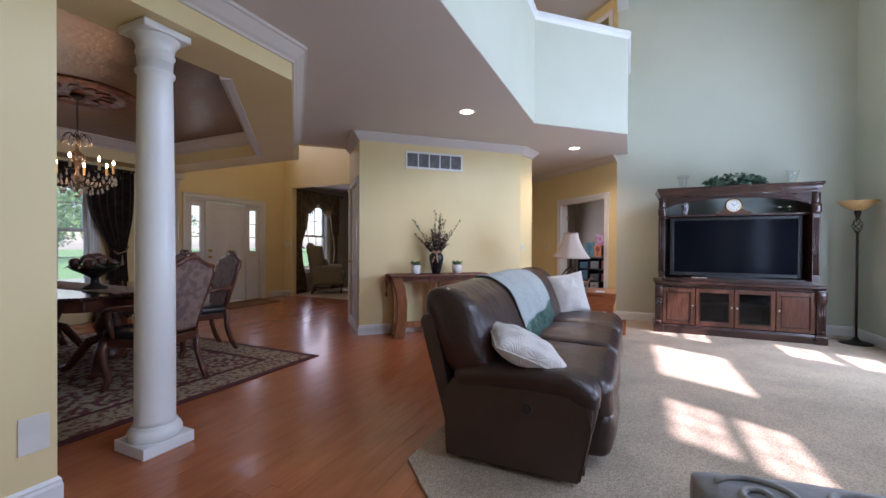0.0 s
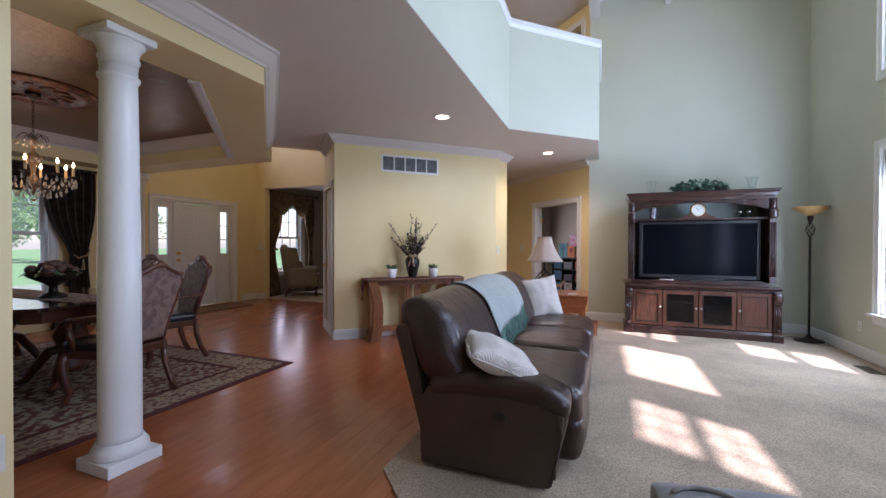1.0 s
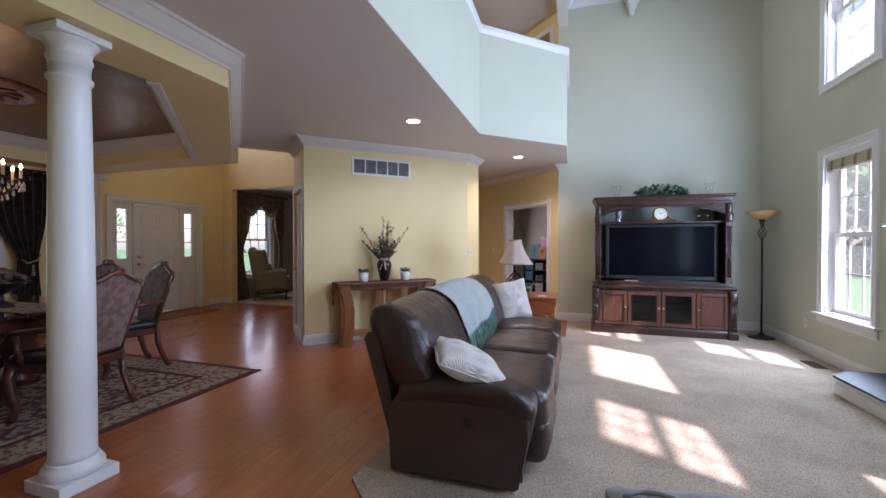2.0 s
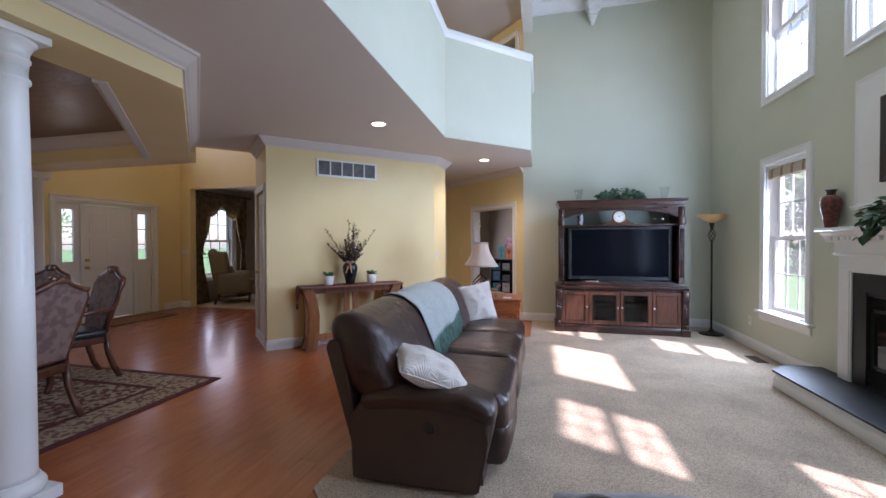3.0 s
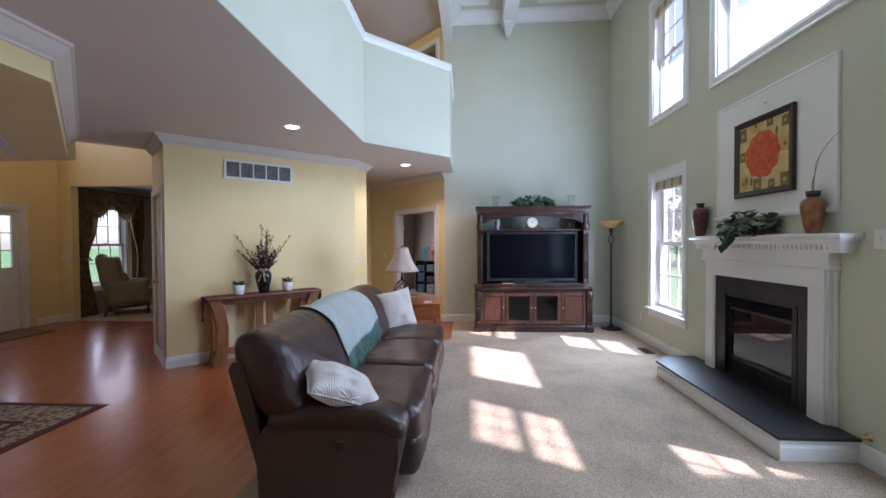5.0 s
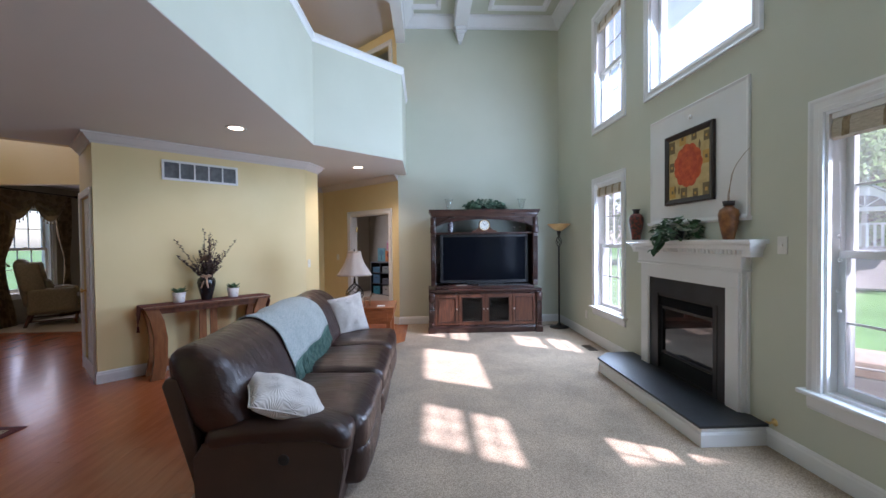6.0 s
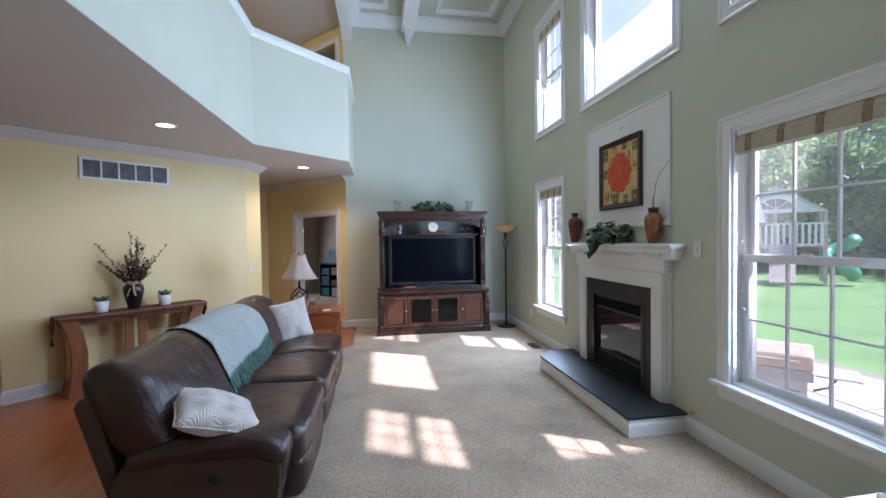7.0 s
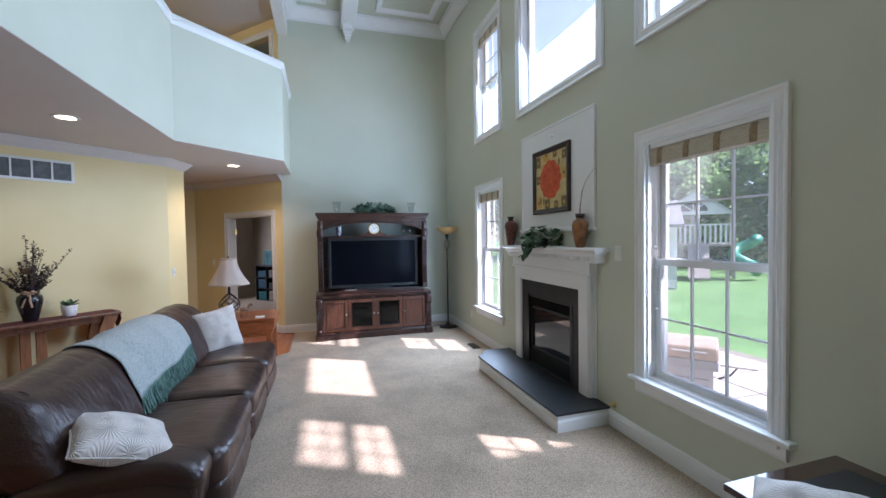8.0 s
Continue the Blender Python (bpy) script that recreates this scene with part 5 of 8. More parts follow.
jar = thing("ginger_jar", (0.86, 6.60, 1.637), "small dark blue and white porcelain jar with a lid", "jar")
PORC = mat("patterned_porcelain", (0.40, 0.38, 0.40), 0.25, color2=(0.07, 0.06, 0.09), scale=38, mix=(0.45, 0.52))
body = part("body", lathe([(0, 0), (0.03, 0), (0.036, 0.02), (0.048, 0.10), (0.044, 0.14), (0.028, 0.155), (0, 0.155)], segs=24), PORC, jar, smooth=True)
part("lid", lathe([(0, 0.155), (0.032, 0.156), (0.030, 0.172), (0.012, 0.182), (0.010, 0.192), (0, 0.196)], segs=20), PORC, body, smooth=True)
for x, h in ((1.92, 0.085), (2.02, 0.09)):
    fg = thing("salt_shaker", (x, 6.60, 1.637), "small clear glass shaker with a metal cap", "shaker", "glass shakers")
    part("glass", lathe([(0, 0), (0.022, 0), (0.018, 0.04), (0.02, h - 0.02), (0, h - 0.02)], segs=16), CRYSTAL, fg, smooth=True)
    part("cap", lathe([(0.02, h - 0.02), (0.021, h), (0, h + 0.006)], segs=16), STEEL, fg, smooth=True)
for x in (0.84, 2.06):
    hv = thing("hurricane_vase", (x, 6.64, 2.002), "clear fluted glass vase on top of the cabinet", "vase", "clear glass vases")
    part("glass", lathe([(0, 0), (0.05, 0), (0.035, 0.02), (0.045, 0.06), (0.06, 0.15), (0.075, 0.19), (0.072, 0.19), (0.055, 0.15), (0.03, 0.03), (0, 0.025)], segs=24), CRYSTAL, hv, smooth=True)
top_ivy = thing("potted_ivy", (1.44, 6.62, 2.002), "variegated green ivy plant on top of the cabinet", "plant")
part("foliage", bush(12, (0, 0, 0.02), (0.32, 0.11, 0.17), 300, 0.075, 0.35, 0.6, 1.35), SILVERIVY, top_ivy)
part("pot", lathe([(0, 0), (0.09, 0), (0.11, 0.06), (0, 0.06)], segs=20), BLACK, top_ivy)

# ---------- torchiere ----------
tor = thing("floor_lamp", (2.70, 6.67, 0.012), "bronze iron torchiere floor lamp with an amber glass bowl", "lamp")
part("base", lathe([(0, 0), (0.155, 0), (0.16, 0.012), (0.14, 0.022), (0.06, 0.035), (0.03, 0.06), (0.014, 0.09), (0, 0.09)], segs=36), IRON, tor, smooth=True)
part("pole", tube([(0, 0, 0.08), (0, 0, 1.36)], 0.0125, 12), IRON, tor, smooth=True)
cage = part("basket_twist", lathe([(0, 1.355), (0.02, 1.36), (0.012, 1.375), (0, 1.375)], segs=12), IRON, tor)
for k in range(5):
    pts = []
    for j in range(13):
        s = j / 12
        a = 2 * math.pi * (k / 5 + 0.55 * s)
        r = 0.006 + 0.042 * math.sin(math.pi * s)
        pts.append((r * math.cos(a), r * math.sin(a), 1.36 + 0.19 * s))
    part("wire", tube(pts, 0.0045, 6), IRON, cage, smooth=True)
part("neck", lathe([(0, 1.54), (0.018, 1.55), (0.03, 1.60), (0.035, 1.64), (0, 1.64)], segs=16), IRON, tor, smooth=True)
part("bowl_shade", lathe([(0.03, 1.635), (0.06, 1.645), (0.13, 1.69), (0.19, 1.745), (0.195, 1.755), (0.187, 1.755), (0.125, 1.70), (0.03, 1.65)], segs=40, ring=True), mat("amber_alabaster_glass", (0.62, 0.40, 0.17), 0.35, color2=(0.50, 0.28, 0.10), scale=9), tor, "amber alabaster glass bowl", smooth=True)
part("cord", tube([(0.02, 0.1, 0.02), (-0.15, 0.2, 0.008), (-0.32, 0.02, 0.008), (-0.42, -0.02, 0.008)], 0.004, 6), BLACK, tor)

# ---------- sofa ----------
sofa = thing("sofa", (-0.40, 2.08, 0.012), "dark brown leather reclining sofa with three seats", "sofa")
# local y runs along the sofa from the near arm, local x to its front
LEN = 2.66
bm = prism([(-0.34, 0.08), (0.36, 0.08), (0.36, LEN - 0.03), (-0.34, LEN - 0.03)], 0.03, 0.28)
part("base_frame", bm, SIDELEATHER, sofa)
# rear panel leaning back
prof = [(-0.34, 0.03), (-0.28, 0.03), (-0.46, 0.78), (-0.53, 0.78), (-0.55, 0.74)]
bm = bmesh.new()
a = [bm.verts.new((x, 0.03, z)) for x, z in prof]
b = [bm.verts.new((x, LEN, z)) for x, z in prof]
bm.faces.new(a), bm.faces.new(b[::-1])
for i in range(5):
    j = (i + 1) % 5
    bm.faces.new((a[i], b[i], b[j], a[j]))
part("rear_panel", bm, SIDELEATHER, sofa, bevel=0.012)


def lean(p):
    k = p.z - 0.40
    p.x -= 0.38 * k
    p.z -= 0.11 * k
    return p


seams = (0.20, 1.06, 1.87, LEN)
for k in range(3):
    y0, y1 = (seams[k] if k else 0.015), seams[k + 1]
    bk = part("back_cushion", soft(-0.36, -0.05, y0, y1, 0.40, 1.00, (0.14, 0.035 if k else 0.08, 0.16), 22, 0.012, 3.4, (0.03, 0.0, 0.012), 3.1 * k, lean), LEATHER, sofa, "glossy padded back cushion", smooth=True)
    part("stitch_line", tube([lean(Vector((-0.345, y0 + 0.12, 0.80))), lean(Vector((-0.31, y0 + 0.12, 0.965))), lean(Vector((-0.20, y0 + 0.12, 1.004))), lean(Vector((-0.09, y0 + 0.12, 0.965))), lean(Vector((-0.045, y0 + 0.12, 0.80)))], 0.0025, 5), LEATHER, bk)
    ys = seams[k] + 0.01
    st = part("seat_cushion", soft(-0.28, 0.48, ys, y1, 0.24, 0.475, 0.075, 22, 0.011, 3.6, (0.02, 0, 0.03), 1.7 * k), LEATHER, sofa, "padded leather seat", smooth=True)
    part("foot_panel", soft(0.30, 0.475, ys + 0.004, y1 - 0.004, 0.05, 0.31, 0.06, 16, 0.010, 5, (0.03, 0, 0), 11 + k), LEATHER, st, smooth=True)
    if k:
        part("piping", tube([(-0.10, ys - 0.008, 0.462), (0.2, ys - 0.008, 0.474), (0.42, ys - 0.008, 0.462), (0.47, ys - 0.008, 0.40), (0.475, ys - 0.008, 0.2)], 0.006, 6), LEATHER, st)
# near arm: flat side with a padded roll over it, curved at the front
side_pts = [(-0.37, 0.02), (0.34, 0.02), (0.39, 0.22), (0.405, 0.38), (0.385, 0.47), (0.30, 0.49), (-0.30, 0.47), (-0.335, 0.44), (-0.385, 0.36)]
bm = bmesh.new()
a = [bm.verts.new((x, 0.0, z)) for x, z in side_pts]
b = [bm.verts.new((x, 0.20, z)) for x, z in side_pts]
bm.faces.new(a), bm.faces.new(b[::-1])
for i in range(len(side_pts)):
    j = (i + 1) % len(side_pts)
    bm.faces.new((a[i], b[i], b[j], a[j]))
arm = part("arm", bm, SIDELEATHER, sofa, "matte brown side panel", bevel=0.014)
part("arm_pad", soft(-0.33, 0.43, -0.012, 0.225, 0.42, 0.545, 0.055, 18, 0.006, 7, (0, 0, 0.012), 21, lambda p: Vector((p.x, p.y, p.z - 0.06 * max(0, p.x - 0.28) / 0.15 - 0.03 * max(0, -p.x - 0.1) / 0.2))), LEATHER, arm, smooth=True)
part("arm_front", soft(0.33, 0.425, 0.004, 0.215, 0.06, 0.47, 0.045, 12, 0.006, 6, (0.0, 0, 0), 25, lambda p: Vector((p.x - 0.10 * (0.42 - p.z) ** 2 / 0.1, p.y, p.z))), LEATHER, arm, smooth=True)
bm = lathe([(0.0, 0.004), (0.022, 0.004), (0.024, 0.0), (0.030, 0.0), (0.030, 0.004), (0.026, 0.007), (0.024, 0.007), (0, 0.006)], segs=24)
bmesh.ops.transform(bm, matrix=pose(0.085, 0.001, 0.35, 90), verts=bm.verts)
part("recliner_latch", bm, BLACK, arm, "round black recliner latch cup", smooth=True)
part("seam", tube([(-0.33, -0.002, 0.445), (0.0, -0.003, 0.462), (0.28, -0.002, 0.46), (0.375, -0.001, 0.42), (0.395, -0.001, 0.30), (0.345, -0.001, 0.04)], 0.004, 6), LEATHER, arm)

PILLOWFAB = mat("cream_embossed_fabric", (0.66, 0.60, 0.55), 0.85, color2=(0.60, 0.54, 0.49), scale=40, bump=0.25, bscale=200, sheen=0.3)
# embossed starbursts: fine rays round scattered centres
nt = PILLOWFAB.node_tree
nn, nl = nt.nodes, nt.links
pco, psp, pcm = nn.new("ShaderNodeTexCoord"), nn.new("ShaderNodeSeparateXYZ"), nn.new("ShaderNodeCombineXYZ")
nl.new(pco.outputs["Object"], psp.inputs[0])
nl.new(psp.outputs[0], pcm.inputs[0])
nl.new(psp.outputs[2], pcm.inputs[1])
pvo = nn.new("ShaderNodeTexVoronoi")
pvo.voronoi_dimensions = "2D"
pvo.inputs["Scale"].default_value, pvo.inputs["Randomness"].default_value = 8.5, 0.45
nl.new(pcm.outputs[0], pvo.inputs["Vector"])
psu, psx = nn.new("ShaderNodeVectorMath"), nn.new("ShaderNodeSeparateXYZ")
psu.operation = "SUBTRACT"
nl.new(pcm.outputs[0], psu.inputs[0])
nl.new(pvo.outputs["Position"], psu.inputs[1])
nl.new(psu.outputs[0], psx.inputs[0])


def sums(op, a, b):
    q = nn.new("ShaderNodeMath")
    q.operation = op
    for k, v in enumerate((a, b)):
        if isinstance(v, (int, float)):
            q.inputs[k].default_value = v
        else:
            nl.new(v, q.inputs[k])
    return q.outputs[0]


rays = sums("SINE", sums("MULTIPLY", sums("ARCTAN2", psx.outputs[1], psx.outputs[0]), 24.0), 0.0)
fade = sums("SUBTRACT", 1.0, sums("MULTIPLY", pvo.outputs["Distance"], 1.45))
star = sums("MULTIPLY", sums("ADD", rays, 1.4), sums("MAXIMUM", fade, 0.0))
bp2 = nn.new("ShaderNodeBump")
nl.new(star, bp2.inputs["Height"])
bp2.inputs["Strength"].default_value, bp2.inputs["Distance"].default_value = 0.55, 0.005
nl.new(bp2.outputs[0], nn["Principled BSDF"].inputs["Normal"])


def cushion(m, w, h, t, seed, label):
    ob = new("throw_pillow")
    ob.matrix_basis = m
    tagged(ob, label, "pillow", "sofa pillows")
    body = part("cover", pillow(w, h, t, seed), PILLOWFAB, ob, smooth=True)
    rim = []
    for a, b in (((-1, -1), (1, -1)), ((1, -1), (1, 1)), ((1, 1), (-1, 1)), ((-1, 1), (-1, -1))):
        for k in range(8):
            s = k / 8
            u, v = a[0] + (b[0] - a[0]) * s, a[1] + (b[1] - a[1]) * s
            rim.append((u * w / 2 * (1 - 0.07 * (1 - v * v) * abs(u) ** 3), 0, v * h / 2 * (1 - 0.07 * (1 - u * u) * abs(v) ** 3)))
    part("piping", tube(rim + rim[:1], 0.005, 6), PILLOWFAB, body, smooth=True)
    return ob


def axes(place, along, out):
    """A pose with local x along and local -y facing out."""
    x = Vector(along).normalized()
    y = -(Vector(out) - x * x.dot(Vector(out))).normalized()
    m = Matrix((x, y, x.cross(y))).transposed().to_4x4()
    m.translation = place
    return m


cushion(axes((-0.372, 2.285, 0.615), (0.337, 0.187, -0.169), (0.40, 0.095, 0.91)), 0.44, 0.44, 0.18, 1.3, "cream embossed throw pillow leaning on the near sofa arm")
cushion(pose(-0.42, 4.47, 0.69, -13, -8, 38), 0.40, 0.43, 0.15, 4.6, "cream embossed throw pillow standing on the far seat")

# throw blanket over the back
THROW = mat("sage_grey_chenille", (0.53, 0.55, 0.53), 0.95, color2=(0.30, 0.37, 0.36), scale=70, detail=5, mix=(0.36, 0.62), bump=0.9, bscale=220, sheen=0.4)
throw = thing("throw_blanket", (-0.40, 2.08, 0.012), "pale green woven throw with fringe over the sofa back", "blanket")
# its cloth follows the back cushions under it
under = bmesh.new()
for ob in sofa.children:
    if ob.name.startswith("back_cushion"):
        under.from_mesh(ob.data)
over = BVHTree.FromBMesh(under)
under.free()
bm = bmesh.new()
NS, NY = 30, 48
rows = []
for i in range(NS + 1):
    s = i / NS
    row = []
    for k in range(NY + 1):
        u = k / NY
        y = 0.85 + 1.08 * u - 0.08 * s * (1 - u) + 0.012 * math.sin(7 * s + 9 * u)
        a = radians(172 - (186 - 16 * u) * s)
        d = Vector((math.cos(a), 0, math.sin(a)))
        mid = Vector((-0.33, y, 0.66))
        far = 0.0
        for dy in (-0.05, 0.0, 0.05):
            hit = over.ray_cast(mid + Vector((0, dy, 0)) + d * 0.8, -d)[0]
            far = max(far, (hit - mid).dot(d)) if hit else far
        fold = 0.006 * noise.noise(Vector((u * 6, s * 4, 1.0))) + 0.004 * math.sin(u * 19 + s * 3)
        row.append(mid + d * (max(far, 0.12) + 0.014 + fold))
    rows.append(row)
outs = [Vector((math.cos(radians(172 - 180 * i / NS)), 0, math.sin(radians(172 - 180 * i / NS)))) for i in range(NS + 1)]
top = [[bm.verts.new(p) for p in r] for r in rows]
low = [[bm.verts.new(p - o * 0.007) for p in r] for o, r in zip(outs, rows)]
n = len(rows)
for i in range(n - 1):
    for k in range(NY):
        bm.faces.new((top[i][k], top[i][k + 1], top[i + 1][k + 1], top[i + 1][k]))
        bm.faces.new((low[i][k], low[i + 1][k], low[i + 1][k + 1], low[i][k + 1]))
for i in range(n - 1):
    for k in (0, NY):
        bm.faces.new((top[i][k], top[i + 1][k], low[i + 1][k], low[i][k]))
for k in range(NY):
    for i in (0, n - 1):
        bm.faces.new((top[i][k], low[i][k], low[i][k + 1], top[i][k + 1]))
cloth = part("cloth", bm, THROW, throw, smooth=True)
bm = bmesh.new()
rnd = random.Random(4)
for k in range(360):
    u = (k + rnd.random() * 0.6) / 360
    p = rows[-1][min(NY, int(u * NY))].lerp(rows[-1][min(NY, int(u * NY) + 1)], u * NY % 1)
    j = [rnd.uniform(-0.02, 0.02) for _ in range(4)]
    tube([p, p + Vector((0.012 + j[0] * 0.3, j[1] * 0.5, -0.06)), p + Vector((0.04 + j[2] * 0.6, j[1] + j[3] * 0.6, -0.15 + j[0] * 1.2))], 0.0024, 4, bm)
part("fringe", bm, mat("green_fringe", (0.15, 0.25, 0.21), 0.9, color2=(0.06, 0.13, 0.11), scale=25), cloth, "darker green knotted fringe", kind="stuff")

# ---------- console table ----------
con = new("console_table")
con.matrix_basis = on_wall(C1, A1, 1.03, 0, 0.02)
tagged(con, "walnut console table with plank legs against the wall", "console table")
# local x along the wall, local -y into the room
part("top", box(-0.68, 0.68, -0.36, 0.0, 0.785, 0.81), CONSOLEWOOD, con, bevel=0.005)
part("apron", box(-0.60, 0.60, -0.30, -0.28, 0.72, 0.785), CONSOLEWOOD, con)
for x, s in ((-0.56, 1), (0.56, -1)):
    for y0, y1 in ((-0.325, -0.275), (-0.085, -0.035)):
        bm = bmesh.new()
        rows = []
        for z, dx in ((0, 0.0), (0.2, 0.035), (0.45, 0.04), (0.65, 0.01), (0.785, -0.04)):
            rows.append([bm.verts.new((x + s * dx + e, y, z)) for e, y in ((-0.065, y0), (0.065, y0), (0.065, y1), (-0.065, y1))])
        for a, b in zip(rows, rows[1:]):
            for i in range(4):
                j = (i + 1) % 4
                bm.faces.new((a[i], a[j], b[j], b[i]))
        bm.faces.new(rows[0]), bm.faces.new(rows[-1])
        part("leg", bm, OAKLEG, con, bevel=0.004)
    part("side_stretcher", box(x + s * 0.02 - 0.02, x + s * 0.02 + 0.02, -0.275, -0.085, 0.10, 0.16), OAKLEG, con)
for x in (-0.06, 0.06):
    part("centre_leg", box(x - 0.04, x + 0.04, -0.16, -0.13, 0.0, 0.785), OAKLEG, con, bevel=0.003)
part("stretcher", box(-0.54, 0.54, -0.175, -0.145, 0.10, 0.18), OAKLEG, con, bevel=0.004)
RUNNER = mat("burgundy_woven_runner", (0.16, 0.045, 0.04), 0.9, color2=(0.09, 0.025, 0.025), scale=50, bump=0.4, bscale=150)
run = new("table_runner")
run.matrix_basis = con.matrix_basis.copy()
tagged(run, "burgundy tapestry runner hanging over the console ends", "runner")
part("cloth", box(-0.685, 0.685, -0.29, -0.07, 0.8105, 0.815), RUNNER, run)
for s in (-1, 1):
    bm = bmesh.new()
    a, b = [[bm.verts.new(p) for p in ((s * o, -0.29, 0.815), (s * (o + 0.012), -0.29, 0.72), (s * (o + 0.016), -0.18, 0.60), (s * (o + 0.012), -0.07, 0.72), (s * o, -0.07, 0.815))] for o in (0.685, 0.690)]
    bm.faces.new(a), bm.faces.new(b[::-1])
    for i in range(5):
        j = (i + 1) % 5
        bm.faces.new((a[i], b[i], b[j], a[j]))
    end = part("pointed_end", bm, RUNNER, run)
    part("tassel", lathe([(0, 0.60), (0.008, 0.595), (0.012, 0.58), (0.009, 0.57), (0.016, 0.53), (0, 0.53)], s * 0.702, -0.18, 10), RUNNER, end, smooth=True)

cm = con.matrix_basis


def on_console(x, y):
    p = cm @ Vector((x, y, 0.8155))
    return (p.x, p.y, p.z)


vs = thing("flower_vase", on_console(-0.02, -0.18), "black vase with a bow and dried purple stems", "vase")
vs.scale = (1.18, 1.18, 1.18)
part("body", lathe([(0, 0), (0.045, 0), (0.048, 0.01), (0.075, 0.12), (0.085, 0.18), (0.078, 0.215), (0.05, 0.24), (0.042, 0.25), (0.055, 0.275), (0.05, 0.275), (0.036, 0.25), (0, 0.24)], segs=32), mat("black_glazed", (0.012, 0.012, 0.014), 0.15, spec=0.6), vs, "glossy black glaze", smooth=True)
BOW = mat("champagne_satin", (0.52, 0.33, 0.22), 0.4, sheen=0.5)
rb = part("ribbon", lathe([(0.046, 0.235), (0.052, 0.235), (0.05, 0.255), (0.044, 0.255)], segs=24, ring=True), BOW, vs, "champagne satin ribbon bow")
for s in (-1, 1):
    part("bow_loop", tube([(0.03, -0.045, 0.245), (0.03 + s * 0.03, -0.065, 0.262), (0.03 + s * 0.05, -0.06, 0.25), (0.03 + s * 0.03, -0.062, 0.238), (0.03, -0.05, 0.245)], 0.008, 6), BOW, rb)
    part("bow_tail", tube([(0.03, -0.05, 0.243), (0.03 + s * 0.02, -0.085, 0.18), (0.03 + s * 0.035, -0.09, 0.13)], 0.008, 5), BOW, rb)
rnd = random.Random(31)
DRY = mat("dried_purple_leaf", (0.095, 0.058, 0.058), 0.85, color2=(0.04, 0.025, 0.026), scale=30)
stems = bmesh.new()
lv = bmesh.new()
for k in range(38):
    a = rnd.uniform(0, 6.283)
    tilt = rnd.uniform(0.2, 1.05) if k % 4 else rnd.uniform(0.0, 0.25)
    ln = (rnd.uniform(0.30, 0.46) if k < 15 else rnd.uniform(0.14, 0.27)) * (1.2 - 0.2 * tilt)
    d = Vector((math.cos(a) * tilt, math.sin(a) * tilt * 0.5, 1)).normalized()
    p0 = Vector((0.02 * math.cos(a), 0.02 * math.sin(a), 0.20))
    pts = [p0 + d * ln * s + Vector((d.x, d.y, 0)) * 0.06 * s * s for s in (0, 0.33, 0.66, 1)]
    tube(pts, 0.0025, 5, stems, 0.5)
    for j in range(24):
        s = 0.2 + 0.8 * j / 23
        q = p0 + d * ln * s + Vector((d.x, d.y, 0)) * 0.06 * s * s
        b = rnd.uniform(0, 6.283)
        leaf(lv, q, (math.cos(b), math.sin(b), 0.5), rnd.uniform(0.020, 0.030), rnd.uniform(0.018, 0.026), 0.2, rnd.uniform(-1, 1))
part("dried_stem", stems, mat("dried_stem", (0.10, 0.06, 0.045), 0.8), vs, kind="stuff")
part("dried_leaves", lv, DRY, vs, kind="stuff")
for k in range(4):
    part("dried_bloom", soft(-0.035 + 0.02 * k, 0.01 + 0.02 * k, -0.04, 0.01, 0.40 + 0.02 * (k % 2), 0.44 + 0.02 * (k % 2), 0.02, 4, 0.008, 40, seed=k), mat("dried_bloom", (0.20, 0.13, 0.10), 0.9, scale=30), vs, smooth=True)
DOTS = mat("white_dotted_glaze", (0.72, 0.70, 0.70), 0.35, color2=(0.55, 0.40, 0.42), scale=55, mix=(0.36, 0.40))
for x, sd in ((-0.31, 2), (0.28, 9)):
    pt = thing("potted_succulent", on_console(x, -0.18), "small green succulent in a white dotted pot", "plant", "console succulents")
    pt.scale = (1.25, 1.25, 1.25)
    part("pot", lathe([(0, 0), (0.042, 0), (0.045, 0.005), (0.056, 0.095), (0.050, 0.095), (0.046, 0.075), (0, 0.075)], segs=28), DOTS, pt, "white pot with small dots", smooth=True)
    bm = bmesh.new()
    rnd = random.Random(sd)
    for k in range(16):
        a, e = k * 2.4, 0.2 + 0.08 * (k % 9)
        leaf(bm, (0.012 * math.cos(a), 0.012 * math.sin(a), 0.08), (math.cos(a), math.sin(a), e * 1.6), rnd.uniform(0.05, 0.085), rnd.uniform(0.04, 0.055), -0.1, 0, 0.5)
    part("leaves", bm, mat("succulent_leaf", (0.10, 0.20, 0.09), 0.5, color2=(0.06, 0.12, 0.05), scale=20), pt)

# ---------- end table and lamp ----------
et = thing("end_table", (-0.33, 5.62, 0), "cherry end table with bowed sides beside the sofa", "end table")
part("top", box(-0.33, 0.345, -0.32, 0.32, 0.60, 0.625), TABLEWOOD, et, bevel=0.006)
prof = [(0.29, 0.40), (0.31, 0.45), (0.335, 0.52), (0.34, 0.60), (-0.32, 0.60), (-0.32, 0.52), (-0.30, 0.45), (-0.28, 0.40)]
bm = bmesh.new()
a = [bm.verts.new((x, -0.30, z)) for x, z in prof]
b = [bm.verts.new((x, 0.30, z)) for x, z in prof]
bm.faces.new(a), bm.faces.new(b[::-1])
for i in range(8):
    j = (i + 1) % 8
    bm.faces.new((a[i], b[i], b[j], a[j]))
part("bowed_box", bm, TABLEWOOD, et)
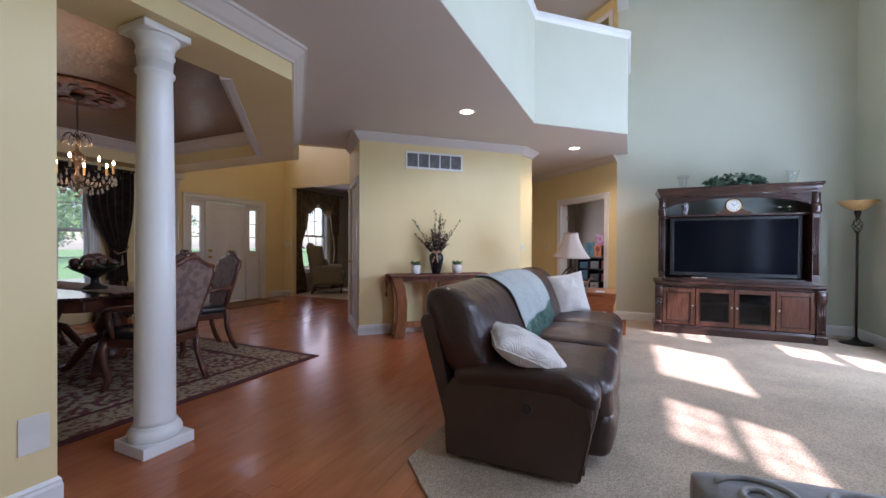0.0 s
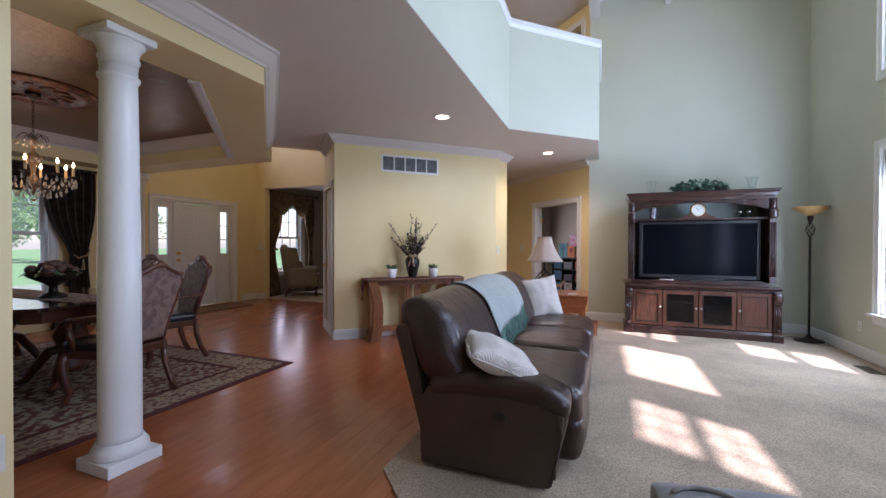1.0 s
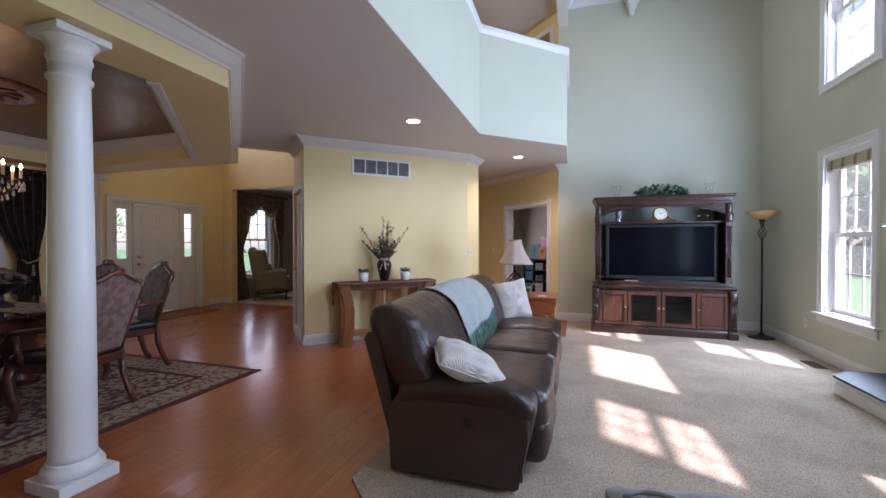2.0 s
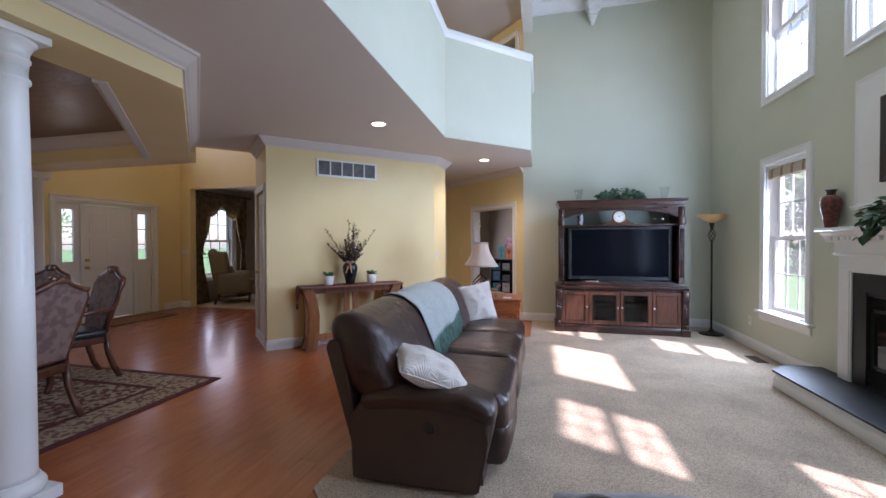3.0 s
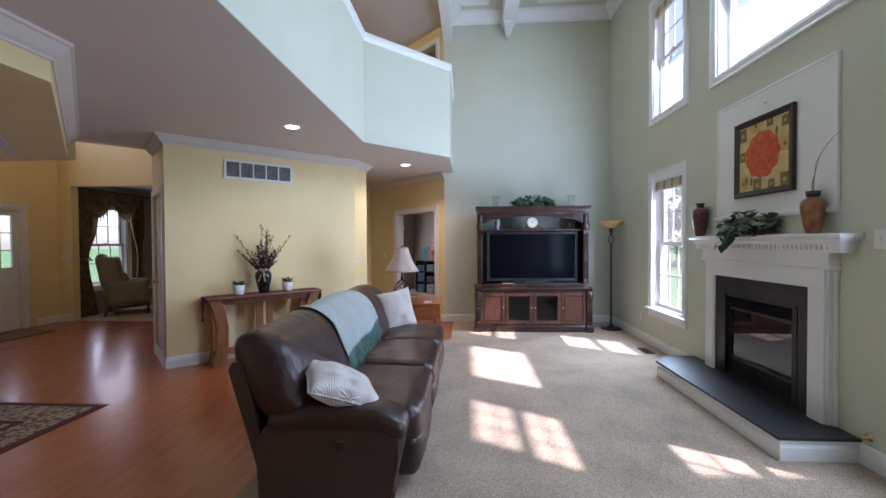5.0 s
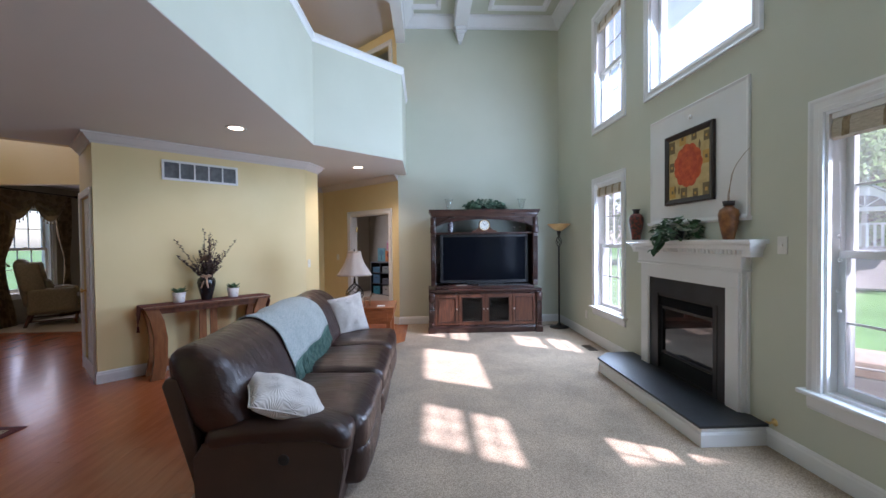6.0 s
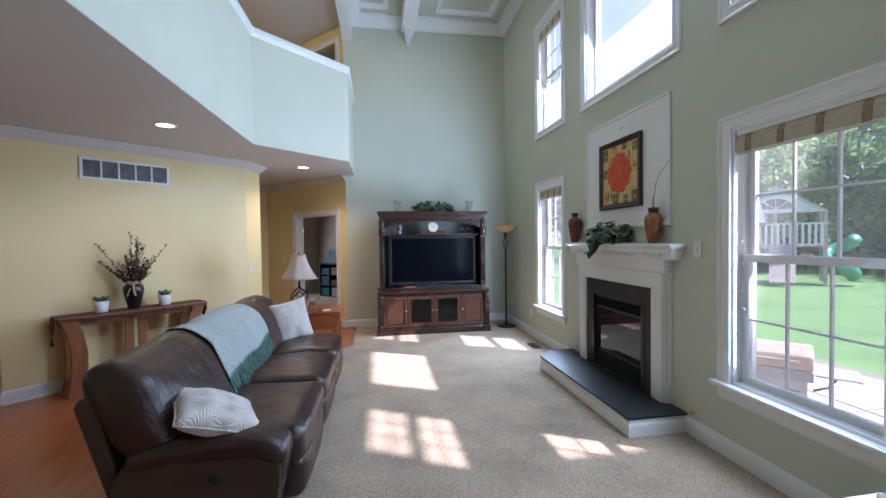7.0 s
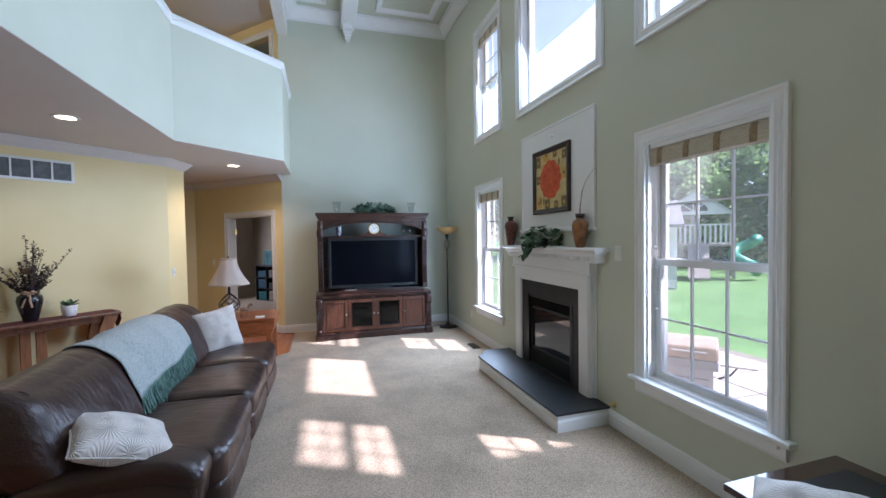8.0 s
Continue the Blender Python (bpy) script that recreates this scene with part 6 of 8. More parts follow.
for x in (-0.26, 0.27):
    for y in (-0.27, 0.27):
        part("leg", prism([(x - 0.03, y - 0.03), (x + 0.03, y - 0.03), (x + 0.03, y + 0.03), (x - 0.03, y + 0.03)], 0, 0.42), TABLEWOOD, et, bevel=0.004)
part("drawer_front", box(-0.24, 0.26, -0.306, -0.30, 0.44, 0.57), TABLEWOOD, et, bevel=0.003)
tl = thing("table_lamp", (-0.545, 5.58, 0.625), "iron cage table lamp with a cream bell shade", "lamp")
part("foot", lathe([(0, 0), (0.075, 0), (0.078, 0.012), (0.03, 0.03), (0.015, 0.05), (0, 0.05)], segs=28), IRON, tl, smooth=True)
cg = part("cage_hub", lathe([(0, 0.29), (0.02, 0.295), (0.015, 0.33), (0.012, 0.40), (0, 0.40)], segs=14), IRON, tl, smooth=True)
for d in (1, -1):
    for k in range(7):
        pts = []
        for j in range(15):
            s = j / 14
            a = 2 * math.pi * (k / 7 + d * 0.4 * s)
            r = 0.012 + 0.108 * math.sin(math.pi * s ** 0.85) ** 0.9
            pts.append((r * math.cos(a), r * math.sin(a), 0.04 + 0.26 * s))
        part("cage_wire", tube(pts, 0.0042, 6), IRON, cg, smooth=True)
shade = bmesh.new()
rows = []
for s in [k / 10 for k in range(11)]:
    r = 0.092 + 0.150 * s ** 1.7
    rows.append([shade.verts.new((r * (1 + 0.02 * math.cos(8 * a)) * math.cos(a), r * (1 + 0.02 * math.cos(8 * a)) * math.sin(a), 0.745 - 0.335 * s)) for a in [2 * math.pi * k / 48 for k in range(48)]])
for a, b in zip(rows, rows[1:]):
    for i in range(48):
        j = (i + 1) % 48
        shade.faces.new((a[i], a[j], b[j], b[i]))
bmesh.ops.solidify(shade, geom=shade.faces[:], thickness=0.004)
LINEN = mat("cream_linen_shade", (0.80, 0.70, 0.62), 0.85, color2=(0.75, 0.65, 0.57), scale=60, bump=0.2, bscale=200)
sh = part("shade", shade, LINEN, tl, "cream panelled bell shade", smooth=True)
part("finial", lathe([(0, 0.74), (0.01, 0.745), (0.006, 0.77), (0, 0.775)], segs=10), IRON, tl)
part("harp", tube([(0, 0, 0.39), (0.0, 0.0, 0.745)], 0.006, 6), IRON, tl)
hs = thing("horse_figurine", (-0.36, 5.48, 0.625), "small tan carved horse figurine on the end table", "figurine")
bm = soft(-0.05, 0.05, -0.02, 0.02, 0.075, 0.125, 0.02, 4)
for x in (-0.035, 0.035):
    for y in (-0.012, 0.012):
        tube([(x, y, 0.08), (x, y, 0.0)], 0.007, 6, bm)
tube([(0.04, 0, 0.11), (0.06, 0, 0.15), (0.075, 0, 0.165), (0.095, 0, 0.145)], 0.014, 8, bm)
part("body", bm, mat("tan_carved_wood", (0.33, 0.19, 0.11), 0.6, color2=(0.20, 0.11, 0.07), scale=20), hs, smooth=True)
nb = thing("note_pad", (-0.17, 5.42, 0.625), "small white note pad on the end table", "note pad")
part("pages", box(-0.05, 0.05, -0.035, 0.035, 0, 0.012), mat("white_paper", (0.75, 0.75, 0.73), 0.8), nb)


# ---------- dining room ----------
rug = thing("area_rug", (-4.62, 1.65, 0), "floral burgundy and cream area rug under the dining table", "rug")


def rug_material():
    m = mat("floral_rug_pile", (0.42, 0.34, 0.23), 0.95, color2=(0.16, 0.045, 0.045), scale=17, detail=4, mix=(0.46, 0.54), bump=0.6, bscale=200)
    n, l = m.node_tree.nodes, m.node_tree.links
    vo, mx, rp = n.new("ShaderNodeTexVoronoi"), n.new("ShaderNodeMix"), n.new("ShaderNodeValToRGB")
    co = n.new("ShaderNodeTexCoord")
    l.new(co.outputs["Object"], vo.inputs[0])
    vo.inputs["Scale"].default_value = 11
    rp.color_ramp.elements[0].position, rp.color_ramp.elements[1].position = 0.20, 0.26
    l.new(vo.outputs["Distance"], rp.inputs[0])
    mx.data_type = "RGBA"
    mx.inputs[6].default_value = (0.24, 0.20, 0.10, 1)
    l.new(rp.outputs[0], mx.inputs[0])
    l.new(n["shades"].outputs[0], mx.inputs[7])
    l.new(mx.outputs[2], n["Principled BSDF"].inputs["Base Color"])
    return m


RUG = rug_material()
RUGRED = mat("burgundy_rug_border", (0.13, 0.03, 0.032), 0.95, color2=(0.09, 0.02, 0.022), scale=30, bump=0.5, bscale=200)
RUGTAN = mat("tan_rug_border", (0.40, 0.32, 0.21), 0.95, color2=(0.19, 0.085, 0.065), scale=24, detail=4, mix=(0.44, 0.52), bump=0.5, bscale=200)
RX, RY = 1.76, 1.75
part("border", box(-RX, RX, -RY, RY, 0.001, 0.008), RUGRED, rug)
part("field", box(-RX + 0.42, RX - 0.42, -RY + 0.42, RY - 0.42, 0.008, 0.0105), RUG, rug)
bm = bmesh.new()
for x0, x1, y0, y1 in ((-RX + 0.07, RX - 0.07, -RY + 0.07, -RY + 0.36), (-RX + 0.07, RX - 0.07, RY - 0.36, RY - 0.07), (-RX + 0.07, -RX + 0.36, -RY + 0.36, RY - 0.36), (RX - 0.36, RX - 0.07, -RY + 0.36, RY - 0.36)):
    box(x0, x1, y0, y1, 0.008, 0.0105, bm)
part("floral_band", bm, RUGTAN, rug)

GLOSSWOOD = mat("glossy_mahogany", (0.06, 0.022, 0.014), 0.12, color2=(0.03, 0.012, 0.009), scale=6, stretch=(1, 5, 5), coat=0.6)
CHAIRWOOD = mat("carved_cherry_wood", (0.15, 0.05, 0.027), 0.3, color2=(0.07, 0.025, 0.016), scale=9, bump=0.1, bscale=40, coat=0.3)
BROCADE = mat("mauve_brocade", (0.24, 0.155, 0.13), 0.75, color2=(0.15, 0.09, 0.08), scale=16, detail=4, mix=(0.45, 0.55), bump=0.3, bscale=40, sheen=0.3)
DARKSEAT = mat("black_leather", (0.018, 0.018, 0.02), 0.3, bump=0.1, bscale=100)
ZR = 0.0108
dt = thing("dining_table", (-4.93, 2.18, ZR), "dark glossy mahogany dining table with carved pedestals", "dining table")
TL, TW = 1.17, 0.56
pts = [(-TL + 0.1, -TW), (TL - 0.1, -TW), (TL, -TW + 0.1), (TL, TW - 0.1), (TL - 0.1, TW), (-TL + 0.1, TW), (-TL, TW - 0.1), (-TL, -TW + 0.1)]
part("tabletop", prism(pts, 0.72, 0.752), GLOSSWOOD, dt, bevel=0.008)
part("apron", prism([(x * 0.93, y * 0.88) for x, y in pts], 0.62, 0.72), CHAIRWOOD, dt, bevel=0.005)
for x in (-0.62, 0.62):
    ped = part("pedestal", lathe([(0, 0.10), (0.10, 0.10), (0.12, 0.16), (0.07, 0.22), (0.10, 0.34), (0.13, 0.42), (0.08, 0.52), (0.12, 0.62), (0, 0.62)], x, 0, 24), CHAIRWOOD, dt, smooth=True)
    for a in (45, 135, 225, 315):
        c, s = math.cos(radians(a)), math.sin(radians(a))
        part("claw_leg", tube([(x + 0.06 * c, 0.06 * s, 0.30), (x + 0.16 * c, 0.16 * s, 0.27), (x + 0.25 * c, 0.25 * s, 0.14), (x + 0.32 * c, 0.32 * s, 0.04), (x + 0.37 * c, 0.37 * s, 0.03)], 0.045, 10, taper=0.7), CHAIRWOOD, ped, smooth=True)
rn = thing("table_runner", (-4.93, 2.18, ZR + 0.752), "tan and burgundy tapestry runner along the dining table", "runner")
part("cloth", box(-1.12, 1.12, -0.19, 0.19, 0.0005, 0.005), RUGTAN, rn)
part("tassel_row", box(1.12, 1.16, -0.18, 0.18, 0.0005, 0.004), RUGRED, rn)
bw = thing("fruit_bowl", (-4.45, 2.12, ZR + 0.757), "dark bronze pedestal bowl heaped with fruit", "bowl")
part("bowl", lathe([(0, 0), (0.10, 0), (0.09, 0.02), (0.035, 0.05), (0.03, 0.10), (0.07, 0.13), (0.16, 0.18), (0.20, 0.215), (0.19, 0.22), (0.06, 0.15), (0, 0.15)], segs=28), IRON, bw, smooth=True)
rnd = random.Random(3)
for k in range(22):
    a, r = rnd.uniform(0, 6.28), 0.24 * rnd.random() ** 0.6
    q = 0.028 + 0.02 * rnd.random()
    bm = soft(-q, q, -q, q, -q, q, q * 0.95, 4)
    bmesh.ops.translate(bm, vec=(r * math.cos(a), 0.6 * r * math.sin(a), 0.235 + 0.06 * (1 - r / 0.24) + 0.01 * rnd.random()), verts=bm.verts)
    part("fruit", bm, mat("dark_fruit", (0.10, 0.045, 0.03), 0.4, scale=8) if k == 0 else bpy.data.materials["dark_fruit"], bw, smooth=True)
bm = bush(22, (0, 0, 0.21), (0.26, 0.13, 0.06), 60, 0.07)
part("leaves", bm, IVY, bw)


def dining_chair(place, rz, arms, label):
    """Carved chair with an upholstered back, facing local -y."""
    ch = thing("dining_chair", place, label, "chair", "chairs round the dining table", rz)
    part("seat_rail", prism([(-0.25, -0.25), (0.25, -0.25), (0.21, 0.22), (-0.21, 0.22)], 0.36, 0.43), CHAIRWOOD, ch, bevel=0.01)
    part("seat_cushion", soft(-0.25, 0.25, -0.26, 0.20, 0.42, 0.50, 0.035, 8, 0.004, 8, (0, 0, 0.02)), DARKSEAT, ch, "black leather seat", smooth=True)
    for sx in (-1, 1):
        part("front_leg", tube([(sx * 0.22, -0.22, 0.40), (sx * 0.245, -0.245, 0.33), (sx * 0.24, -0.24, 0.20), (sx * 0.215, -0.225, 0.09), (sx * 0.225, -0.245, 0.02), (sx * 0.225, -0.255, 0.0)], 0.034, 10, taper=0.75), CHAIRWOOD, ch, smooth=True)
        part("back_leg", tube([(sx * 0.20, 0.20, 0.44), (sx * 0.205, 0.215, 0.25), (sx * 0.215, 0.26, 0.10), (sx * 0.22, 0.31, 0.0)], 0.026, 8), CHAIRWOOD, ch, smooth=True)
    # back outline in x, z; leaning
    out = [(-0.19, 0.47), (-0.215, 0.62), (-0.245, 0.80), (-0.262, 0.93), (-0.245, 0.985), (-0.19, 1.0), (-0.11, 1.03), (-0.05, 1.065), (0, 1.075)]
    out = out + [(-x, z) for x, z in out[-2::-1]]

    def tilt(x, z, dy=0.0):
        return (x, 0.20 + 0.20 * (z - 0.47) + 0.12 * (z - 0.47) ** 2 + dy, z)
    part("back_frame", tube([tilt(x, z) for x, z in out] + [tilt(0, 0.47)] + [tilt(-0.19, 0.47)], 0.026, 8), CHAIRWOOD, ch, smooth=True)
    bm = bmesh.new()
    for dy in (-0.03, 0.025):
        ring = [bm.verts.new(tilt(x * 0.93, 0.47 + (z - 0.47) * 0.97, dy)) for x, z in out]
        mid = bm.verts.new(tilt(0, 0.76, dy * 1.5))
        for a, b in zip(ring, ring[1:] + ring[:1]):
            bm.faces.new((a, b, mid))
        if dy < 0:
            first = ring
    for i in range(len(first)):
        j = (i + 1) % len(first)
        bm.faces.new((first[i], first[j], ring[j], ring[i]))
    part("back_panel", bm, BROCADE, ch, "mauve brocade upholstered back")
    crest = part("crest", soft(-0.06, 0.06, 0.315, 0.375, 1.03, 1.115, 0.028, 6, 0.012, 30), CHAIRWOOD, ch, "carved shell crest", smooth=True)
    for k in range(5):
        a = radians(-50 + 25 * k)
        part("shell_rib", tube([(0, 0.375, 1.05), (0.05 * math.sin(a), 0.385, 1.05 + 0.055 * math.cos(a))], 0.008, 6), CHAIRWOOD, crest, smooth=True)
    if arms:
        for sx in (-1, 1):
            arm = part("arm", tube([(sx * 0.235, 0.24, 0.70), (sx * 0.28, 0.10, 0.69), (sx * 0.30, -0.08, 0.67), (sx * 0.27, -0.17, 0.655), (sx * 0.28, -0.20, 0.63)], 0.022, 8), CHAIRWOOD, ch, smooth=True)
            part("arm_post", tube([(sx * 0.27, -0.16, 0.65), (sx * 0.285, -0.12, 0.55), (sx * 0.245, -0.14, 0.43)], 0.02, 8), CHAIRWOOD, arm, smooth=True)
    return ch


CL = "carved cherry dining chair with a mauve brocade back"
c1 = dining_chair((-3.46, 2.10, ZR), -78, True, CL + " and open arms")
c2 = dining_chair((-4.20, 2.97, ZR), -14, True, CL + " and open arms")
copy_thing(c2, pose(-5.05, 3.02, ZR, 0, 0, 4))
copy_thing(c2, pose(-4.05, 1.30, ZR, 0, 0, 165))
copy_thing(c2, pose(-5.35, 1.30, ZR, 0, 0, 184))

# ceiling medallion and chandelier
CX, CY = -5.0, 2.22
md = thing("ceiling_medallion", (CX, CY, 2.75), "round carved dark bronze ceiling medallion", "medallion")
MEDAL = mat("copper_bronze_relief", (0.20, 0.075, 0.04), 0.4, 0.3, color2=(0.06, 0.025, 0.018), scale=16, mix=(0.4, 0.6), bump=0.8, bscale=22)
part("disc", lathe([(0, -0.035), (0.05, -0.03), (0.08, -0.012), (0.14, -0.018), (0.20, -0.010), (0.30, -0.014), (0.36, -0.02), (0.38, -0.036), (0.42, -0.036), (0.44, -0.022), (0.47, -0.03), (0.50, -0.012), (0.51, 0), (0, 0)], segs=64), MEDAL, md, smooth=True)
for k in range(12):
    a = 2 * math.pi * k / 12
    bm = soft(-0.06, 0.06, -0.028, 0.028, -0.032, -0.01, 0.011, 4)
    bmesh.ops.transform(bm, matrix=pose(0.25 * math.cos(a), 0.25 * math.sin(a), 0, 0, 0, math.degrees(a) + 20), verts=bm.verts)
    part("carved_leaf", bm, MEDAL, md, smooth=True)
chd = thing("chandelier", (CX, CY, 2.715), "bronze crystal chandelier with lit candle bulbs", "chandelier")
part("canopy", lathe([(0, 0), (0.06, 0), (0.055, -0.02), (0.015, -0.05), (0, -0.05)], segs=20), IRON, chd, smooth=True)
bm = bmesh.new()
for k in range(16):
    z = -0.05 - 0.023 * k
    pts = [(0.010 * math.cos(a) * (1 if k % 2 else 0), 0.010 * math.cos(a) * (0 if k % 2 else 1), z - 0.014 + 0.016 * math.sin(a)) for a in [2 * math.pi * j / 8 for j in range(9)]]
    tube(pts, 0.0025, 5, bm)
part("chain", bm, IRON, chd)
part("stem", lathe([(0, -0.41), (0.02, -0.42), (0.035, -0.45), (0.015, -0.49), (0.012, -0.56), (0.05, -0.60), (0.06, -0.64), (0.03, -0.69), (0.015, -0.78), (0.045, -0.84), (0.05, -0.88), (0.02, -0.93), (0.008, -0.98), (0, -1.0)], segs=20), mat("amber_crystal_column", (0.30, 0.20, 0.12), 0.15, 0.2), chd, smooth=True)
CANDLE = mat("ivory_candle_sleeve", (0.72, 0.52, 0.26), 0.5)
FLAME = glow("warm_bulb", (1.0, 0.62, 0.26), 22.0)
drop = lathe([(0, 0), (0.006, -0.008), (0.004, -0.012), (0.012, -0.035), (0.009, -0.05), (0, -0.056)], segs=8)
dropmesh = bpy.data.meshes.new("drop")
drop.to_mesh(dropmesh)
drop.free()
PRISMGLASS = mat("crystal_drop", (0.62, 0.58, 0.50), 0.05, 0.0, spec=1.0, color2=(0.35, 0.32, 0.27), scale=40)
dropmesh.materials.append(PRISMGLASS)


def hang(parent, x, y, z):
    ob = new("crystal_drop", dropmesh)
    ob.parent = parent
    ob.location = (x, y, z)


for k in range(8):
    a = 2 * math.pi * k / 8 + 0.2
    c, s = math.cos(a), math.sin(a)
    arm = part("arm", tube([(0.02 * c, 0.02 * s, -0.86), (0.10 * c, 0.10 * s, -0.94), (0.20 * c, 0.20 * s, -0.93), (0.28 * c, 0.28 * s, -0.86), (0.29 * c, 0.29 * s, -0.80)], 0.007, 7), IRON, chd, smooth=True)
    part("drip_pan", lathe([(0, -0.80), (0.035, -0.795), (0.042, -0.783), (0.01, -0.79), (0, -0.79)], 0.29 * c, 0.29 * s, 14), IRON, arm, smooth=True)
    part("candle", lathe([(0, -0.79), (0.012, -0.79), (0.012, -0.69), (0, -0.69)], 0.29 * c, 0.29 * s, 12), CANDLE, arm)
    part("bulb", lathe([(0, -0.69), (0.008, -0.685), (0.012, -0.670), (0.007, -0.650), (0, -0.634)], 0.29 * c, 0.29 * s, 10), FLAME, arm, "lit flame bulb", smooth=True)
    for j in range(6):
        b = a + (j - 2.5) * 0.13
        hang(arm, 0.31 * math.cos(b), 0.31 * math.sin(b), -0.81 - 0.035 * (j % 2))
    for r, z in ((0.24, -0.90), (0.20, -0.94), (0.12, -0.96), (0.15, -0.86), (0.08, -0.90), (0.06, -0.62)):
        hang(arm, r * c, r * s, z)
    up = part("upper_arm", tube([(0.02 * c, 0.02 * s, -0.44), (0.06 * c, 0.06 * s, -0.39), (0.10 * c, 0.10 * s, -0.41), (0.115 * c, 0.115 * s, -0.45)], 0.004, 6), IRON, chd, smooth=True)
    hang(up, 0.115 * c, 0.115 * s, -0.45)
    hang(up, 0.07 * c, 0.07 * s, -0.46)
part("finial_ring", lathe([(0.012, -1.03), (0.018, -1.025), (0.022, -1.035), (0.012, -1.045)], segs=12, ring=True), BRASS, chd)
bulb("chandelier_glow", (CX, CY, 2.03), 2.8, (1.0, 0.68, 0.36), 0.25)


# ---------- curtains ----------
DRAPE = mat("dark_brown_damask", (0.06, 0.035, 0.026), 0.7, color2=(0.03, 0.018, 0.014), scale=9, mix=(0.45, 0.55), bump=0.2, bscale=40, sheen=0.3)
OLIVEDRAPE = mat("olive_bronze_damask", (0.34, 0.25, 0.135), 0.6, color2=(0.21, 0.15, 0.075), scale=9, mix=(0.45, 0.55), bump=0.2, bscale=40, sheen=0.4)
FRINGE = mat("gold_tassel_trim", (0.33, 0.25, 0.14), 0.8, scale=30)


def drape(parent, y0, y1, z0, z1, x, pleats, gather, material, zt=1.05):
    """A hanging curtain along y, tied towards one side at height zt."""
    bm = bmesh.new()
    rows = []
    n, m2 = pleats * 8, 26
    for j in range(m2 + 1):
        z = z1 + (z0 - z1) * j / m2
        near = math.exp(-((z - zt) / 0.45) ** 2) if z > zt else math.exp(-((z - zt) / 0.9) ** 2)
        row = []
        for k in range(n + 1):
            u = k / n
            t = gather + (u - gather) * (1 - 0.62 * near)
            amp = 0.035 * (1 - 0.4 * near)
            y = y0 + (y1 - y0) * t
            row.append(bm.verts.new((x + amp * math.sin(2 * math.pi * u * pleats) + 0.012 * noise.noise(Vector((u * 4, z * 1.5, 2.0))), y, z)))
        rows.append(row)
    for a, b in zip(rows, rows[1:]):
        for k in range(n):
            bm.faces.new((a[k], a[k + 1], b[k + 1], b[k]))
    bmesh.ops.solidify(bm, geom=bm.faces[:], thickness=0.004)
    return part("drape", bm, material, parent, smooth=True)


def swag(parent, y0, y1, z, drop_, x, material, tassels=True):
    """A draped valance that sags between y0 and y1."""
    bm = bmesh.new()
    rows = []
    for j in range(13):
        v = j / 12
        row = []
        for k in range(25):
            u = k / 24
            sag = drop_ * (0.25 + 0.75 * math.sin(math.pi * u)) * v
            row.append(bm.verts.new((x + 0.02 + 0.03 * math.sin(v * 22) * math.sin(math.pi * u), y0 + (y1 - y0) * u, z - sag)))
        rows.append(row)
    for a, b in zip(rows, rows[1:]):
        for k in range(24):
            bm.faces.new((a[k], a[k + 1], b[k + 1], b[k]))
    low = [v.co.copy() for v in rows[-1]]
    bmesh.ops.solidify(bm, geom=bm.faces[:], thickness=0.004)
    sw = part("swag", bm, material, parent, smooth=True)
    if tassels:
        for p in low[::2]:
            part("tassel", lathe([(0, 0), (0.008, -0.004), (0.006, -0.02), (0.014, -0.06), (0, -0.062)], p.x, p.y, 8), FRINGE, sw).location.z = p.z


cur = thing("curtain", (XF + 0.02, 0, 0), "dark brown damask drapes tied back beside the dining window", "curtain")
drape(cur, 3.22, 3.86, 0.02, 2.34, 0.10, 6, 0.75, DRAPE)
drape(cur, 0.85, 1.45, 0.02, 2.34, 0.10, 6, 0.25, DRAPE)
swag(cur, 1.1, 2.4, 2.36, 0.36, 0.11, DRAPE)
swag(cur, 2.3, 3.65, 2.36, 0.36, 0.12, DRAPE)
part("rod", tube([(0.09, 0.75, 2.36), (0.09, 3.95, 2.36)], 0.016, 10), IRON, cur, smooth=True)
part("tieback", tube([(0.05, 3.80, 1.16), (0.16, 3.72, 1.08), (0.17, 3.60, 1.04), (0.05, 3.58, 1.10)], 0.012, 8), FRINGE, cur, "gold rope tieback")
part("tieback_tassel", lathe([(0, 1.02), (0.012, 1.01), (0.01, 0.98), (0.024, 0.86), (0, 0.86)], 0.17, 3.66, 12), FRINGE, cur, smooth=True)
cur = thing("curtain", (XF + 0.03, 0, 0), "olive bronze swagged curtain with tassels beside the sitting room window", "curtain")
drape(cur, 7.26, 7.78, 0.02, 2.50, 0.10, 6, 0.30, OLIVEDRAPE, 1.15)
drape(cur, 8.55, 8.95, 0.02, 2.50, 0.10, 5, 0.70, OLIVEDRAPE, 1.15)
swag(cur, 7.30, 8.12, 2.52, 0.55, 0.13, OLIVEDRAPE)
swag(cur, 8.00, 8.80, 2.52, 0.55, 0.12, OLIVEDRAPE)
part("rod", tube([(0.10, 7.22, 2.53), (0.10, 9.05, 2.53)], 0.016, 10), IRON, cur, smooth=True)
part("finial", soft(0.075, 0.125, 9.03, 9.09, 2.505, 2.555, 0.022, 4), IRON, cur, smooth=True)
part("tieback", tube([(0.05, 7.36, 1.2), (0.16, 7.42, 1.14), (0.17, 7.55, 1.12), (0.05, 7.58, 1.2)], 0.012, 8), FRINGE, cur)

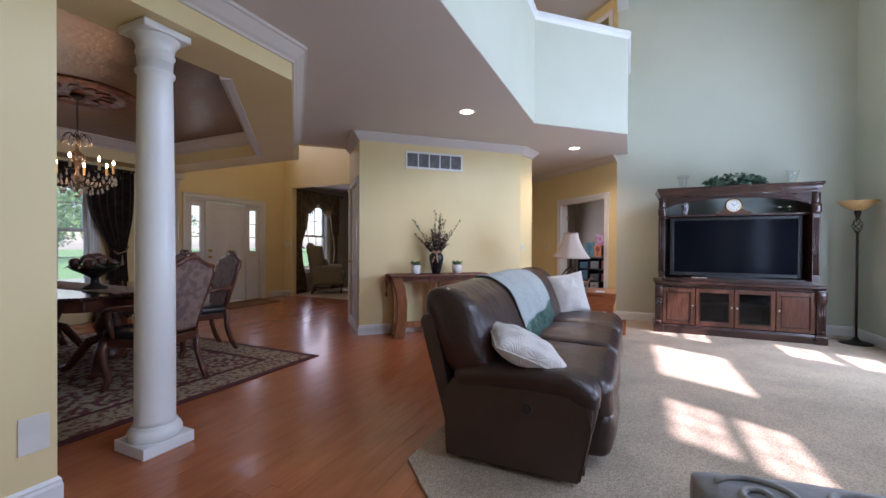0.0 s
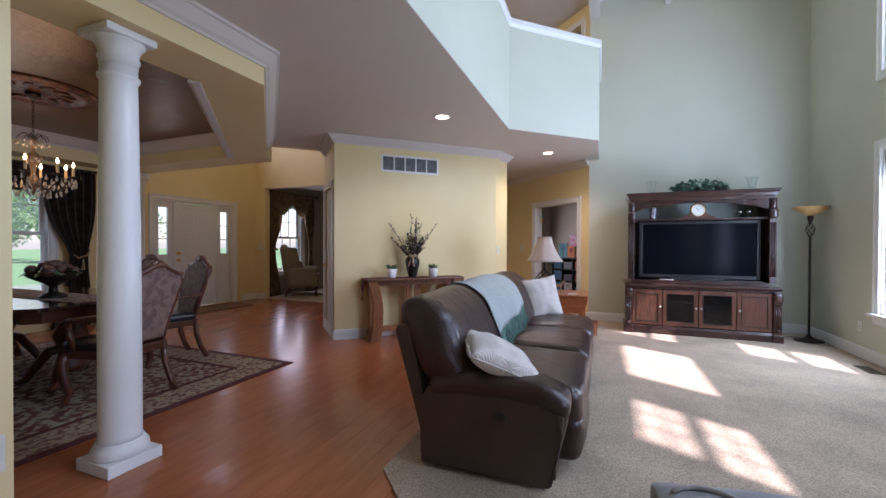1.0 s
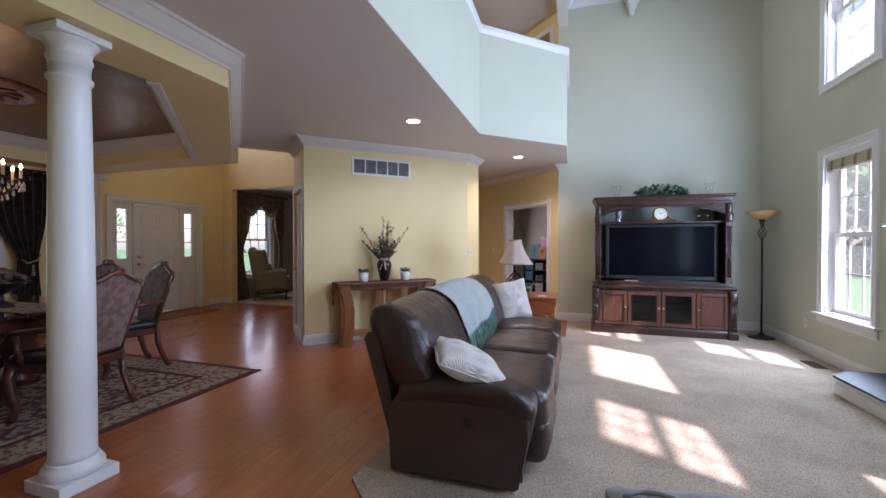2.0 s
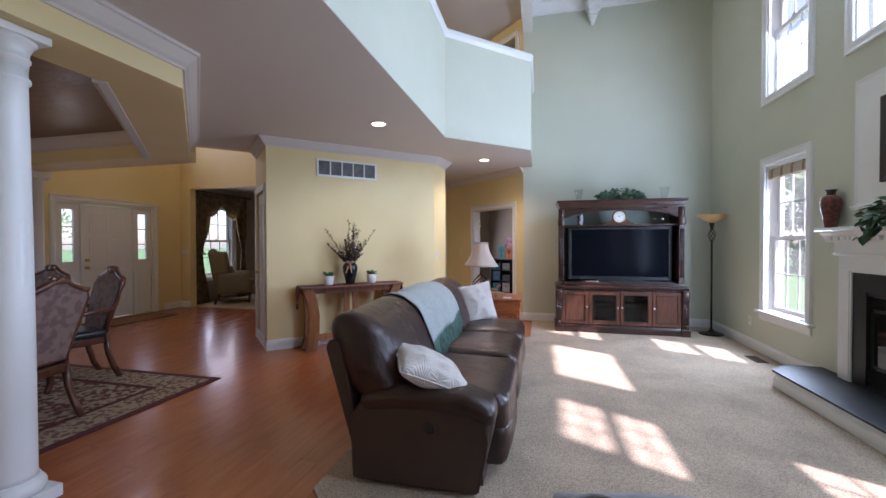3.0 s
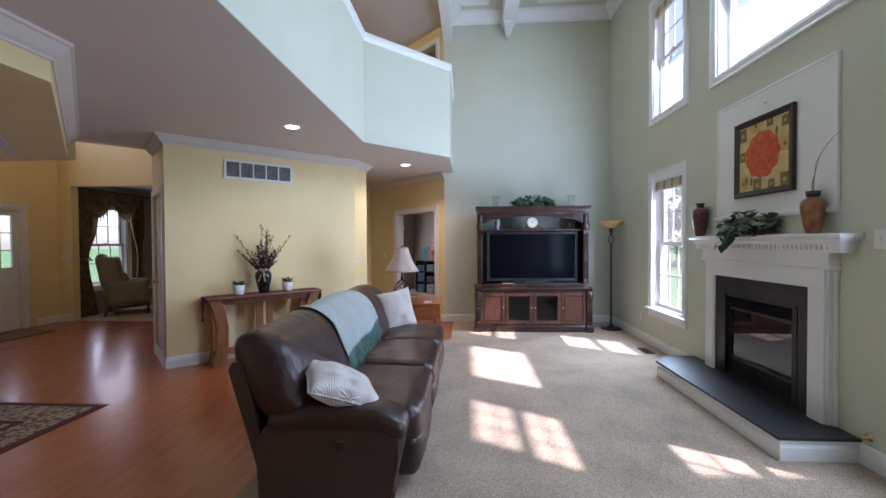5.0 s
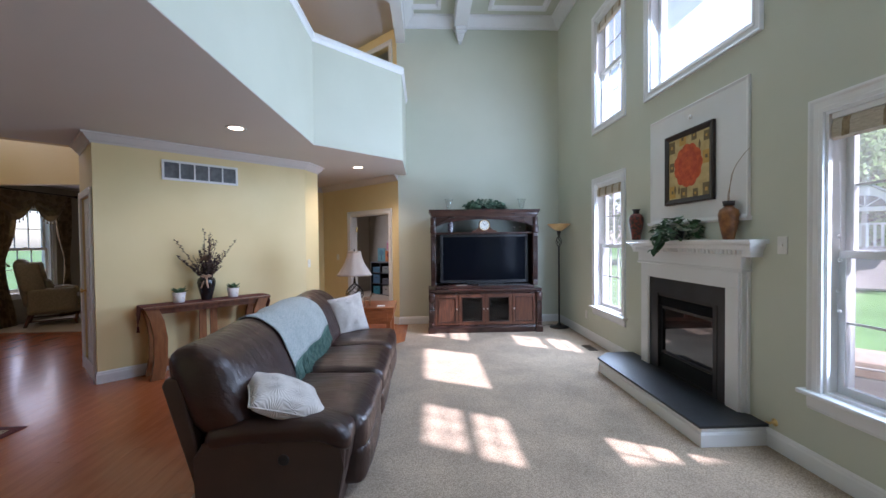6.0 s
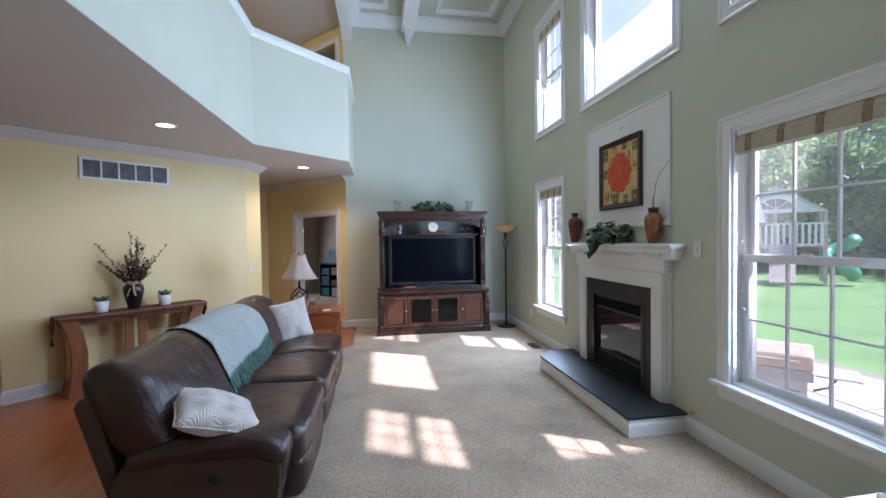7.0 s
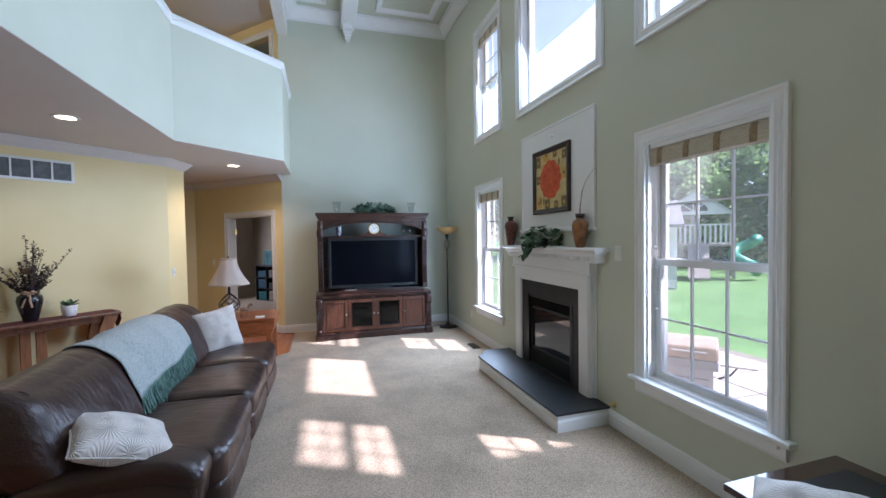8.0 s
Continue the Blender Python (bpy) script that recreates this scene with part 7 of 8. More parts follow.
# ---------- sitting room ----------
TWEED = mat("khaki_upholstery", (0.27, 0.235, 0.16), 0.9, color2=(0.21, 0.18, 0.12), scale=50, bump=0.4, bscale=180)
wc = thing("wing_chair", (-6.66, 7.95, 0.012), "khaki upholstered wing chair on dark wooden legs", "armchair", rz=128)
wc.scale = (1.14, 1.14, 1.08)
part("seat_base", soft(-0.34, 0.34, -0.33, 0.30, 0.20, 0.36, 0.03, 6), TWEED, wc, smooth=True)
part("seat_cushion", soft(-0.26, 0.26, -0.36, 0.18, 0.35, 0.49, 0.05, 8, 0.004, 6, (0, 0, 0.02)), TWEED, wc, smooth=True)
part("back", soft(-0.30, 0.30, 0.16, 0.32, 0.30, 1.12, 0.07, 10, 0.003, 5, (0, 0.02, 0.03), 0, lambda p: Vector((p.x, p.y + 0.16 * (p.z - 0.3), p.z))), TWEED, wc, smooth=True)
for s in (-1, 1):
    part("arm", soft(*sorted((s * 0.25, s * 0.37)), -0.30, 0.28, 0.22, 0.64, 0.055, 8), TWEED, wc, smooth=True)
    part("wing", soft(*sorted((s * 0.27, s * 0.35)), 0.02, 0.30, 0.60, 1.08, 0.035, 8, shape=lambda p: Vector((p.x, p.y + 0.16 * (p.z - 0.3), p.z))), TWEED, wc, smooth=True)
    part("front_leg", tube([(s * 0.28, -0.26, 0.22), (s * 0.30, -0.29, 0.14), (s * 0.285, -0.27, 0.05), (s * 0.29, -0.29, 0.0)], 0.03, 8, taper=0.6), CHAIRWOOD, wc, smooth=True)
    part("back_leg", tube([(s * 0.28, 0.26, 0.22), (s * 0.29, 0.32, 0.0)], 0.024, 8), CHAIRWOOD, wc, smooth=True)
    part("stretcher", tube([(s * 0.285, -0.26, 0.09), (s * 0.285, 0.29, 0.09)], 0.012, 6), CHAIRWOOD, wc)
wcp = new("lumbar_pillow")
wcp.matrix_basis = wc.matrix_basis @ pose(0, 0.06, 0.66, -12)
tagged(wcp, "small khaki pillow on the wing chair", "pillow")
part("cover", pillow(0.36, 0.26, 0.12, 2.0, 10), TWEED, wcp, smooth=True)
sd = thing("side_table", (-6.3, 9.55, 0.012), "small round dark wooden side table", "side table")
part("top", lathe([(0, 0.60), (0.26, 0.60), (0.27, 0.615), (0.26, 0.63), (0, 0.63)], segs=28), CHAIRWOOD, sd)
part("stem", lathe([(0, 0.05), (0.05, 0.06), (0.03, 0.3), (0.05, 0.5), (0.09, 0.60), (0, 0.60)], segs=16), CHAIRWOOD, sd, smooth=True)
for a in (0, 120, 240):
    c, s = math.cos(radians(a)), math.sin(radians(a))
    part("foot", tube([(0, 0, 0.12), (0.14 * c, 0.14 * s, 0.08), (0.24 * c, 0.24 * s, 0.0)], 0.024, 8), CHAIRWOOD, sd, smooth=True)
tf = thing("table_lamp", (-6.3, 9.55, 0.642), "bronze table lamp with a dark stained glass shade", "lamp")
part("base", lathe([(0, 0), (0.09, 0), (0.08, 0.02), (0.03, 0.05), (0.04, 0.14), (0.06, 0.2), (0.02, 0.28), (0.012, 0.42), (0, 0.42)], segs=20), IRON, tf, smooth=True)
part("shade", lathe([(0.03, 0.60), (0.06, 0.59), (0.16, 0.50), (0.22, 0.41), (0.215, 0.405), (0.15, 0.49), (0.03, 0.58)], segs=20, ring=True), mat("stained_glass_mosaic", (0.09, 0.12, 0.07), 0.3, color2=(0.03, 0.035, 0.025), scale=24, mix=(0.45, 0.55)), tf, smooth=True)

mt = thing("door_mat", (-6.82, 5.72, 0), "tan woven door mat inside the front door", "mat")
part("pile", box(-0.28, 0.28, -0.58, 0.58, 0.001, 0.012), mat("tan_sisal", (0.28, 0.17, 0.09), 0.95, color2=(0.20, 0.11, 0.06), scale=60, bump=0.6, bscale=200), mt)
part("border", sweep([(0, 0.001), (0, 0.014), (0.03, 0.014), (0.03, 0.001)], [(-0.29, -0.59), (0.29, -0.59), (0.29, 0.59), (-0.29, 0.59)], 1, closed=True), mat("brown_binding", (0.13, 0.075, 0.045), 0.9), mt)

# ---------- office ----------
BLACKWOOD = mat("black_laminate", (0.02, 0.019, 0.02), 0.45)
p = Vector((*off(3.22, 2.50), 0))
bk = thing("bookshelf", (p.x, p.y, 0), "black cube bookshelf full of boxes and craft things", "bookshelf", rz=135)
SWd = 0.62
part("side_panel", box(-SWd, -SWd + 0.025, -0.2, 0.2, 0, 0.93), BLACKWOOD, bk)
part("side_panel", box(SWd - 0.025, SWd, -0.2, 0.2, 0, 0.93), BLACKWOOD, bk)
for k in range(4):
    part("shelf", box(-SWd + 0.025, SWd - 0.025, -0.2, 0.2, 0.302 * k, 0.302 * k + 0.025), BLACKWOOD, bk)
for k in (1, 2):
    x = -SWd + 2 * SWd * k / 3
    part("divider", box(x - 0.01, x + 0.01, -0.2, 0.2, 0.025, 0.905), BLACKWOOD, bk)
part("back", box(-SWd, SWd, -0.21, -0.2, 0, 0.93), BLACKWOOD, bk)
BM = bk.matrix_basis
cols = [(0.05, 0.16, 0.24), (0.45, 0.42, 0.38), (0.04, 0.22, 0.26), (0.32, 0.10, 0.12), (0.10, 0.10, 0.11), (0.05, 0.12, 0.18), (0.40, 0.16, 0.16), (0.20, 0.22, 0.20), (0.03, 0.10, 0.14)]
for k, c in enumerate(cols):
    i, j = k % 3, k // 3
    x = -SWd + 2 * SWd * (i + 0.5) / 3
    q = BM @ Vector((x, 0.02, 0.302 * j + 0.025))
    bx = thing("storage_box", tuple(q), "coloured fabric storage box in the shelf", "box", "shelf boxes", 135)
    h = 0.15 + 0.03 * ((k * 7) % 4)
    part("body", box(-0.15, 0.15, -0.15, 0.15, 0, h), mat("box_fabric", c, 0.8, scale=12), bx, bevel=0.006)
    part("handle", box(-0.04, 0.04, 0.15, 0.156, h * 0.6, h * 0.6 + 0.02), BLACKWOOD, bx)
for x, z, w, h, ca, cb in ((0.13, 0.93, 0.28, 0.30, (0.62, 0.20, 0.05), (0.26, 0.05, 0.03)), (0.45, 0.93, 0.33, 0.38, (0.09, 0.24, 0.25), (0.05, 0.15, 0.19))):
    q = BM @ Vector((x, -0.05, z))
    cv = thing("canvas_painting", tuple(q), "small colourful tree painting on canvas", "painting", "small canvases", 135)
    body = part("canvas", box(-w / 2, w / 2, -0.02, 0.0, 0, h), mat("canvas_paint", ca, 0.7, scale=10), cv)
    part("painted_tree", lathe([(0, 0.4 * h), (0.22 * h, 0.5 * h), (0.28 * h, 0.68 * h), (0.18 * h, 0.84 * h), (0, 0.88 * h)], 0, 0.0, 12, sy=0.02), mat("canvas_tree", cb, 0.7, scale=20), body)
    part("painted_trunk", box(-0.012, 0.012, 0.0, 0.003, 0.08 * h, 0.45 * h), mat("canvas_trunk", (0.05, 0.03, 0.03), 0.8), body)
q = BM @ Vector((0.13, -0.12, 1.23))
cv = thing("canvas_painting", tuple(q), "pink tree painting on a stacked canvas", "painting", "small canvases", 135)
part("canvas", box(-0.16, 0.16, -0.02, 0.0, 0, 0.30), mat("canvas_pink", (0.55, 0.45, 0.52), 0.7, color2=(0.60, 0.16, 0.28), scale=9, mix=(0.42, 0.55)), cv)

# ---------- upstairs hall light, assumed out of view and added to warm the loft ---
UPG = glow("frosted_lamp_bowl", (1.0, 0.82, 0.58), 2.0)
ul = thing("ceiling_light", (-2.3, 5.6, 5.30), "added unseen frosted round ceiling light of the upstairs hall, lit", "ceiling light")
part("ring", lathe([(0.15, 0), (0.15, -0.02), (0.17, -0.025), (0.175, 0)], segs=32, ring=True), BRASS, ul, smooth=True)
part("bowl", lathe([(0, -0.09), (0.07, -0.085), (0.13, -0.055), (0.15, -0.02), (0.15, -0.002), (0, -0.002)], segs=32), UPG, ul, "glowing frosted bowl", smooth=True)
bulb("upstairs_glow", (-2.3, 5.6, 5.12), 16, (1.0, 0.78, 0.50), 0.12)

# ---------- near the camera ----------
OTT = mat("grey_scroll_damask", (0.27, 0.255, 0.26), 0.8, color2=(0.19, 0.175, 0.18), scale=14, bump=0.3, bscale=40, sheen=0.2)
SCROLL = mat("pale_scroll_thread", (0.40, 0.385, 0.38), 0.8, color2=(0.32, 0.30, 0.30), scale=40, bump=0.3, bscale=120)
# Only an upholstered corner is known here; the stool under it is made up.
ot = thing("upholstered_stool", (0.54, 1.02, 0.212), "grey scroll-patterned upholstered corner with a wooden edge, built as a stool", "stool", rz=11)
part("cushion", soft(-0.21, 0.21, -0.24, 0.24, 0.30, 0.43, 0.022, 10, 0.004, 6, (0, 0, 0.015)), OTT, ot, smooth=True)
part("rail", box(-0.20, 0.20, -0.23, 0.23, 0.24, 0.31), PANELWOOD, ot, bevel=0.01)
for x in (-0.16, 0.16):
    for y in (-0.18, 0.18):
        part("leg", tube([(x, y, 0.25), (x * 1.05, y * 1.05, -0.200)], 0.025, 8, taper=0.6), DARKWOOD, ot, smooth=True)
for cx, cy, sg in ((-0.10, 0.12, 1), (0.09, 0.10, -1), (-0.08, -0.12, -1), (0.09, -0.12, 1)):
    pts = []
    for k in range(22):
        a = k * 0.42
        r = 0.012 + 0.0036 * k
        x, y = cx + sg * r * math.cos(a), cy + r * math.sin(a)
        pts.append((x, y, 0.4345 + 0.013 * (1 - (x / 0.21) ** 2) * (1 - (y / 0.24) ** 2)))
    part("raised_scroll", tube(pts, 0.007, 6), SCROLL, ot, smooth=True)

lt = thing("lamp_table", (2.45, 0.752, 0.012), "dark wooden side table with inlaid edge by the wall", "side table")
part("top", prism([(-0.31, -0.5), (0.36, -0.5), (0.36, 0.38), (-0.31, 0.38)], 0.545, 0.575), GLOSSWOOD, lt, bevel=0.004)
part("inlay", box(-0.22, 0.27, -0.41, 0.29, 0.5752, 0.5762), DARKSEAT, lt, "dark inlaid leather top")
part("apron", box(-0.27, 0.32, -0.46, 0.34, 0.46, 0.545), DARKWOOD, lt)
for x in (-0.25, 0.30):
    for y in (-0.44, 0.32):
        part("leg", box(x - 0.025, x + 0.025, y - 0.025, y + 0.025, 0, 0.48), DARKWOOD, lt, bevel=0.004)
cushion(axes((2.10, 0.80, 0.655), (0.30, 0.16, 0.11), (-0.22, 0.10, 0.92)), 0.32, 0.34, 0.14, 7.7, "cream scroll-patterned pillow lying on the side table")

# ---------- outdoors ----------
PAVER = mat("concrete_paver", (0.52, 0.48, 0.43), 0.9, color2=(0.42, 0.38, 0.34), scale=5, bump=0.3, bscale=40)
patio = setting("patio", box(3.07, 7.0, 0.92, 9.0, -0.45, -0.33), mat("paver_joint_sand", (0.25, 0.22, 0.18), 0.95), "pale concrete paver patio behind the house", "patio")
slabm = bpy.data.meshes.new("paver")
bm = box(-0.29, 0.29, -0.29, 0.29, 0, 0.02)
bm.to_mesh(slabm)
bm.free()
slabm.materials.append(PAVER)
for i in range(6):
    for j in range(13):
        ob = new("paver", slabm)
        ob.parent = patio
        ob.location = (3.42 + 0.6 * i, 1.25 + 0.6 * j, -0.331 + 0.003 * ((i * 5 + j * 3) % 3))
GRILLTAN = mat("weathered_tan_metal", (0.46, 0.36, 0.29), 0.6, color2=(0.36, 0.27, 0.21), scale=8)
gr = thing("barbecue_grill", (4.5, 3.40, -0.313), "tan outdoor barbecue grill with a side shelf", "grill", rz=-50)
gr.scale = (0.74, 0.74, 0.74)
part("cart", box(-0.30, 0.30, -0.25, 0.25, 0.10, 0.62), mat("grey_steel_cart", (0.42, 0.42, 0.42), 0.4, 0.5), gr, bevel=0.01)
part("firebox", box(-0.36, 0.36, -0.28, 0.28, 0.62, 0.76), mat("grill_grey", (0.36, 0.36, 0.36), 0.4, 0.4), gr, bevel=0.02)
part("lid", slab([(-0.28, 0.76), (0.28, 0.76), (0.28, 0.90), (0.20, 1.02), (-0.10, 1.04), (-0.26, 0.94)], -0.36, 0.36), GRILLTAN, gr, bevel=0.03)
part("handle", tube([(-0.22, -0.31, 0.88), (0.22, -0.31, 0.88)], 0.014, 8), STEEL, gr)
for s in (-1, 1):
    part("side_shelf", box(*sorted((s * 0.37, s * 0.80)), -0.24, 0.24, 0.70, 0.73), mat("pale_shelf", (0.55, 0.52, 0.48), 0.5), gr, bevel=0.006)
    part("shelf_brace", tube([(s * 0.36, 0.0, 0.45), (s * 0.50, 0.0, 0.52), (s * 0.62, 0, 0.70)], 0.014, 8), BLACK, gr)
    for y in (-0.2, 0.2):
        part("wheel", lathe([(0, -0.02), (0.07, -0.02), (0.07, 0.02), (0, 0.02)], s * 0.26, y, 14), BLACK, gr).location.z = 0.08
for k in range(4):
    part("drawer_line", box(-0.24, 0.24, -0.256, -0.25, 0.18 + 0.1 * k, 0.19 + 0.1 * k), BLACK, gr)

PLAYWOOD = mat("weathered_play_wood", (0.40, 0.36, 0.33), 0.85, color2=(0.31, 0.27, 0.24), scale=6, stretch=(1, 1, 4))
PLAYWHITE = mat("faded_white_board", (0.62, 0.62, 0.62), 0.8, scale=4)
GREENPL = mat("green_plastic", (0.03, 0.30, 0.20), 0.4)
ps = thing("play_set", (17.2, 14.6, -0.42), "wooden garden play tower with gable roof and green slide", "play set", rz=-48)
# local x along the front, local -y towards the house
for x in (-1.5, 0.0, 1.5):
    for y in (-0.75, 0.75):
        part("post", box(x - 0.06, x + 0.06, y - 0.06, y + 0.06, 0, 2.9), PLAYWOOD, ps)
part("deck", box(-1.6, 1.6, -0.85, 0.85, 1.45, 1.55), PLAYWOOD, ps)
for k in range(16):
    part("rail_slat", box(-1.48 + 0.19 * k, -1.40 + 0.19 * k, -0.83, -0.80, 1.55, 2.35), PLAYWHITE, ps)
part("top_rail", box(-1.6, 1.6, -0.85, -0.78, 2.35, 2.42), PLAYWHITE, ps)
gb = part("gable", slab([(-0.9, 2.9), (0.9, 2.9), (0.9, 2.95), (-0.9, 2.95)], -1.3, 1.3), PLAYWHITE, ps)
bm = bmesh.new()
a = [bm.verts.new((x, -0.92, z)) for x, z in ((-1.45, 2.85), (1.45, 2.85), (0, 3.85))]
b = [bm.verts.new((x, -0.84, z)) for x, z in ((-1.45, 2.85), (1.45, 2.85), (0, 3.85))]
bm.faces.new(a), bm.faces.new(b[::-1])
for i in range(3):
    j = (i + 1) % 3
    bm.faces.new((a[i], b[i], b[j], a[j]))
part("gable_front", bm, PLAYWHITE, ps)
bm = bmesh.new()
bm.faces.new([bm.verts.new((0.55 * math.cos(math.pi * k / 12), -0.925, 3.0 + 0.42 * math.sin(math.pi * k / 12))) for k in range(13)])
part("arched_window", bm, mat("dark_play_window", (0.06, 0.07, 0.08), 0.3), gb)
for k in range(1, 4):
    an = math.pi * k / 4
    part("arch_bar", tube([(0, -0.93, 3.0), (0.55 * math.cos(an), -0.93, 3.0 + 0.42 * math.sin(an))], 0.02, 5), PLAYWHITE, gb)
for s in (-1, 1):
    part("roof", slab([(-1.0, 0), (1.0, 0), (1.0, 0.06), (-1.0, 0.06)], 0, 1.85), mat("play_roof", (0.42, 0.44, 0.46), 0.8), ps).matrix_basis = pose(0, 0, 3.88, 0, 35 if s > 0 else 145, 0)
part("spiral_slide", tube([(1.95 + 0.42 * math.cos(a), -0.1 + 0.42 * math.sin(a), 1.75 - 0.22 * a) for a in [0.35 * k for k in range(20)]], 0.22, 14), GREENPL, ps, "green spiral tube slide", smooth=True)
part("ramp", slab([(-2.0, 0.05), (-0.85, 1.45), (-0.85, 1.52), (-2.0, 0.12)], -0.2, 0.6), PLAYWOOD, ps)
part("swing_beam", box(-4.6, -1.5, -0.07, 0.07, 2.3, 2.44), PLAYWOOD, ps)
for s in (-0.8, 0.8):
    part("swing_leg", tube([(-4.5, 0, 2.4), (-4.6, s, 0)], 0.06, 6), PLAYWOOD, ps)
shed = thing("garden_shed", (12.6, 13.4, -0.42), "white garden shed with a grey pitched roof", "shed", rz=-40)
part("wall", box(-1.5, 1.5, -1.2, 1.2, 0, 2.3), PLAYWHITE, shed)
part("roof", slab([(-1.5, 2.25), (0, 3.2), (1.5, 2.25), (1.5, 2.35), (0, 3.3), (-1.5, 2.35)], -1.7, 1.7), mat("grey_shingle", (0.20, 0.20, 0.21), 0.9, scale=12), shed)
part("door", box(-0.5, 0.5, -1.23, -1.2, 0.05, 1.95), PLAYWOOD, shed)


def tree(place, seed, height, label):
    """A broad tree: tapered trunk with limbs and a crown of leaf sprays."""
    rnd = random.Random(seed)
    tr = thing("tree", place, label, "tree", "garden trees")
    bm = tube([(0, 0, 0), (0.05, 0.02, height * 0.25), (-0.05, 0.05, height * 0.5), (0.05, 0, height * 0.8)], 0.24, 9, taper=0.3)
    tips = []
    for k in range(14):
        a, z = k * 2.4, height * (0.22 + 0.05 * k)
        ln = height * rnd.uniform(0.22, 0.36) * (1.1 - 0.045 * k)
        tip = Vector((ln * math.cos(a), ln * math.sin(a), z + ln * 0.45))
        tube([(0, 0, z), tip * 0.5 + Vector((0, 0, z * 0.5 - 0.05)), tip], 0.07, 6, bm, 0.3)
        tips += [tip, tip * 0.6 + Vector((0, 0, z * 0.4))]
    part("trunk", bm, mat("tree_bark", (0.10, 0.075, 0.055), 0.9, bump=0.5, bscale=12) if "tree_bark" not in bpy.data.materials else bpy.data.materials["tree_bark"], tr)
    co, fa = [], []
    for tip in tips:
        rad = height * rnd.uniform(0.10, 0.17)
        for _ in range(150):
            d = Vector((rnd.gauss(0, 1), rnd.gauss(0, 1), rnd.gauss(0, 0.75)))
            c = tip + d.normalized() * rad * rnd.random() ** 0.4
            u = Vector((rnd.gauss(0, 1), rnd.gauss(0, 1), rnd.gauss(0, 1))).normalized()
            w = u.cross(Vector((0.3, 0.5, 0.8))).normalized()
            s = rnd.uniform(0.12, 0.26)
            n = len(co)
            co += [c - u * s, c + w * s * 0.55, c + u * s, c - w * s * 0.55]
            fa.append((n, n + 1, n + 2, n + 3))
    me = bpy.data.meshes.new("crown")
    me.from_pydata([tuple(v) for v in co], [], fa)
    me.materials.append(LEAVES)
    ob = new("crown", me)
    ob.parent = tr
    return tr


LEAVES = mat("tree_leaf", (0.36, 0.50, 0.24), 0.6, color2=(0.20, 0.32, 0.13), scale=0.6, detail=8)
ln_ = LEAVES.node_tree
tb, ms = ln_.nodes.new("ShaderNodeBsdfTranslucent"), ln_.nodes.new("ShaderNodeMixShader")
ms.inputs[0].default_value = 0.55
ln_.links.new(ln_.nodes["shades"].outputs[0], tb.inputs[0])
ln_.links.new(ln_.nodes["Principled BSDF"].outputs[0], ms.inputs[1])
ln_.links.new(tb.outputs[0], ms.inputs[2])
ln_.links.new(ms.outputs[0], ln_.nodes["Material Output"].inputs[0])
gz = -0.46
t1 = tree((24.0, 22.0, gz), 1, 9.0, "tall leafy green tree at the garden edge")
t2 = tree((28.0, 16.5, gz), 2, 10.5, "tall leafy green tree at the garden edge")
t3 = tree((20.5, 25.0, gz), 3, 8.0, "tall leafy green tree at the garden edge")
rnd = random.Random(77)
for k, (x, y) in enumerate(((22, 19), (24, 17), (25.5, 19.5), (22.5, 21.5), (27, 22), (23, 24), (20, 23.5), (26, 15), (29, 18), (28, 13), (18, 26), (16, 28))):
    copy_thing((t2, t3, t1)[k % 3], pose(x + 1.5, y + 1.0, gz - 2.6, 0, 0, rnd.uniform(0, 360)) @ Matrix.Scale(rnd.uniform(0.75, 0.95), 4))
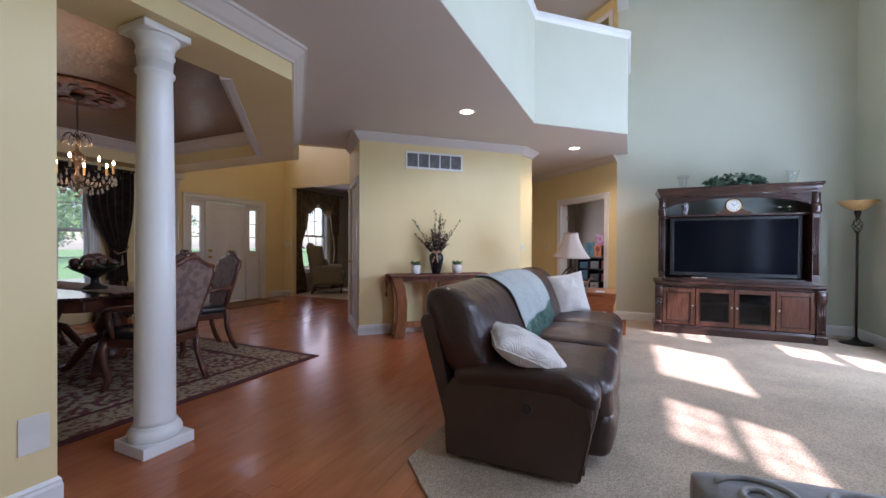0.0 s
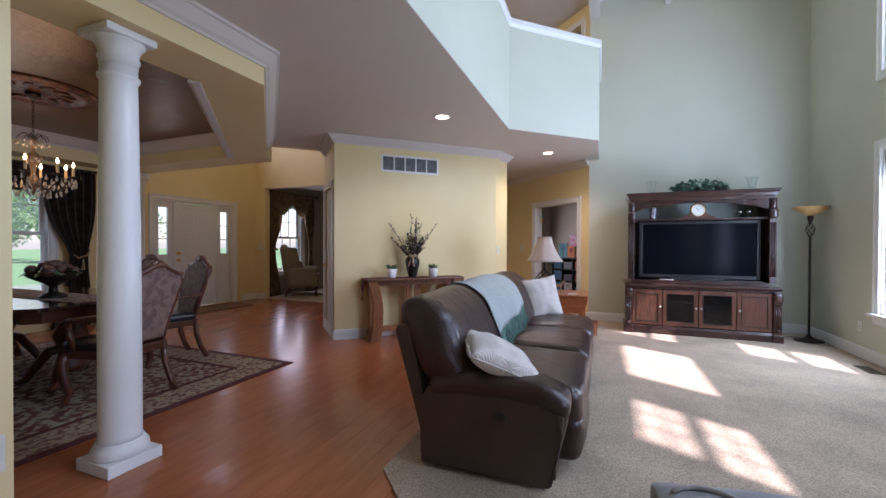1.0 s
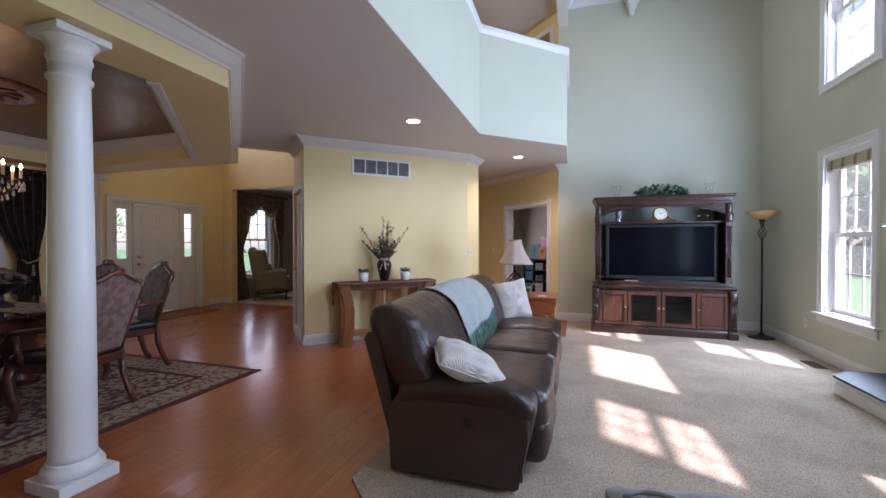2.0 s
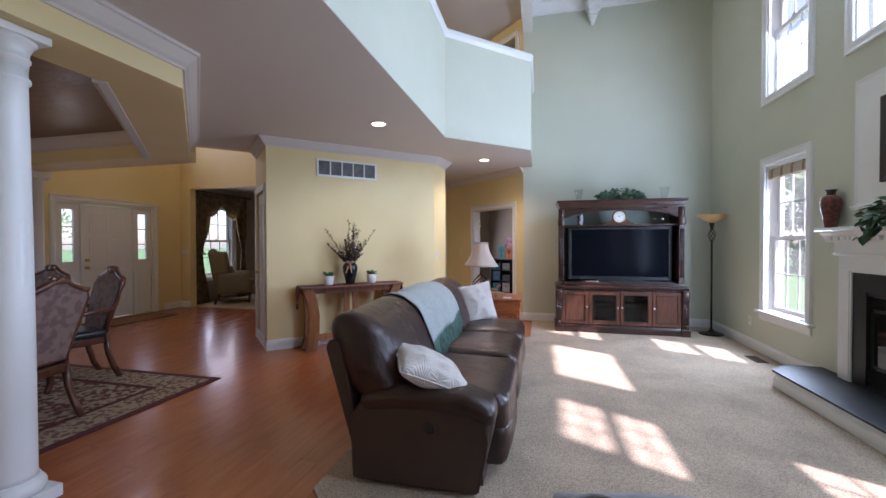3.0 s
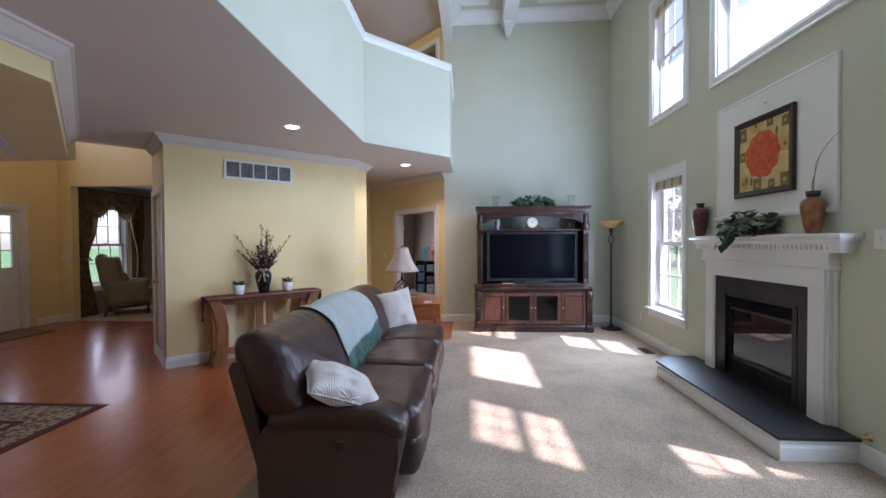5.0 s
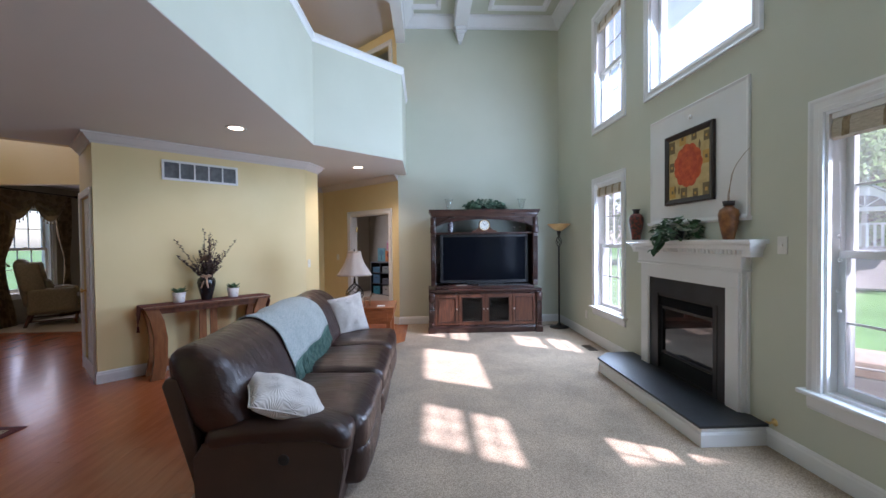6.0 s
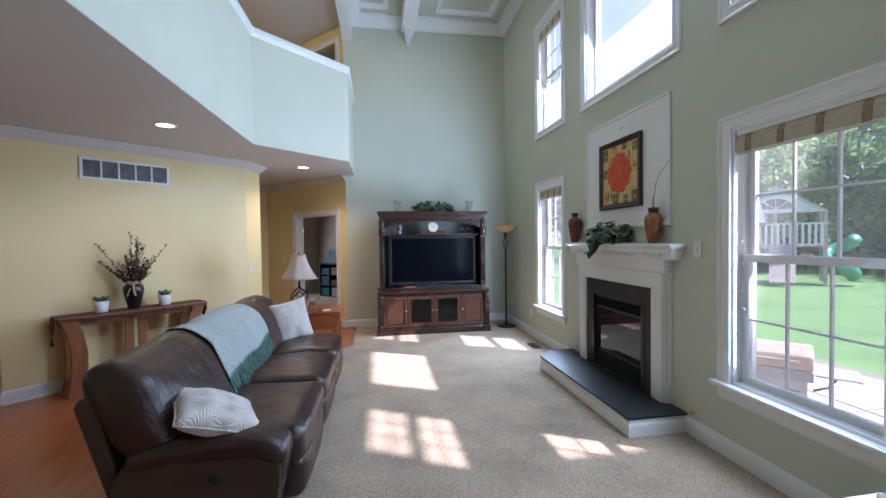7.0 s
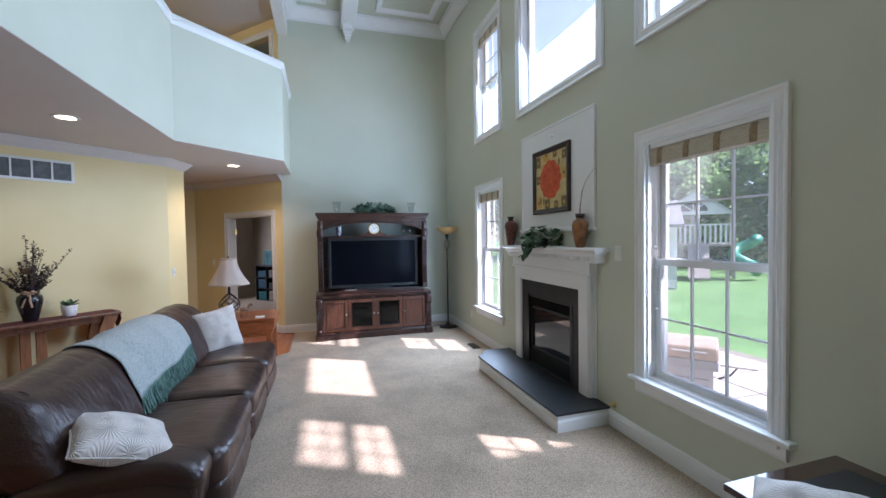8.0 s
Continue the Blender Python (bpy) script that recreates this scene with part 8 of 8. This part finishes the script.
for k, (x, y) in enumerate(((27, 20), (30, 24), (24, 28), (18, 30), (33, 12), (32, 18.5), (35, 6), (28, 30), (14, 33), (36, 0), (22, 34), (38, 15), (10, 36), (30, 9), (34, 28), (40, 22), (26, 24.5), (36, -8))):
    copy_thing((t1, t2, t3)[k % 3], pose(x, y, gz, 0, 0, rnd.uniform(0, 360)) @ Matrix.Scale(rnd.uniform(0.9, 1.25), 4))
for k, (x, y) in enumerate(((-46, 4), (-50, 12), (-44, 20), (-52, -6), (-48, 28), (-56, 8), (-54, 20), (-45, -14))):
    copy_thing((t1, t2, t3)[k % 3], pose(x, y, gz, 0, 0, rnd.uniform(0, 360)) @ Matrix.Scale(rnd.uniform(0.8, 1.1), 4))


# ---------- floor planks ----------
floor_ob = bpy.data.objects["floor"]
PW = 0.127
rnd = random.Random(12)


def plank_mesh(length):
    me = bpy.data.meshes.new("plank")
    w, g = PW / 2 - 0.0003, 0.0009
    ring = [(w, length / 2, -0.006), (w, length / 2, -g), (w - g, length / 2 - g, 0.0)]
    co = [(sx * x, sy * y, z) for x, y, z in ring for sx, sy in ((-1, -1), (1, -1), (1, 1), (-1, 1))]
    fa = [(8, 9, 10, 11)] + [(4 * k + i, 4 * k + (i + 1) % 4, 4 * k + 4 + (i + 1) % 4, 4 * k + 4 + i) for k in (0, 1) for i in range(4)]
    me.from_pydata(co, [], fa)
    me.materials.append(HARD)
    return me


lengths = (0.9, 1.2, 1.5)
meshes = [plank_mesh(q - 0.0012) for q in lengths]
rest_v, rest_f = [], []
col_n = int((7.2 - 0.82) / PW)
for i in range(col_n):
    x = -0.82 - PW * (i + 0.5)
    y = -1.3 - rnd.random()
    while y < 7.0:
        k = rnd.randrange(3)
        q = lengths[k]
        c = (x, y + q / 2)
        near = x > -3.6 and 0.0 < c[1] < 5.6
        if near:
            ob = new("plank", meshes[k])
            ob.parent = floor_ob
            ob.location = (c[0], c[1], 0)
        else:
            n = len(rest_v)
            rest_v += [(v.co.x + c[0], v.co.y + c[1], v.co.z) for v in meshes[k].vertices]
            rest_f += [tuple(n + t for t in f.vertices) for f in meshes[k].polygons]
        y += q
me = bpy.data.meshes.new("planks")
me.from_pydata(rest_v, [], rest_f)
me.materials.append(HARD)
ob = new("planks", me)
ob.parent = floor_ob
tagged(ob, kind="stuff")
